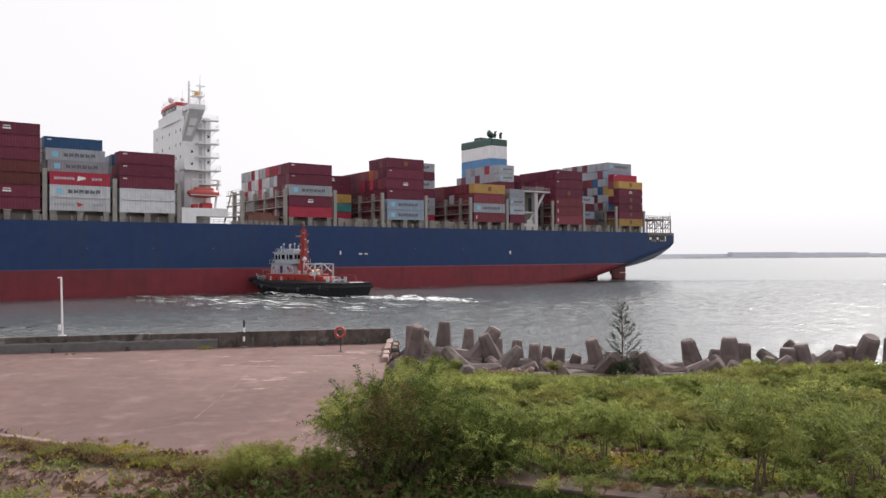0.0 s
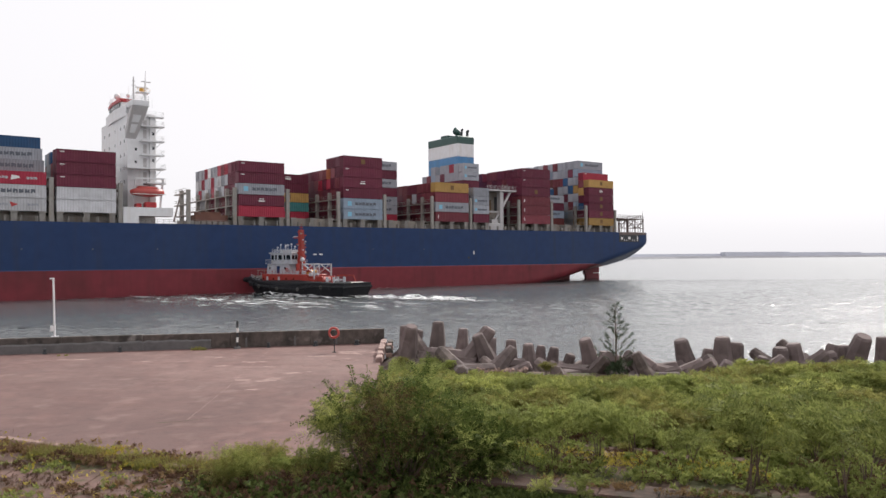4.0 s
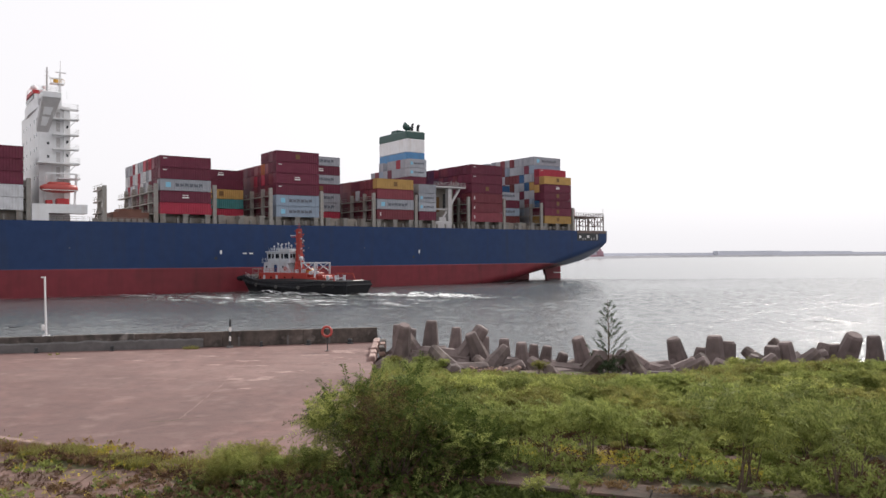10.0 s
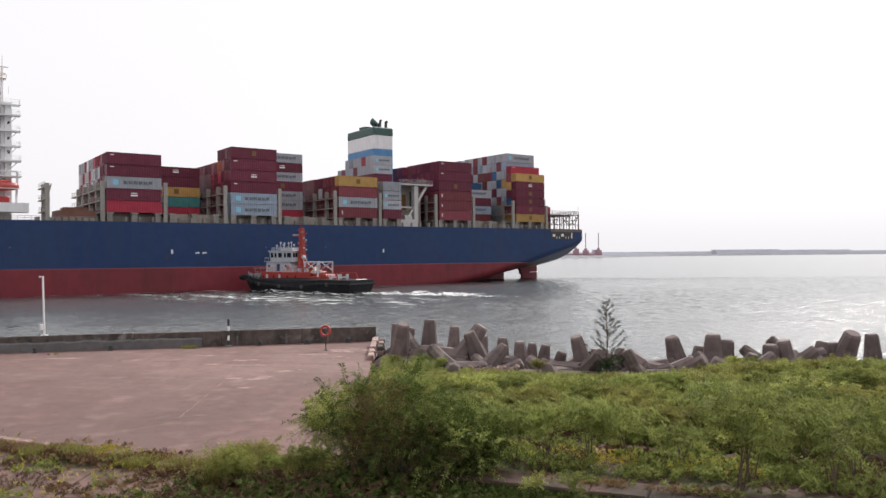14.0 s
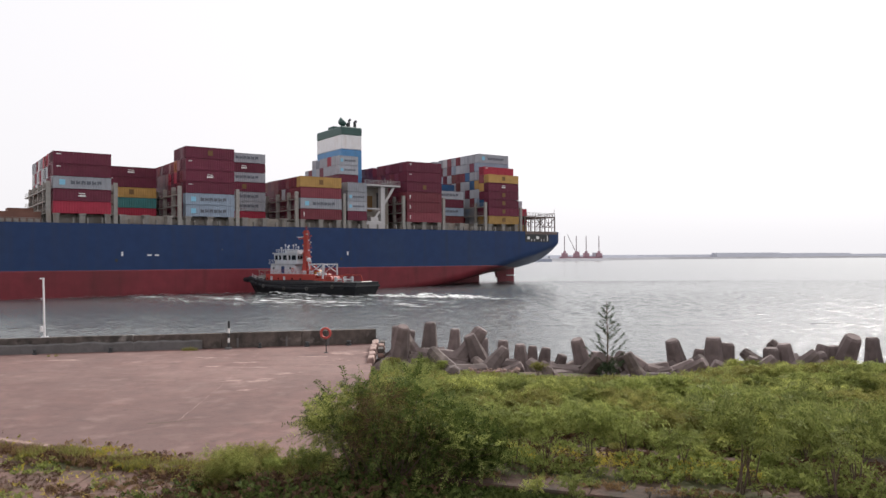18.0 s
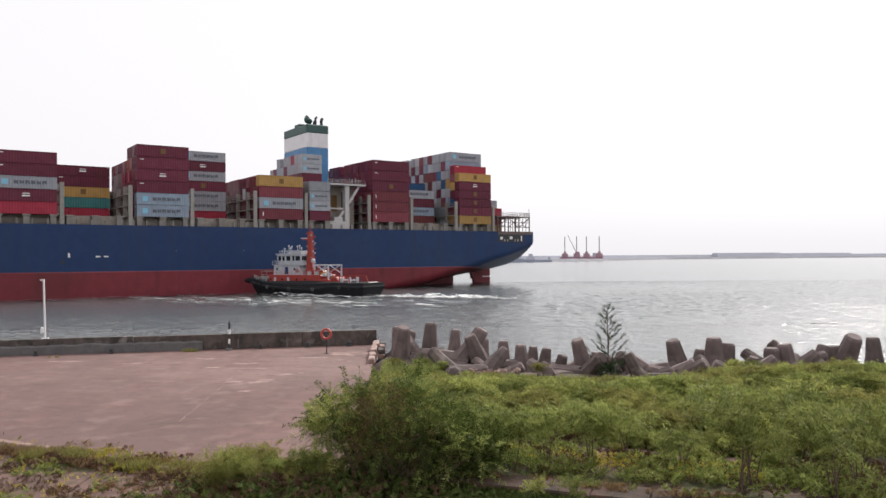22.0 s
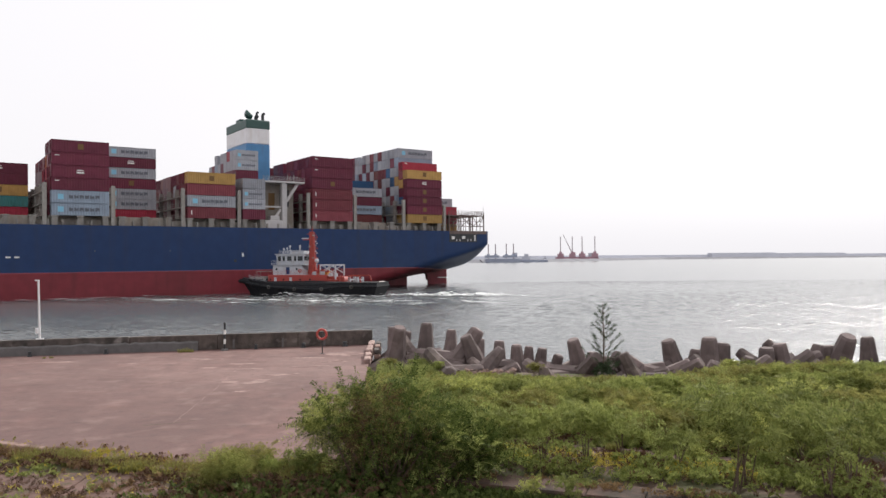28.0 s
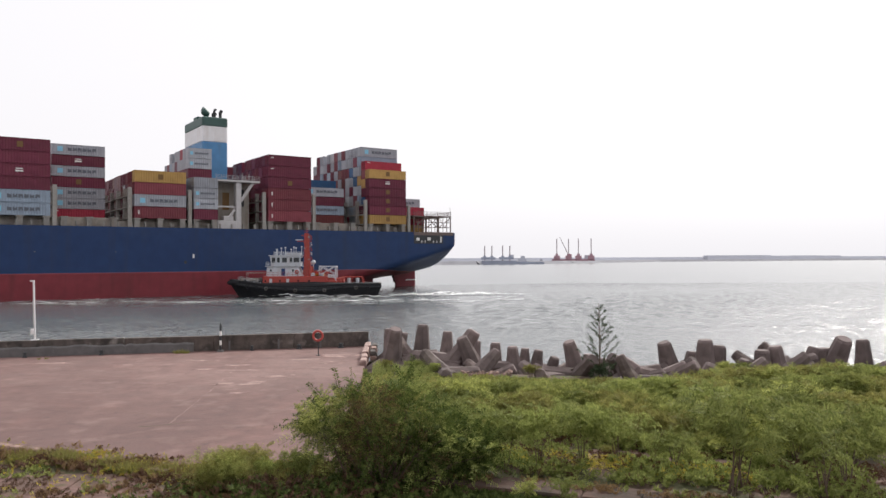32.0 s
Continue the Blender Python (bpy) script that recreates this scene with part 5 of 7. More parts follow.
part("rescue_gear", Geo().box(172.0, 174.6, -3.0, -0.9, 20.6, 21.9, ch=0.2).box(175.4, 176.6, -3, -1, 20.6, 21.5, ch=0.1), M_RED_PAINT, ship)
lashing_bridge(164.8, 25.2, rows=4)
part("red_hatch_gear", Geo().box(154.6, 162.6, -9.0, -2.0, DECK, 19.3).box(156, 161, -8, -3, 19.3, 20.1), M_DECK, ship)
part("crane_jib", Geo().rod((163.6, -16.0, 18.0), (161.6, -16.0, 26.4), 0.22, 0.12, 6), M_STERN, ship, "thin brown deck crane jib")
railing("deck_rail", [(154.5, -0.4, DECK), (176.0, -0.4, DECK)], ship, M_SHIP_GREY, 1.3, 1.3, 0.07)
g = Geo()
for i in range(9):
    g.box(155 + i * 1.4, 156.0 + i * 1.4, -1.6, -0.6, DECK, DECK + 1.1)
part("deck_locker", g, M_SHIP_GREY, ship)

# ---- funnel and engine casing ----
funnel = part("funnel", Geo().box(64.0, 71.0, -35.5, -18.5, DECK, 41.8, ch=0.3), M_FUN_BLUE, ship, "blue funnel with white and dark green bands")
part("white_band", Geo().box(63.97, 71.03, -35.503, -18.47, 41.5, 46.1, ch=0.3), M_SHIP_WHITE, funnel)
part("green_band", Geo().box(63.94, 71.06, -35.506, -18.44, 45.85, 48.5, ch=0.3), M_FUN_GREEN, funnel)
for i, (x, y, h, r) in enumerate(((65.4, -20.5, 50.4, 0.45), (66.6, -22, 51.0, 0.35), (66.0, -24, 50.2, 0.5), (67.4, -21, 49.8, 0.3))):
    part("exhaust_pipe", Geo().rod((x, y, 48.3), (x, y, h), r, r, 8).rod((x, y, h), (x - 0.5, y, h + 0.4), r, r * 0.9, 8), M_DARK, funnel)
part("vent_cowl", Geo().rod((69.2, -21.0, 48.3), (69.2, -21.0, 49.2), 0.7, 0.6, 10).loft([[(69.5 + 0.35 * (z - 50) + w * math.cos(a), -21.0 + 1.3 * w * math.sin(a), z) for a in [j * 0.6283 for j in range(10)]] for z, w in ((48.9, 0.3), (49.2, 0.85), (49.8, 1.15), (50.5, 0.95), (51.1, 0.5), (51.5, 0.1))]), M_FUN_GREEN, funnel, smooth=True)
part("vent_box", Geo().box(67.5, 70.5, -28.5, -25.0, 48.4, 49.4), M_FUN_GREEN, funnel)
casing = part("engine_casing", Geo().box(62.8, 72.0, -31.0, -5.0, DECK, 29.2), M_SHIP_BEIGE, ship, "beige engine casing below the funnel")
part("casing_door", Geo().box(68.2, 70.0, -5.0, -4.94, 22.0, 26.5), M_MARK_BROWN, casing)
part("casing_vent", Geo().box(64.2, 66.8, -5.0, -4.93, 23.0, 27.5), M_DARK, casing)
crane = part("stores_crane", Geo().box(66.3, 67.7, -2.6, -0.9, DECK, 29.0, ch=0.12), M_SHIP_PALE, ship, "white stores gantry beside the funnel")
part("platform", Geo().box(61.4, 73.2, -5.0, -0.5, 29.0, 29.5), M_SHIP_PALE, crane)
part("brace", Geo().bar((66.2, -1.7, 24.2), (63.0, -1.7, 29.0), 0.7), M_SHIP_PALE, crane)
part("brace", Geo().bar((67.8, -1.7, 22.0), (70.4, -1.7, 18.4), 0.6), M_SHIP_PALE, crane)
part("cross_beam", Geo().bar((67.7, -1.7, 22.6), (72.6, -1.7, 22.6), 0.4), M_SHIP_PALE, crane)
part("hose_machine", Geo().box(67.6, 72.6, -3.4, -0.8, DECK, 19.0, ch=0.15).box(68.4, 71.0, -3.0, -1.0, 19.0, 20.2, ch=0.1), M_SHIP_PALE, crane)
railing("handrail", [(61.5, -0.6, 29.5), (73.1, -0.6, 29.5)], crane, M_SHIP_PALE, 1.1, 1.4, 0.06)
for i in range(4):
    part("hook_gear", Geo().bar((63.0 + i * 0.9, -2.0, 29.5), (63.0 + i * 0.9, -2.0, 31.0 + 0.4 * (i % 2)), 0.16), M_SHIP_GREY, crane)

# ---- stern platform, painted-on mooring openings, deck edge ----
stern = part("stern_platform", Geo().box(0.3, 14.0, -BEAM + 1.0, -1.0, 21.6, 21.9), M_STERN, ship, "grey lattice stern platform with rails")
for x in (0.6, 5.0, 9.4, 13.8):
    for y in (-0.8, -8.0, -16.0, -24.0, -32.0, -40.0):
        part("post", Geo().bar((x, y, DECK + 0.2), (x, y, 22.0), 0.28), M_STERN, stern)
for x in (2.0, 3.4, 6.3, 7.6, 8.5, 10.7, 12.2):
    part("thin_post", Geo().bar((x, -0.8, DECK + 0.2), (x, -0.8, 21.6), 0.13), M_STERN, stern)
for x0, x1, z0, z1 in ((0.6, 2.7, 21.6, 18.4), (5.0, 2.7, 21.6, 18.4), (5.0, 7.2, 18.4, 21.6), (9.4, 11.6, 21.6, 18.4), (13.8, 11.6, 21.6, 18.4)):
    part("diagonal", Geo().bar((x0, -0.8, z0), (x1, -0.8, z1), 0.13), M_STERN, stern)
part("middle_rail", Geo().bar((0.6, -0.8, 19.9), (13.8, -0.8, 19.9), 0.14), M_STERN, stern)
for y in (-0.8, -16.0):
    for a, b in (((0.6, 21.6), (5.0, 18.2)), ((9.4, 18.2), (5.0, 21.6)), ((9.4, 21.6), (5.0, 18.0)), ((13.8, 18.2), (9.4, 21.6))):
        part("diagonal", Geo().bar((a[0], y, a[1]), (b[0], y, b[1]), 0.2), M_STERN, stern)
    part("lower_rail", Geo().bar((0.6, y, 18.4), (13.8, y, 18.4), 0.2), M_STERN, stern)
railing("handrail", [(13.9, -0.9, 21.9), (0.4, -0.9, 21.9), (0.4, -BEAM + 1.2, 21.9)], stern, M_STERN, 1.2, 1.2, 0.08)
part("ensign_staff", Geo().rod((0.4, -1.2, DECK), (0.4, -1.2, 24.6), 0.12, 0.06, 6), M_SHIP_GREY, ship)
# no cutout in the hull: a dark panel paints the recess's shade
part("mooring_recess", Geo().box(3.9, 14.3, -0.4, 0.05, 13.5, 16.0, ch=0.04), M_DARK, ship, "dark panel in place of the shaded mooring deck recess in the stern")
part("stern_bulwark", Geo().box(0.2, 14.3, -0.3, 0.06, 16.0, 16.95, ch=0.04), M_STERN, ship, "brown stern bulwark")
# solid white blocks paint the bright sky seen through the openings
for x, w, z0, z1 in ((12.9, 0.8, 14.1, 15.5), (9.0, 0.85, 14.2, 15.6), (4.7, 0.5, 13.6, 15.9)):
    part("mooring_port", Geo().box(x - w, x + w, -0.32, 0.09, z0, z1, ch=0.3), M_MARK_WHITE, ship, "white block painted as sky seen through a stern mooring opening")
for x in (6.2, 7.4, 10.4, 11.6):
    part("fairlead", Geo().box(x - 0.25, x + 0.25, -0.3, 0.12, 13.7, 14.5, ch=0.12), M_SHIP_PALE, ship)
x = 20.0
while x < 225:
    if not 153 < x < 180:
        part("bulwark_bracket", Geo().box(x, x + 0.35, -1.3, -0.35, DECK, DECK + 1.5), M_SHIP_GREY, ship)
    x += 3.05
for a, b in ((16.0, 60.0), (74.0, 152.0), (180.0, 225.0)):
    railing("deck_rail", [(a, -0.3, DECK + 0.3), (b, -0.3, DECK + 0.3)], ship, M_SHIP_GREY, 1.0, 2.4, 0.06, 2)
    part("coaming", Geo().box(a, b, -3.4, -3.1, DECK, 18.4), M_SHIP_BEIGE, ship)
for x in (137.7, 78.7):
    part("draught_mark", Geo().box(x, x + 0.45, -0.02, 0.03, 9.4, 10.4), M_MARK_WHITE, ship)
for x in (129.6, 131.3):
    part("draught_mark", Geo().box(x, x + 1.0, -0.02, 0.03, 9.4, 9.75), M_MARK_WHITE, ship)
for x in (139.2, 80.9):
    part("discharge_port", Geo().rod((x, -0.1, 8.4), (x, 0.03, 8.4), 0.38, n=10), M_DARK, ship)
for x in (97.0, 114.0, 172.0, 186.0, 200.0):
    part("fender_mark", Geo().box(x, x + 0.3, -0.02, 0.03, 10.8, 11.1), M_MARK_DARK, ship)

# ---- the tug ----
TUG_ROWS = [(0, -32.05, 180.0, 139.3), (3, -31.65, 181.6, 141.8), (6, -31.25, 183.2, 144.3), (9, -30.95, 184.6, 146.8), (13, -30.15, 185.3, 147.5), (17, -29.15, 186, 148.2), (19, -28.85, 186.4, 148.8), (22, -28.25, 187, 151.5), (25, -27.75, 187.6, 156), (28, -27.0, 188.6, 164), (30, -27.1, 189.3, 175), (32, -27.6, 190, 182)]
TUG_POSES = [(t, pose(x, y, 0, 0, 0, a)) for t, x, y, a in TUG_ROWS]
tug = thing("tugboat", "orange and white harbour tug with a black hull and red mast", "tugboat", TUG_POSES[0][1])
tug.scale = (1.14, 1.06, 1.06)


def tug_half(x):
    return lerp(x, [(-16.5, 3.4), (-15.5, 4.4), (-13, 4.9), (4, 5.0), (9, 4.4), (12.5, 3.1), (15, 1.5), (16.6, 0.3)])


TUG_XS = (-15.7, -15.0, -13, -8, -3, 2, 6, 9, 12.5, 15, 16.6)


def tug_z(x, z, sheer):
    return z + sheer * (max(0.0, (x + 4) / 20.6) ** 2 + 0.4 * min(1.0, max(0.0, (-x - 3) / 5.0)))


def tug_ring(z, sheer=0.0, inset=0.0, pull=0.0):
    row = [(x - pull * max(0.0, (x - 4) / 12.6) + pull * 0.4 * max(0.0, (-x - 10) / 6.5), max(0.15, tug_half(x) - inset), tug_z(x, z, sheer)) for x in TUG_XS]
    return [(x, -b, z) for x, b, z in row] + [(x, b, z) for x, b, z in reversed(row)]


part("hull", Geo().loft([tug_ring(-1.5, 0, 1.6, 3.5), tug_ring(0.1, 0.0, 0.5, 2.2), tug_ring(1.2, 1.6, 0.05, 0.5)]), M_TUG_BLACK, tug, "black steel hull")
part("rubbing_fender", Geo().loft([tug_ring(1.2, 1.6, -0.12, 0.3), tug_ring(1.45, 1.65, -0.3, -0.1), tug_ring(1.7, 1.7, -0.12, 0.1)]), M_TUG_BLACK, tug, "thick black rubber fender")
part("bulwark", Geo().loft([tug_ring(1.7, 1.7, 0.12, 0.3), tug_ring(2.2, 1.8, 0.2, 0.3)]), M_TUG_BLACK, tug)
part("bulwark_cap", Geo().loft([tug_ring(2.2, 1.8, 0.12, 0.25), tug_ring(2.27, 1.8, 0.12, 0.25)]), M_TUG_BLACK, tug)
for i, x in enumerate((-13.0, -10.5, -8, -6, -4, -2, 0, 2, 4, 6, 8, 10, 12)):
    for s in (-1, 1):
        b = tug_half(x) + 0.33
        z = tug_z(x, 1.3, 1.6) + 0.12 * (i % 3)
        rings = [[(x + (0.3 + 0.15 * math.cos(q)) * math.cos(a), s * (b + 0.1 * math.sin(q)), z + (0.3 + 0.15 * math.cos(q)) * math.sin(a)) for q in (0, 1.57, 3.14, 4.71)] for a in [j * 0.6981 for j in range(10)]]
        part("tyre_fender", Geo().loft(rings, caps=False), M_TUG_SCUFF if i % 3 == 1 else M_TUG_BLACK, tug, "worn tyre fender")
rings = [[(15.2 + 1.4 * math.cos(a), y, 3.25 + 0.62 * math.sin(a)) for a in [j * 0.785 for j in range(8)]] for y in (-1.9, -0.9, 0, 0.9, 1.9)]
part("bow_fender", Geo().loft(rings), M_TUG_BLACK, tug, "rounded black bow fender", smooth=True)
house = part("deckhouse", Geo().box(-4.4, 9.0, -3.0, 3.0, 1.8, 4.65, ch=0.12), M_TUG_ORANGE, tug, "orange lower deckhouse")
for x in (7.0, 3.5):
    part("door", Geo().box(x, x + 0.55, -3.04, 3.04, 2.5, 4.1), M_TUG_WHITE, house)
for x in (8.4, 5.4, 1.6, -0.6):
    part("porthole", Geo().rod((x, -3.04, 3.6), (x, 3.04, 3.6), 0.2, n=8), M_GLASS_DARK, house)
upper = part("upper_house", Geo().loft([[(0.7, -2.2, 4.65), (8.3, -2.2, 4.65), (8.3, 2.2, 4.65), (0.7, 2.2, 4.65)], [(1.7, -2.1, 6.85), (8.2, -2.1, 6.85), (8.2, 2.1, 6.85), (1.7, 2.1, 6.85)]]), M_TUG_WHITE, tug, "white upper house")
part("door", Geo().box(4.4, 5.2, -2.22, 2.22, 4.8, 6.4), M_HULL_BLUE, upper)
for x in (7.2, 2.6):
    part("window", Geo().box(x, x + 0.4, -2.17, 2.17, 5.7, 6.2), M_GLASS_DARK, upper)
for y in (-1.4, -0.5, 0.5, 1.4):
    part("window", Geo().box(8.1, 8.28, y - 0.3, y + 0.3, 5.6, 6.2), M_GLASS_DARK, upper)
part("upper_deck", Geo().box(0.6, 8.5, -2.5, 2.5, 6.85, 6.95), M_TUG_WHITE, tug)
railing("handrail", [(0.8, -2.45, 6.95), (8.4, -2.45, 6.95), (8.4, 2.45, 6.95), (0.8, 2.45, 6.95)], tug, M_TUG_WHITE, 0.9, 1.0, 0.045, 3)
wheel = part("wheelhouse", Geo().loft([[(1.3, -1.75, 6.95), (7.4, -1.75, 6.95), (7.4, 1.75, 6.95), (1.3, 1.75, 6.95)], [(1.2, -1.85, 9.2), (7.6, -1.85, 9.2), (7.6, 1.85, 9.2), (1.2, 1.85, 9.2)]]), M_TUG_WHITE, tug, "white wheelhouse with dark windows")
for x, w in ((1.55, 1.15), (3.0, 0.5), (4.1, 1.0), (5.6, 0.55), (6.5, 0.75)):
    part("window", Geo().box(x, x + w, -1.85, 1.85, 7.75, 8.85), M_GLASS_DARK, wheel)
for y in (-1.3, -0.45, 0.45, 1.3):
    part("window", Geo().box(7.4, 7.56, y - 0.38, y + 0.38, 7.8, 8.85), M_GLASS_DARK, wheel)
    part("window", Geo().box(1.16, 1.3, y - 0.3, y + 0.3, 7.9, 8.8), M_GLASS_DARK, wheel)
part("roof", Geo().box(0.9, 7.9, -2.1, 2.1, 9.2, 9.4, ch=0.06), M_TUG_WHITE, wheel)
part("roof_locker", Geo().box(1.4, 4.6, -1.6, 1.6, 9.4, 9.95, ch=0.05), M_TUG_WHITE, wheel)
railing("roof_rail", [(1.1, -2.0, 9.4), (6.8, -2.0, 9.4), (6.8, 2.0, 9.4), (1.1, 2.0, 9.4)], tug, M_TUG_WHITE, 0.75, 0.7, 0.05, 3)
for i, (x, y, h) in enumerate(((6.7, -1.8, 10.9), (6.2, 1.0, 10.7), (5.6, -0.8, 11.2), (4.4, 1.8, 11.3), (3.6, -1.6, 10.9), (2.8, 0.2, 11.4), (2.2, 1.8, 11.2), (1.4, -1.8, 11.5))):
    part("aerial", Geo().rod((x, y, 9.4), (x, y, h), 0.07, n=5).box(x - 0.14, x + 0.14, y - 0.14, y + 0.14, h - 0.35, h), M_TUG_WHITE, tug)
mast = part("mast", Geo().loft([[(x + s * cx, s * cy, z) for cx, cy in ((-1, -0.8), (1, -0.8), (1, 0.8), (-1, 0.8))] for x, s, z in ((0.0, 0.95, 4.65), (0.0, 0.72, 6.6), (0.05, 0.55, 9.5), (0.15, 0.45, 14.4))]), M_TUG_ORANGE, tug, "red-orange funnel mast")
part("crosstree", Geo().bar((-0.9, 0, 12.6), (2.2, 0, 12.6), 0.18).bar((-0.7, 0, 13.9), (1.3, 0, 13.9), 0.14).bar((0.1, -1.4, 11.2), (0.1, 1.4, 11.2), 0.16), M_TUG_ORANGE, mast)
part("radar_bar", Geo().box(1.0, 2.5, -0.15, 0.15, 12.8, 13.0), M_TUG_WHITE, mast)
for i, z in enumerate((7.2, 8.3, 9.4, 10.4, 11.6, 13.0)):
    part("mast_lamp", Geo().rod((-0.85, -0.3, z), (-0.85, -0.3, z + 0.3), 0.16, n=6).rod((-0.85, 0.4, z + 0.4), (-0.85, 0.4, z + 0.7), 0.14, n=6), (M_TUG_WHITE, M_TUG_ORANGE)[i % 2], mast)
for i in range(9):
    z = 6.6 + i * 0.85
    s = 0.5 if i % 2 else -0.5
    part("mast_bracket", Geo().box(0.1 + s * 0.9 - 0.18, 0.1 + s * 0.9 + 0.18, 0.25, 0.6, z, z + 0.3).box(0.1 - s * 1.2 - 0.14, 0.1 - s * 1.2 + 0.14, -0.5, -0.2, z + 0.4, z + 0.65), (M_TUG_ORANGE, M_TUG_ORANGE, M_SHIP_GREY)[i % 3], mast)
part("mast_top", Geo().rod((0.1, 0, 14.4), (0.1, 0, 15.6), 0.07, n=5).bar((-0.4, 0, 14.9), (0.7, 0, 14.9), 0.08), M_TUG_ORANGE, mast)
part("mast_stay", Geo().bar((2.4, 1.2, 7.0), (0.8, 0.9, 4.7), 0.14).bar((2.4, -1.2, 7.0), (0.8, -0.9, 4.7), 0.14), M_TUG_WHITE, mast)
for y in (-1.9, 1.9):
    part("exhaust", Geo().rod((-0.6, y, 4.65), (-0.8, y, 6.9), 0.42, 0.36, 8), M_TUG_ORANGE, tug)
part("searchlight", Geo().rod((-1.4, 1.2, 6.2), (-1.4, 1.2, 7.4), 0.1, n=6).ball((-1.4, 1.2, 7.8), 0.5, 8, 6), M_TUG_WHITE, tug, smooth=True)
part("fire_monitor", Geo().box(-2.4, -1.2, -2.6, -1.2, 4.65, 5.6, ch=0.1).rod((-1.8, -1.9, 5.6), (-3.0, -1.9, 6.4), 0.15, n=6), M_TUG_WHITE, tug)
part("rescue_boat", Geo().loft([[(x, 2.0 - w, 5.7), (x, 2.0 - w * 0.6, 5.2), (x, 2.0 + w * 0.6, 5.2), (x, 2.0 + w, 5.7)] for x, w in ((-1.6, 0.5), (-2.8, 0.65), (-3.9, 0.5), (-4.4, 0.15))]), M_ORANGE, tug, "small orange rescue boat")
part("winch_cover", Geo().box(-3.6, -1.6, -1.0, 0.8, 4.65, 5.5, ch=0.2), M_YELLOW, tug, "ochre equipment cover")
gantry = part("tow_gantry", Geo().bar((-2.7, -2.5, 6.85), (-2.7, 2.5, 6.85), 0.22), M_TUG_WHITE, tug, "white lattice towing gantry")
for y in (-2.5, 2.5):
    part("gantry_post", Geo().bar((-2.7, y, 4.65), (-2.7, y, 6.9), 0.2), M_TUG_WHITE, gantry)
    part("gantry_post", Geo().bar((-6.1, y, 2.2), (-6.1, y, 6.9), 0.26), M_TUG_WHITE, gantry)
    part("top_beam", Geo().bar((-2.6, y, 6.8), (-6.2, y, 6.8), 0.22), M_TUG_WHITE, gantry)
    part("diagonal", Geo().bar((-3.2, y, 6.7), (-6.1, y, 4.9), 0.16), M_TUG_WHITE, gantry)
    part("diagonal", Geo().bar((-3.0, y, 5.0), (-5.6, y, 6.7), 0.16), M_TUG_WHITE, gantry)
part("cross_beam", Geo().bar((-6.1, -2.5, 6.8), (-6.1, 2.5, 6.8), 0.22), M_TUG_WHITE, gantry)
for i, (x, y, z) in enumerate(((-1.4, 2.6, 4.65), (-2.2, -2.6, 4.65), (-3.3, 2.6, 4.65), (0.2, -2.7, 4.65), (-4.9, 2.2, 4.3), (-5.6, 1.2, 4.2))):
    part("deck_locker", Geo().box(x - 0.4, x + 0.4, y - 0.3, y + 0.3, z, z + 0.75, ch=0.08), M_TUG_WHITE, tug)
for x, c in ((-6.9, M_TUG_ORANGE), (-5.2, M_TUG_ORANGE)):
    part("deck_winch", Geo().rod((x, -1.6, 3.3), (x, 1.6, 3.3), 0.95, n=12).box(x - 0.9, x + 0.9, -2.0, -1.6, 2.2, 4.2, ch=0.1).box(x - 0.9, x + 0.9, 1.6, 2.0, 2.2, 4.2, ch=0.1), c, tug)
part("winch_casing", Geo().box(-6.4, -4.4, -2.9, 2.9, 1.8, 3.7, ch=0.1), M_TUG_ORANGE, tug)
for x in (-8.8, -10.6):
    part("towing_bitt", Geo().rod((x, 1.6, 2.2), (x, 1.6, 4.1), 0.3, n=8).rod((x, -1.6, 2.2), (x, -1.6, 4.1), 0.3, n=8).bar((x, -1.9, 3.5), (x, 1.9, 3.5), 0.25), M_TUG_WHITE, tug, "worn white towing bitt")
for s in (-1, 1):
    arch = part("tow_rail", Geo().bar((-7.2, s * 3.6, 2.2), (-7.3, s * 3.3, 4.4), 0.2).bar((-12.2, s * 3.6, 2.2), (-11.6, s * 3.3, 4.4), 0.2).bar((-7.3, s * 3.3, 4.4), (-11.6, s * 3.3, 4.4), 0.2).bar((-9.4, s * 3.5, 2.2), (-9.4, s * 3.3, 4.4), 0.12), M_TUG_ORANGE, tug, "red-orange tow rail")
part("aft_deck", Geo().loft([tug_ring(1.75, 1.7, 0.4, 0.5), tug_ring(1.85, 1.7, 0.4, 0.5)]), M_TUG_SCUFF, tug, "worn grey steel deck")
part("stern_roller", Geo().rod((-15.2, -1.8, 2.9), (-15.2, 1.8, 2.9), 0.3, n=10), M_SHIP_GREY, tug)
for s in (-1, 1):
    railing("bow_rail", [(9.3, s * 3.4, 2.9), (11.8, s * 2.8, 3.3), (14.2, s * 1.4, 3.8)], tug, M_TUG_WHITE, 0.8, 1.2, 0.045, 2)
part("bow_winch", Geo().rod((11.8, -1.1, 3.5), (11.8, 1.1, 3.5), 0.7, n=10).box(11.0, 12.6, -1.5, -1.1, 2.4, 4.2, ch=0.08).box(11.0, 12.6, 1.1, 1.5, 2.4, 4.2, ch=0.08), M_SHIP_GREY, tug)
part("fore_awning", Geo().box(9.0, 12.8, -1.0, 1.0, 5.35, 5.45).bar((12.6, -0.9, 2.4), (12.6, -0.9, 5.4), 0.08).bar((12.6, 0.9, 2.4), (12.6, 0.9, 5.4), 0.08), M_SHIP_GREY, tug, "thin grey awning frame over the foredeck")
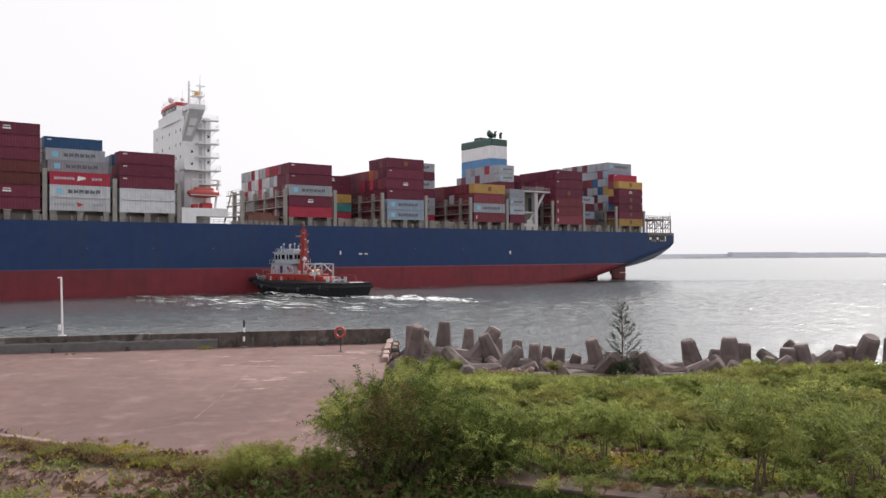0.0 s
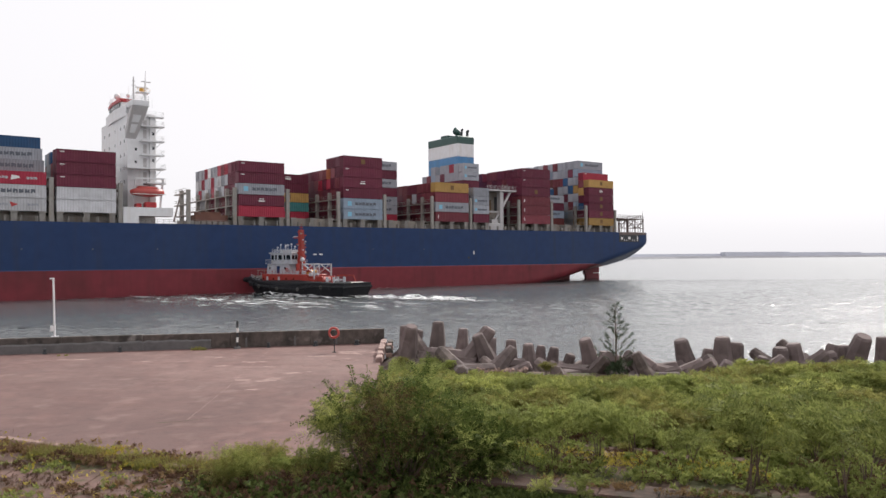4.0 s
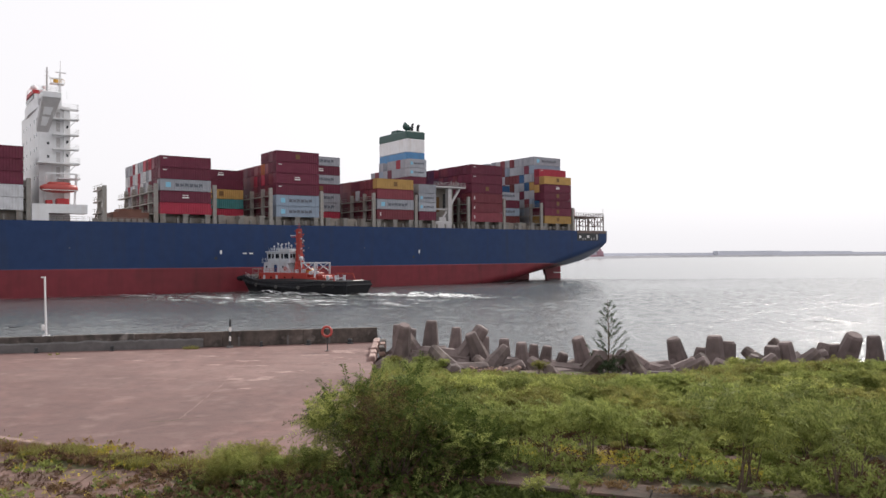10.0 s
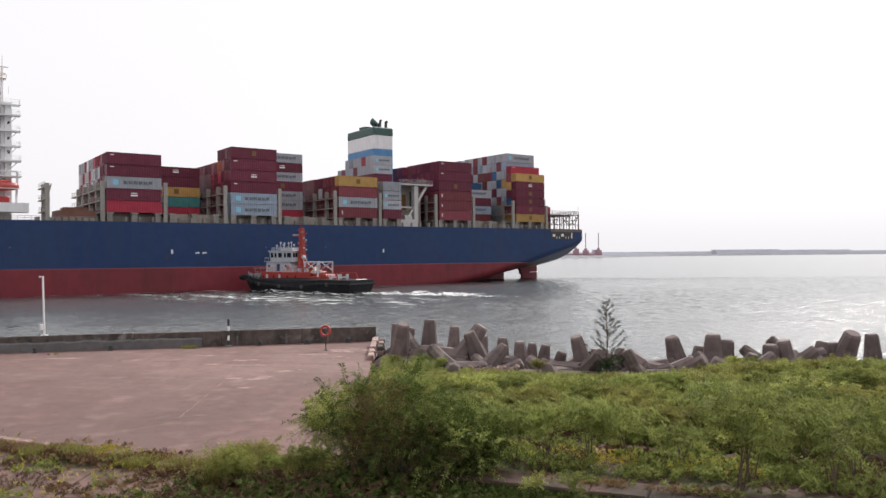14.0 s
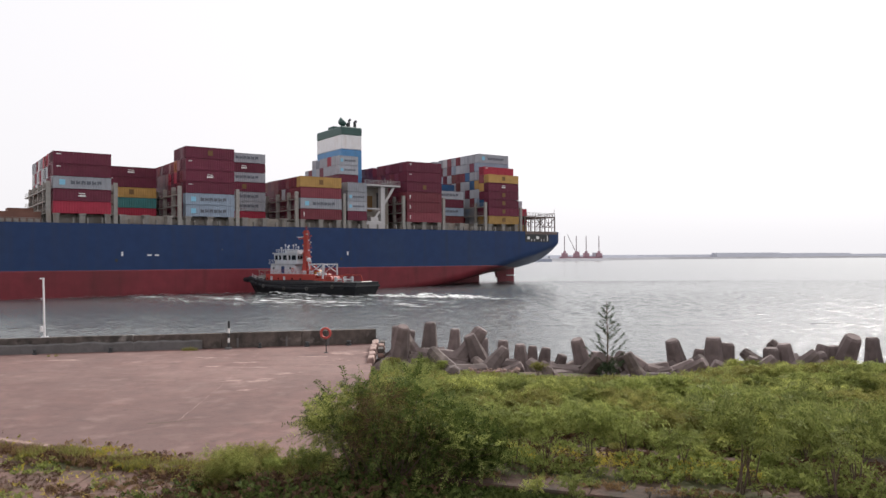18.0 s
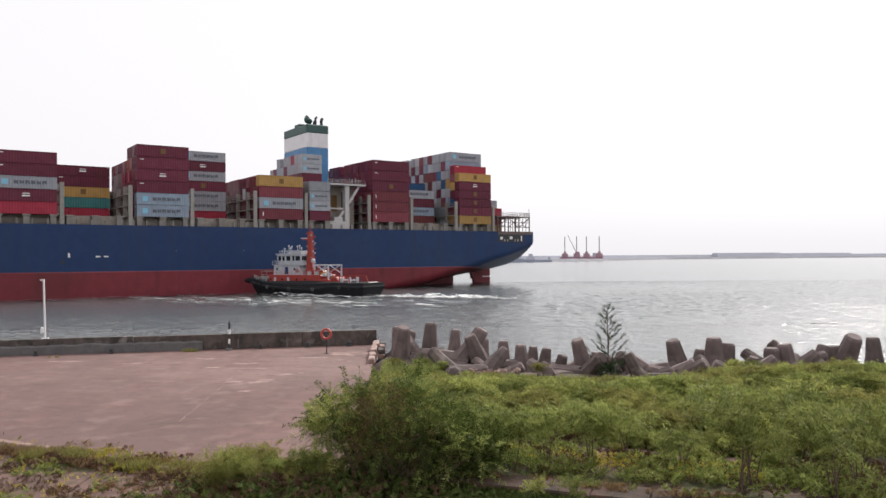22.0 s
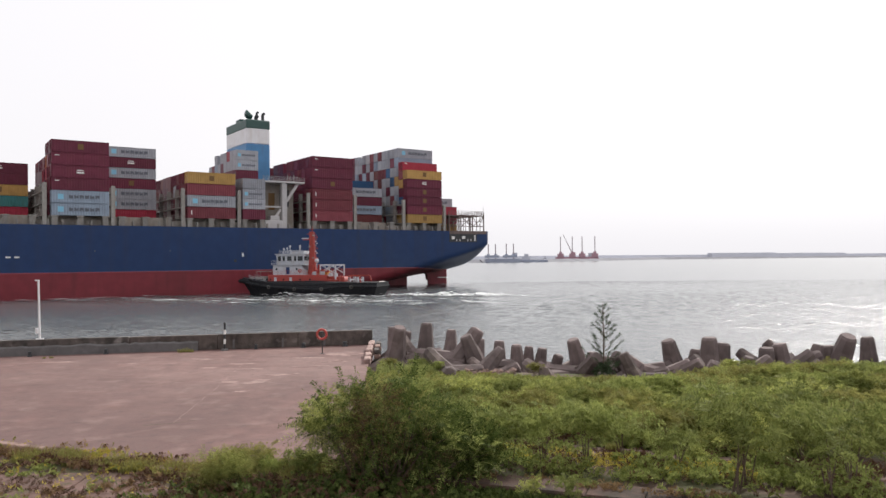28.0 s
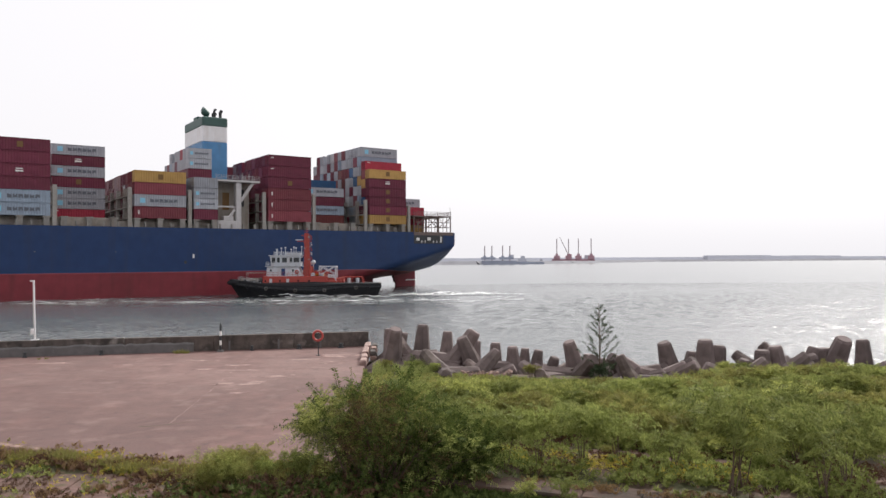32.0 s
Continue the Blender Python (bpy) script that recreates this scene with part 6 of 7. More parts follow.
for x, y in ((13.6, -1.2), (13.6, 1.2), (10.2, 2.2), (10.2, -2.2)):
    part("bow_bitt", Geo().rod((x, y, 2.3), (x, y, 4.3), 0.28, n=8).rod((x - 0.5, y, 3.9), (x + 0.5, y, 3.9), 0.14, n=6), M_SHIP_GREY, tug)
railing("house_rail", [(8.9, -2.9, 4.65), (-4.3, -2.9, 4.65), (-4.3, 2.9, 4.65), (8.9, 2.9, 4.65)], tug, M_TUG_ORANGE, 0.9, 1.0, 0.045, 2)
part("life_ring", Geo().loft([[(2.0 + (0.34 + 0.1 * math.cos(q)) * math.cos(a), 2.32 + 0.1 * math.sin(q), 5.6 + (0.34 + 0.1 * math.cos(q)) * math.sin(a)) for q in (0, 1.57, 3.14, 4.71)] for a in [j * 0.5236 for j in range(13)]], caps=False), M_ORANGE, tug)

# ---- foam, in rigid sheets that travel with the tug and the ship ----
FOAM = []


def foam(name, label, x0, x1, y0, y1, owner, mat, skew=0.0, z=0.26, chop=0.06):
    """A sheet of foam over a stretch of its owner's space, with churned lumps."""
    n, m, rows = max(24, int((x1 - x0) / 0.9)), max(6, int((y1 - y0) / 0.9)), []
    for i in range(n + 1):
        x = x0 + (x1 - x0) * i / n
        row = []
        for j in range(m + 1):
            y = y0 + (y1 - y0) * j / m + skew * (i / n)
            edge = min(1.0, 4 * (i / n) * (1 - i / n) + 0.2) * min(1.0, 4 * (j / m) * (1 - j / m))
            row.append((x, y, z + chop * edge * max(-0.2, noise.noise((x * 0.3, y * 0.45, 3.0)) + 0.6 * noise.noise((x * 0.9, y * 1.1, 7.0)))))
        rows.append(row)
    ob = thing(name, label, "foam", data=Geo().loft(rows, closed=False, caps=False).mesh(name, mat, True), kind="stuff")
    FOAM.append((ob, owner))


foam("stern_wash", "white churned wash behind the tug", -58, -14, -6.0, 7.5, TUG_POSES, M_FOAM, 0, z=0.36, chop=0.9)
foam("side_wash", "white foam along the tug's side", -26, 10, 4.4, 9.6, TUG_POSES, M_FOAM, chop=0.6)
foam("hull_wash", "churned white water along the tug's waterline", -16, 13, 4.7, 7.2, TUG_POSES, M_FOAM, z=0.45, chop=0.9)
foam("bow_wash", "white foam drifting ahead of the tug", 14, 62, 3.0, 10.0, TUG_POSES, M_FOAM_THIN, 9, chop=0.3)
foam("wash_streaks", "thin foam streaks spreading from the tug", -90, 60, 6, 50, TUG_POSES, M_FOAM_THIN, -6, chop=0.15)
foam("wash_patches", "broken foam patches drifting off the tug", -60, 40, 16, 44, TUG_POSES, M_FOAM_PATCH, -8, chop=0.1)
foam("bow_streaks", "thin foam streaks ahead of the tug", 8, 95, 5, 26, TUG_POSES, M_FOAM_THIN, 14)
foam("hull_foam", "broken foam along the ship's waterline", 40, 250, -0.6, 7.0, SHIP_POSES, M_FOAM_PATCH, chop=0.3)
foam("wake_foam", "low foam in the ship's wake", -45, 14, -32, -12, SHIP_POSES, M_FOAM_THIN)


# ---- plants ----
def foliage_mesh(name, sprays, mat, leaflets=5, size=0.07, width=0.3, stems=None):
    """Leaf sprays as rows of small leaflets. sprays: rows of base, direction and length."""
    r = np.random.RandomState(len(sprays) + leaflets)
    P = np.array([s[0] for s in sprays], float)
    D = np.array([s[1] for s in sprays], float)
    D /= np.linalg.norm(D, axis=1, keepdims=True)
    L = np.array([s[2] for s in sprays], float)[:, None]
    U = r.normal(size=D.shape)
    S = np.cross(D, U)
    S /= np.linalg.norm(S, axis=1, keepdims=True)
    out = []
    for k in range(leaflets):
        f = (k + 0.6) / leaflets
        for sgn in (-1, 1):
            c = P + D * L * f - np.array([0, 0, 0.25]) * (L * f * f)
            ln = size * (1.15 - 0.6 * abs(f - 0.5)) * r.uniform(0.7, 1.3, (len(P), 1))
            a = S * sgn + D * 0.35 + r.normal(scale=0.25, size=D.shape)
            w = D * ln * width
            out.append(np.stack([c + a * ln * 0.15 - w, c + a * ln * 0.15 + w, c + a * ln * 1.1], 1))
    V = np.concatenate(out).reshape(-1, 3)
    n = len(V) // 3
    me = bpy.data.meshes.new(name)
    me.from_pydata(V.tolist(), [], np.arange(3 * n).reshape(-1, 3).tolist())
    me.materials.append(mat)
    me.update()
    return me


def crown_sprays(rr, n, rx, ry, z0, z1, length=0.22, lumps=9, hollow=0.45):
    """Sprays that fill an uneven, lumpy crown."""
    cen = [(rr.uniform(-0.65, 0.65) * rx, rr.uniform(-0.65, 0.65) * ry, z0 + (z1 - z0) * rr.uniform(0.25, 0.85), rr.uniform(0.2, 0.5)) for _ in range(lumps)]
    out = []
    for _ in range(n):
        cx, cy, cz, q = cen[rr.randrange(lumps)]
        d = Vector((rr.gauss(0, 1), rr.gauss(0, 1), rr.gauss(0.25, 0.9))).normalized()
        s = rr.uniform(hollow, 1.0)
        p = (cx + d.x * q * rx * s, cy + d.y * q * ry * s, max(z0 * 0.5, cz + d.z * q * (z1 - z0) * 0.9 * s))
        out.append((p, (d.x + rr.gauss(0, 0.3), d.y + rr.gauss(0, 0.3), d.z + 0.35 + rr.gauss(0, 0.3)), length * rr.uniform(0.6, 1.3)))
    return out


def stems_geo(rr, n, rx, ry, h, r0=0.02):
    g = Geo()
    for _ in range(n):
        a = rr.uniform(0, 2 * math.pi)
        b = Vector((rr.uniform(-0.2, 0.2) * rx, rr.uniform(-0.2, 0.2) * ry, -0.05))
        m = Vector((math.cos(a) * rx * 0.3, math.sin(a) * ry * 0.3, h * 0.5)) + b * 0.5
        t = Vector((math.cos(a) * rx * 0.6, math.sin(a) * ry * 0.6, h * rr.uniform(0.75, 0.95)))
        g.rod(b, m, r0, r0 * 0.7, 5).rod(m, t, r0 * 0.7, r0 * 0.3, 5)
    return g


def blade_mesh(name, rr, n, radius, h, mat, lean=0.4):
    """A tuft of thin grass blades, each bent in the middle."""
    v, f = [], []
    for _ in range(n):
        a, q = rr.uniform(0, 6.283), radius * math.sqrt(rr.random())
        x, y = math.cos(a) * q, math.sin(a) * q
        b = rr.uniform(0, 6.283)
        l, hh = lean * rr.uniform(0.2, 1.0) * h, h * rr.uniform(0.5, 1.1)
        dx, dy, w = math.cos(b), math.sin(b), rr.uniform(0.006, 0.013)
        k = len(v)
        v += [(x - dy * w, y + dx * w, -0.03), (x + dy * w, y - dx * w, -0.03), (x + dx * l * 0.35 + dy * w * 0.8, y + dy * l * 0.35 - dx * w * 0.8, hh * 0.6), (x + dx * l * 0.35 - dy * w * 0.8, y + dy * l * 0.35 + dx * w * 0.8, hh * 0.6), (x + dx * l, y + dy * l, hh)]
        f += [(k, k + 1, k + 2, k + 3), (k + 3, k + 2, k + 4)]
    me = bpy.data.meshes.new(name)
    me.from_pydata(v, [], f)
    me.materials.append(mat)
    me.update()
    return me


rp = random.Random(21)
FIELD_Z = APRON - 0.14
FIELD_EDGE = [(-4, 41.5), (2, 39.7), (6, 37.6), (12.5, 36.5), (15, 38.4), (18, 39.6), (30, 40.5)]


def open_crown(rr, n, r, z0, z1, length):
    """Feathery sprays in a few loose tiers at the ends of thin stems."""
    heads = [(rr.uniform(-0.8, 0.8) * r, rr.uniform(-0.8, 0.8) * r, lerp(rr.random(), [(0, z0), (1, z1)]), rr.uniform(0.16, 0.36) * r) for _ in range(11)]
    out = []
    for _ in range(n):
        x, y, z, q = heads[rr.randrange(11)]
        a = rr.uniform(0, 6.283)
        d = (math.cos(a), math.sin(a), rr.uniform(-0.15, 0.9))
        s = q * rr.uniform(0.0, 1.3)
        out.append(((x + d[0] * s, y + d[1] * s, z + rr.gauss(0, 0.1)), d, length * rr.uniform(0.6, 1.4)))
    return out


SHRUBS, TALL, THIN = [], [], []
for i in range(8):
    h, rx = rp.uniform(1.0, 1.2), rp.uniform(0.7, 0.9)
    leaves = foliage_mesh("crown", open_crown(rp, 300, rx, 0.5 * h, h, 0.4), (M_LEAF, M_LEAF_MID, M_LEAF_OLIVE, M_LEAF, M_LEAF_MID)[i % 5], 8, 0.075, 0.28)
    THIN.append(stems_geo(rp, 4, rx * 0.55, rx * 0.55, h * 1.0, 0.016).mesh("stems", M_BARK))
    TALL.append(foliage_mesh("crown", open_crown(rp, 170, rx * 0.9, 0.68 * h, h * 1.08, 0.32), (M_LEAF_MID, M_LEAF_MID, M_LEAF_MID, M_LEAF)[i % 4], 8, 0.07, 0.26))
    SHRUBS.append((leaves, stems_geo(rp, 9, rx, rx, h * 0.9, 0.018).mesh("stems", M_BARK), h))


def shrub(x, y, s, turn, i, label="bright green leafy wild shrub", name="shrub", z=FIELD_Z, squash=1.0, bare=False):
    st = thing(name, label, "shrub", Matrix.Translation((x, y, z)) @ Matrix.Rotation(turn, 4, 'Z') @ Matrix.Diagonal((s, s, s * squash, 1)), group="wild shrubs on the bank")
    part("woody_base", THIN[i % 8] if bare else SHRUBS[i % 8][1], None, st)
    part("crown", (TALL[i % 8] if bare else SHRUBS[i % 8][0]), None, st)
    return st


def path_y(x):
    """How far off the path runs at x."""
    return 25.0 - 0.404 * (x - 1.0)


def canopy(x, y):
    """How high the scrub stands over the ground."""
    cap = 5.93 - 0.1595 * y + (0.45 if x > 0.36 * y else 0.0)
    h = 0.55 + 0.4 * noise.noise((x * 0.3, y * 0.3, 7)) + 0.3 * noise.noise((x * 0.9, y * 0.9, 2))
    return max(0.1, min(h + (0.3 if x > 10 else 0), cap))


# the field of shrubs, thicker to the right
for i in range(170):
    y = 23.4 + 11.6 * ((i * 0.618034) % 1.0)
    x = rp.uniform(-0.03, 1.0) * y * 0.62 - 0.6
    s = rp.uniform(0.7, 1.15) * (1.15 if x > 10 else 1.0)
    cap = 5.93 - 0.1595 * y + (0.45 if x > 0.36 * y else 0.0)
    if cap < 0.3 or y < path_y(x) + 1.2:
        continue
    shrub(x, y, min(s, cap / 1.15), rp.uniform(0, 6.28), i)
# a row with bare stems behind the path, and single shrubs before it
for x, y, s in ((2.3, 21.6, 1.2), (3.3, 22.0, 1.1), (4.5, 22.0, 1.25), (5.6, 22.3, 1.15), (1.2, 21.9, 1.2), (7.0, 21.4, 0.8), (10.6, 21.8, 1.2),
                (7.7, 19.3, 1.65), (8.2, 19.7, 1.3), (9.9, 18.9, 1.5), (10.8, 19.5, 1.5), (1.4, 20.9, 0.8), (3.4, 18.3, 0.5), (2.5, 18.7, 0.4)):
    shrub(x, y, s, rp.uniform(0, 6.28), (0, 1, 3, 5, 6)[int(x * 7) % 5], "feathery green shrub on thin bare stems", squash=1.08, bare=True)
for x, y, s in ((-4.0, 20.9, 0.45), (-3.2, 20.9, 0.6), (-4.5, 21.2, 0.6)):
    shrub(x, y, s, rp.uniform(0, 6.28), int(x * -7) % 8, "leafy shrub among dry stalks at the kerb", squash=1.1)

# low scrub that closes the field between the shrubs
low = []
for i in range(30000):
    y = 20.6 + 19.4 * rp.random() ** 1.15
    x = rp.uniform(-0.075, 0.62) * y if y > 25 else rp.uniform(0.0, 0.6) * y
    if y > lerp(x, FIELD_EDGE) - 0.1:
        continue
    if y < path_y(x) + 0.8:
        continue
    h = canopy(x, y)
    low.append(((x, y, FIELD_Z + h * rp.uniform(0.35, 1.0)), (rp.gauss(0, 1), rp.gauss(0, 1), rp.uniform(0.1, 1.3)), rp.uniform(0.16, 0.36) * (1 if h > 0.25 else 0.5)))
for name, label, mat, a, b in (("low_scrub", "bright green low scrub covering the bank", M_LEAF, 0, 2), ("low_scrub", "olive green low scrub covering the bank", M_LEAF_OLIVE, 1, 4), ("low_scrub", "darker green low scrub covering the bank", M_LEAF_MID, 3, 4)):
    thing(name, label, "scrub", data=foliage_mesh(name, low[a::b], mat, 5, 0.085, 0.3), kind="stuff")


def big_bush():
    st = thing("large_bush", "dense dark green feathery bush at the apron edge", "bush", pose(0, 20.6, APRON - 0.15))
    rr = random.Random(4)
    heads = ((-2.7, 1.55, 0.34), (-2.35, 1.8, 0.36), (-1.85, 2.25, 0.42), (-1.2, 2.3, 0.5), (-0.4, 2.2, 0.5), (0.4, 1.75, 0.5), (-2.0, 1.3, 0.5), (-1.4, 1.5, 0.7), (-0.4, 1.3, 0.8), (0.7, 1.1, 0.65), (-1.6, 0.6, 0.6), (-0.8, 0.6, 0.8), (0.3, 0.5, 0.8), (1.1, 0.6, 0.6), (-0.1, 1.0, 0.7), (1.5, 0.9, 0.5))
    stems = Geo()
    for x, z, q in heads:
        for _ in range(3):
            base = Vector((x * 0.35 - 0.6 + rr.uniform(-0.4, 0.4), rr.uniform(-0.4, 0.4), -0.05))
            end = Vector((x + rr.uniform(-q, q), rr.uniform(-0.8, 0.8), z + q * 0.5))
            mid = (base + end) * 0.5 + Vector((0, 0, 0.25))
            stems.rod(base, mid, 0.035, 0.022, 5).rod(mid, end, 0.022, 0.006, 5)
    part("woody_base", stems, M_BARK, st)

    def leaves(name, n, mat, pick, out, length, count, size, label="", near=0.0):
        sp = []
        for _ in range(n):
            x, z, q = pick[rr.randrange(len(pick))]
            d = Vector((rr.gauss(0, 1), rr.gauss(0, 1), rr.gauss(0.1, 0.8))).normalized()
            s = q * rr.uniform(*out)
            sp.append(((x + d.x * s, d.y * s * 1.6 + lerp(z, [(0.4, 0.7), (1.2, 0.0), (2.0, -0.55)]) - near, max(0.05, z + d.z * s)), (d.x + rr.gauss(0, 0.35), d.y + rr.gauss(0, 0.35), d.z + rr.gauss(0.25, 0.3)), length * rr.uniform(0.6, 1.3)))
        part(name, foliage_mesh(name, sp, mat, count, size, 0.27), None, st, label)

    leaves("crown", 1000, M_LEAF_DARK, heads, (0.3, 1.0), 0.42, 9, 0.065)
    # lower crown and skirt: many dark leaves, their colour deepens the shade there
    leaves("lower_crown", 1500, M_LEAF_DARK, heads[8:], (0.2, 1.0), 0.4, 8, 0.07)
    leaves("long_sprays", 330, M_LEAF_DARK, heads[:9] + heads[13:], (0.8, 1.35), 0.8, 13, 0.075, "long feathery sprays")
    leaves("young_foliage", 170, M_LEAF, heads[:2], (0.6, 1.5), 0.6, 10, 0.075, "bright green young foliage")
    leaves("outer_leaves", 130, M_LEAF_MID, heads[3:7], (0.8, 1.3), 0.6, 10, 0.07, "lighter green young leaves")
    leaves("twig_tangle", 350, M_LEAF_OLIVE, heads[2:5] + heads[7:8], (0.4, 1.05), 0.4, 7, 0.05, "brownish olive dry twigs", 0.25)
    leaves("dead_twig_tangle", 480, M_LEAF_DEAD, heads[3:4] + heads[7:8] * 2 + heads[14:15], (0.3, 0.9), 0.45, 7, 0.045, "brown dead twigs", 0.65)
    leaves("front_fronds", 110, M_LEAF_MID, heads[9:10] + heads[13:16], (0.5, 1.1), 0.7, 12, 0.075, "mid-green feathery fronds", 0.6)
    leaves("skirt_leaves", 900, M_LEAF_DARK, heads[10:14], (0.2, 1.1), 0.4, 7, 0.07)


big_bush()


def casuarina():
    """The young pine-like tree on the shore: a thin trunk, whorls of rising branches, needle sprays."""
    st = thing("young_casuarina_tree", "young grey-green feathery casuarina tree on the shore", "tree", pose(8.75, 38.4, APRON - 0.3, 2, 0, 0))
    rr = random.Random(9)
    part("trunk", Geo().rod((0, 0, 0), (0.05, 0, 1.7), 0.05, 0.035, 7).rod((0.05, 0, 1.7), (-0.02, 0, 3.88), 0.035, 0.008, 6), M_BARK, st)
    sprays = []
    for i in range(40):
        f = (i / 39) ** 0.9
        z = 0.35 + 3.3 * f
        a = i * 2.4
        reach = 1.35 * (1.02 - f) ** 0.75 * rr.uniform(0.55, 1.1)
        p = Vector((0.02, 0, z))
        d = Vector((math.cos(a), math.sin(a), rr.uniform(0.45, 0.8))).normalized()
        q = p + d * reach * 0.6
        e = q + Vector((d.x, d.y, d.z + 0.45)).normalized() * reach * 0.5
        part("limb", Geo().rod(p, q, 0.012, 0.008, 4).rod(q, e, 0.008, 0.003, 4), M_BARK, st)
        for _ in range(int(4 + 12 * reach)):
            s = rr.uniform(0.3, 2.0)
            b = p + (q - p) * s if s < 1 else q + (e - q) * (s - 1)
            sprays.append((tuple(b), (d.x + rr.gauss(0, 0.22), d.y + rr.gauss(0, 0.22), d.z + rr.gauss(0.35, 0.25)), rr.uniform(0.16, 0.36)))
    part("needles", foliage_mesh("needles", sprays, M_LEAF_GREY, 8, 0.05, 0.17), None, st)
    part("foot_leaves", foliage_mesh("foot_leaves", crown_sprays(rr, 260, 0.6, 0.6, 0.05, 0.9, 0.2, 7), M_LEAF_GREY, 4, 0.07), None, st)


casuarina()
for x, y, s in ((5.4, 38.6, 0.5), (-1.9, 41.0, 0.5), (-0.4, 40.9, 0.5), (0.6, 40.4, 0.45), (15.2, 38.8, 0.55), (16.2, 39.0, 0.5)):
    shrub(x, y, s, rp.uniform(0, 6), int(x * 3) % 7, "small green shrub among the tetrapods")

# grass: soft tall grass at the right, tufts along the kerb, low weeds
GRASS = [blade_mesh("grass_tuft", rp, 190, 0.55, 0.75, M_GRASS) for _ in range(3)]
DRY = [blade_mesh("dry_tuft", rp, 110, 0.4, 0.42, M_LEAF_DRY, 0.8) for _ in range(3)]
OLIVE = [blade_mesh("olive_tuft", rp, 130, 0.4, 0.45, M_LEAF_OLIVE, 0.6) for _ in range(3)]


def joined(name, label, meshes, places, category):
    """Many tufts as one object of uncountable stuff."""
    by = {}
    for i, (x, y, z, s, t) in enumerate(places):
        by.setdefault(i % len(meshes), []).append((x, y, z, s, t))
    V, F, k = [], [], 0
    for i, rows in by.items():
        me = meshes[i]
        co = np.empty(len(me.vertices) * 3)
        me.vertices.foreach_get("co", co)
        co = co.reshape(-1, 3)
        faces = [tuple(p.vertices) for p in me.polygons]
        for x, y, z, s, t in rows:
            c, sn = math.cos(t), math.sin(t)
            q = co @ np.array([[c, sn, 0], [-sn, c, 0], [0, 0, 1]]) * s + (x, y, z)
            V += q.tolist()
            F += [tuple(j + k for j in f) for f in faces]
            k += len(co)
    me = bpy.data.meshes.new(name)
    me.from_pydata(V, [], F)
    me.materials.append(meshes[0].materials[0])
    return thing(name, label, category, data=me, kind="stuff")


spots = []
for i in range(420):
    y = rp.uniform(27, 38.2)
    x = rp.uniform(0.33, 0.62) * y if i % 4 else rp.uniform(0.0, 0.6) * y
    cap = max(0.12, 5.93 - 0.1595 * y + (0.65 if x > 0.38 * y else 0.05))
    spots.append((x, y, FIELD_Z, min(rp.uniform(0.6, 1.3), cap / 0.8), rp.uniform(0, 6.28)))
for i in range(420):
    y = rp.uniform(29.5, 38.6)
    x = rp.uniform(-0.05, 0.62) * y
    cap = max(0.12, 5.93 - 0.1595 * y + (0.45 if x > 0.36 * y else 0.1))
    if y < lerp(x, FIELD_EDGE) - 0.2:
        spots.append((x, y, FIELD_Z, min(rp.uniform(0.5, 1.0), cap / 0.75), rp.uniform(0, 6.28)))
for i in range(16):
    spots.append((rp.uniform(-2.6, 1.2), rp.uniform(39.8, 41.6), FIELD_Z, rp.uniform(0.5, 1.0), rp.uniform(0, 6.28)))
for i in range(170):
    x = rp.uniform(-2.5, 22)
    spots.append((x, lerp(x, FIELD_EDGE) - abs(rp.gauss(0, 1.2)), FIELD_Z, rp.uniform(0.15, 0.35), rp.uniform(0, 6.28)))
joined("tall_grass", "soft bright green tall grass on the bank", GRASS, spots, "grass")
dry, green = [], []
for i in range(140):
    a = rp.uniform(-12.0, -4.2) if i % 5 else rp.uniform(-22, -12)
    y = lerp_line(a) - (0.2 if a > -11.4 else 0.75) - abs(rp.gauss(0, 0.28)) + (0.3 if a > -9 else 0)
    (dry if i % 5 < 2 else green).append((a, y, APRON - 0.12, rp.uniform(0.4, 0.95), rp.uniform(0, 6.28)))
for i in range(22):
    dry.append((rp.uniform(-6.4, -2.2), rp.uniform(18.2, 20.0), APRON - 0.1, rp.uniform(0.3, 0.8), rp.uniform(0, 6.28)))
for i in range(40):
    (green if i % 3 else dry).append((rp.uniform(-4.6, -2.4), rp.uniform(20.0, 21.4), APRON - 0.1, rp.uniform(0.6, 1.2), rp.uniform(0, 6.28)))
for i in range(40):
    dry.append((rp.uniform(-12, -6), rp.uniform(18.6, 20.6), APRON - 0.1, rp.uniform(0.2, 0.45), rp.uniform(0, 6.28)))
for x, y, q in ((-15.3, 49.2, 0.55), (-15.0, 49.3, 0.6), (-14.7, 49.25, 0.5), (-22.2, 46.9, 0.3), (-22.6, 46.8, 0.25)):
    green.append((x, y, APRON, q, x))
joined("dry_grass", "dry yellow-brown grass along the kerb", DRY, dry, "grass")
joined("olive_grass", "olive green grass tufts along the kerb", OLIVE, green, "grass")
clump = thing("grass_clump", "round clump of soft fine green grass", "grass", pose(-5.15, 19.9, APRON - 0.1))
part("fine_leaves", foliage_mesh("fine_leaves", crown_sprays(rp, 900, 0.75, 0.6, 0.05, 0.85, 0.3, 12, 0.2), M_LEAF_OLIVE, 7, 0.05, 0.16), None, clump)
part("young_leaves", foliage_mesh("young_leaves", crown_sprays(rp, 600, 0.8, 0.6, 0.3, 0.95, 0.32, 12, 0.4), M_LEAF, 7, 0.05, 0.16), None, clump)
part("dead_tuft", blade_mesh("dead_tuft", rp, 500, 0.8, 0.5, M_LEAF_DRY, 0.9), None, clump)


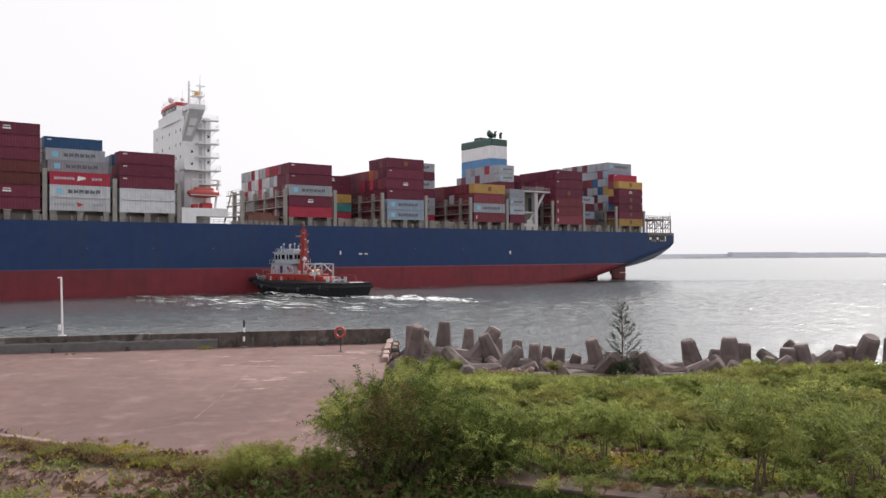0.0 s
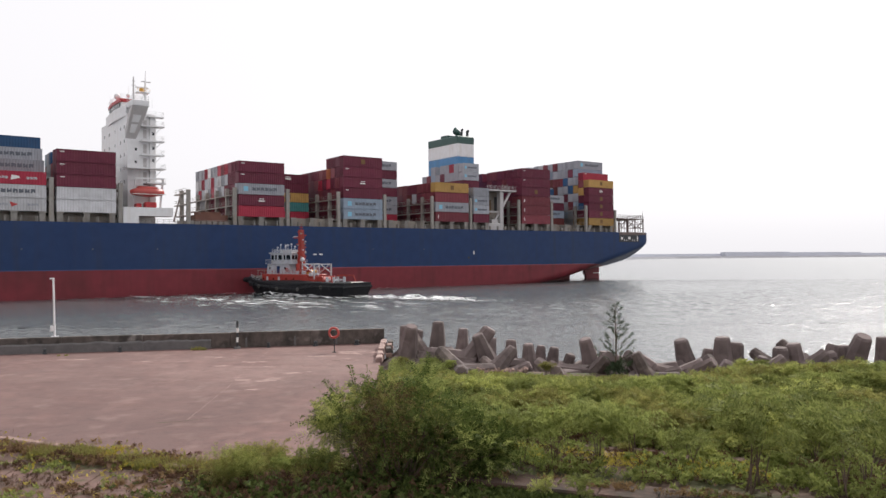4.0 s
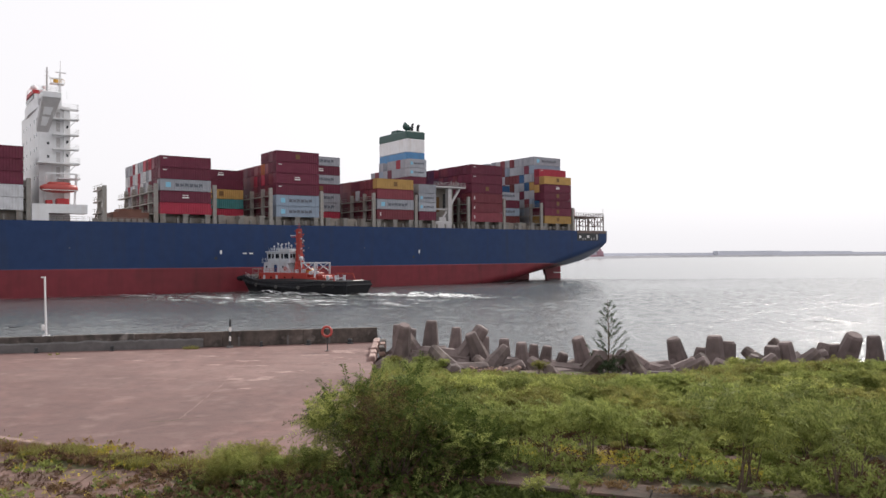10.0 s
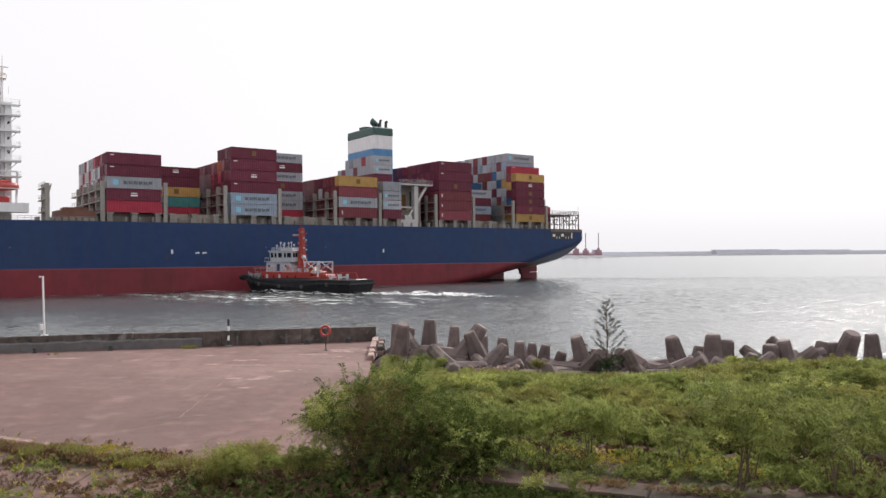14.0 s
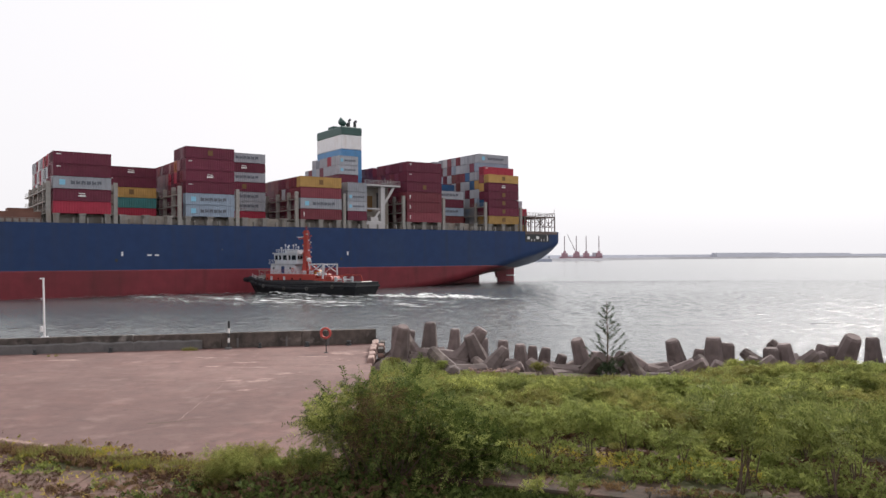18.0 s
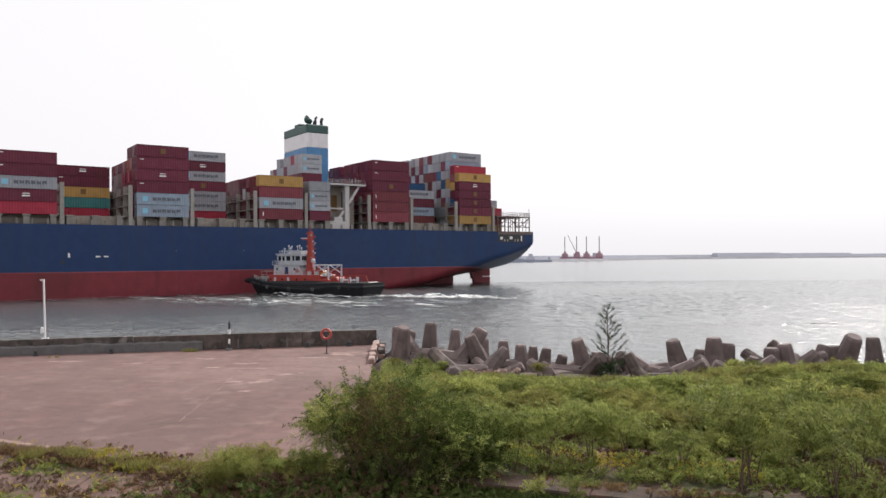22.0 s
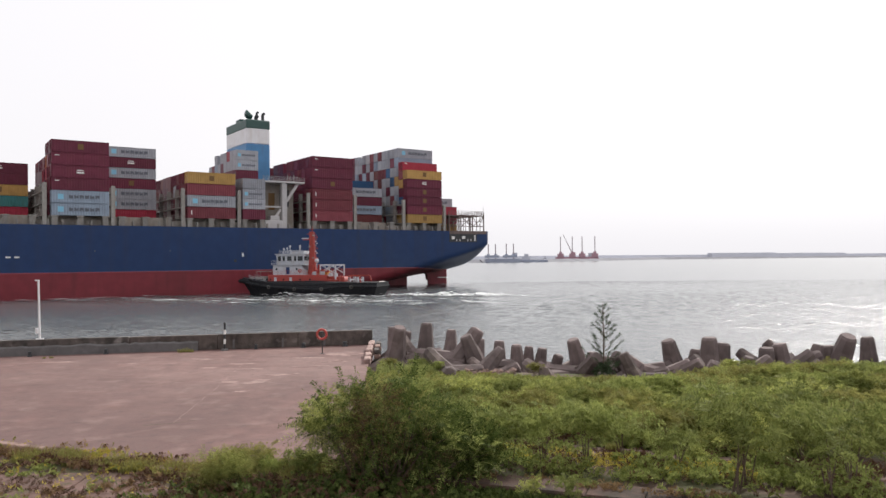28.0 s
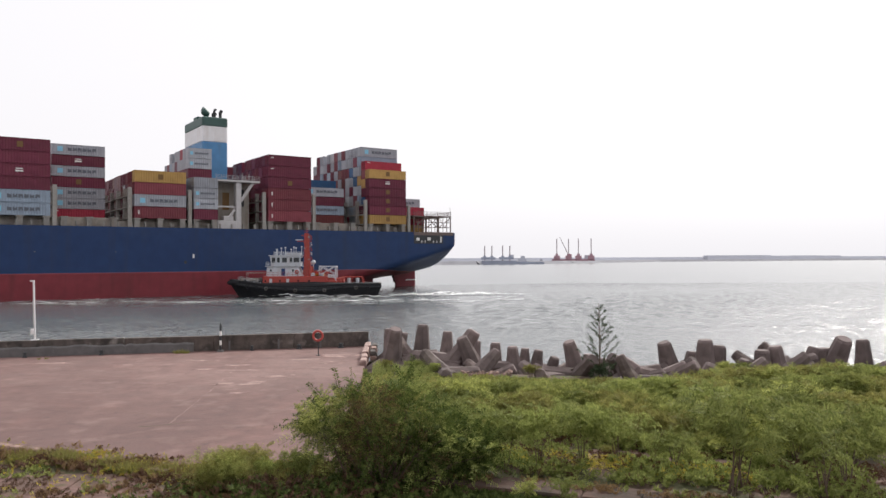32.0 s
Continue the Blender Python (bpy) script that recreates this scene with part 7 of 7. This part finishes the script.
def creepers(name, label, mat, n, place, leaf, count, cut, seed, category="weeds"):
    """Small leaves strewn in uneven patches."""
    out = []
    for i in range(n):
        x, y, z = place()
        if noise.noise((x * 0.7, y * 0.7, seed)) + 0.5 * noise.noise((x * 2.3, y * 2.3, seed)) < cut:
            continue
        out.append(((x, y, z), (rp.gauss(0, 1), rp.gauss(0, 1), 0.6), rp.uniform(0.06, 0.17)))
    thing(name, label, category, data=foliage_mesh(name, out, mat, count, leaf, 0.4), kind="stuff")


def front_left():
    return (rp.uniform(-13, -1.5), rp.uniform(17.8, 23.2), APRON - 0.06)


def kerb_side():
    a = rp.uniform(-11.4, -3.0) if rp.random() < 0.9 else rp.uniform(-15, -11)
    return (a, lerp_line(a) + rp.gauss(-0.05, 0.5) - (0.8 if a < -11 else 0.0), APRON + 0.03)


def path_side():
    x = rp.uniform(0.6, 11.5)
    return (x, path_y(x) + (rp.uniform(0.75, 1.7) if rp.random() < 0.3 else -rp.uniform(0.7, 3.2)), FIELD_Z + rp.uniform(0.05, 0.28))


def flower_band():
    x = rp.uniform(1.5, 8.5)
    return (x, path_y(x) - rp.uniform(0.7, 2.4), FIELD_Z + rp.uniform(0.08, 0.3))


def on_path():
    x = rp.uniform(0.8, 13.0)
    return (x, path_y(x) + rp.gauss(0, 0.45), APRON - 0.02 + rp.uniform(0.0, 0.1))


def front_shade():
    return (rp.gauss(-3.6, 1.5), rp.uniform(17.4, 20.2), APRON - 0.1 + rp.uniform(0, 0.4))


creepers("ground_weeds", "low green weeds creeping over the paving", M_LEAF_MID, 3000, front_left, 0.07, 4, 0.22, 1)
creepers("kerb_weeds", "low green weeds along the kerb", M_LEAF_OLIVE, 1200, kerb_side, 0.065, 4, 0.16, 4)
creepers("kerb_straw", "straw-brown dried stalks along the kerb", M_LEAF_DRY, 1100, kerb_side, 0.07, 4, 0.1, 8, "dry weeds")
creepers("kerb_litter", "brown dry leaves and stalks along the kerb", M_LITTER, 4200, kerb_side, 0.055, 4, 0.05, 9, "leaf litter")
creepers("dead_leaf_litter", "brown dry leaves scattered over the dirty paving", M_LITTER, 4200, front_left, 0.045, 3, 0.0, 12, "leaf litter")
creepers("yellow_leaf_litter", "scattered yellow leaves on the ground", M_LEAF_YELLOW, 1500, kerb_side, 0.055, 2, 0.0, 15, "leaf litter")
creepers("yellow_leaf_litter", "scattered yellow leaves on the paving", M_LEAF_YELLOW, 700, front_left, 0.055, 2, 0.0, 17, "leaf litter")
creepers("path_weeds", "green creeping weeds beside the path", M_LEAF_MID, 6000, path_side, 0.075, 4, -0.15, 21)
creepers("path_flowers", "yellow and orange flowers and leaves among the weeds", M_LEAF_YELLOW, 2600, flower_band, 0.036, 2, -0.1, 22, "flowers")
creepers("path_cover", "weeds and leaves spilling over the path", M_LEAF_MID, 3000, on_path, 0.07, 4, 0.05, 28)
creepers("path_soil_litter", "brown leaf litter lying on the path", M_LITTER, 2200, on_path, 0.06, 3, -0.1, 29, "leaf litter")
creepers("path_litter", "brown dry leaves among the weeds", M_LITTER, 2500, path_side, 0.06, 3, 0.0, 26, "leaf litter")


def ledge_foot():
    x = rp.uniform(-2.6, 7.5)
    return (x, 21.35 - 0.394 * (x - 0.3) - rp.uniform(1.2, 2.8), APRON - 0.14 + rp.uniform(0, 0.1))


def ledge_top():
    x = rp.uniform(0.3, 7.4)
    return (x, 21.35 - 0.394 * (x - 0.3) - rp.uniform(0.0, 0.7), APRON + 0.07)


# dark leaf colour paints the shade below the ledge and beside the bush
creepers("ledge_undergrowth", "undergrowth coloured dark for the shade below the ledge", M_LEAF_DARK, 4200, ledge_foot, 0.075, 4, -0.6, 31)
creepers("shaded_undergrowth", "undergrowth coloured dark for the shade beside the bush", M_LEAF_DARK, 2600, front_shade, 0.07, 4, -0.3, 37)
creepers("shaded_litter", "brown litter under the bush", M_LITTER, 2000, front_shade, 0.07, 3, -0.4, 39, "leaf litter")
creepers("ledge_litter", "brown dry leaves lying on the ledge", M_LEAF_DRY, 700, ledge_top, 0.06, 2, -0.1, 33, "leaf litter")
creepers("ledge_weeds", "green weeds growing over the ledge", M_LEAF_MID, 220, ledge_top, 0.07, 4, 0.15, 35)
for i in range(5):
    x = 0.8 + i * 2.25 + rp.uniform(-0.3, 0.3)
    shrub(x, path_y(x) - rp.uniform(0.0, 0.5), rp.uniform(0.25, 0.38), rp.uniform(0, 6), i, "small leafy weed shrub over the path edge")


def motions():
    """All that moves: the ship with its load, and the tug with its foam."""
    walk(ship, SHIP_POSES)
    for ob, place in ON_SHIP:
        walk(ob, [(t, m @ place) for t, m in SHIP_POSES])
    walk(tug, TUG_POSES)
    for ob, owner in FOAM:
        walk(ob, owner)


motions()
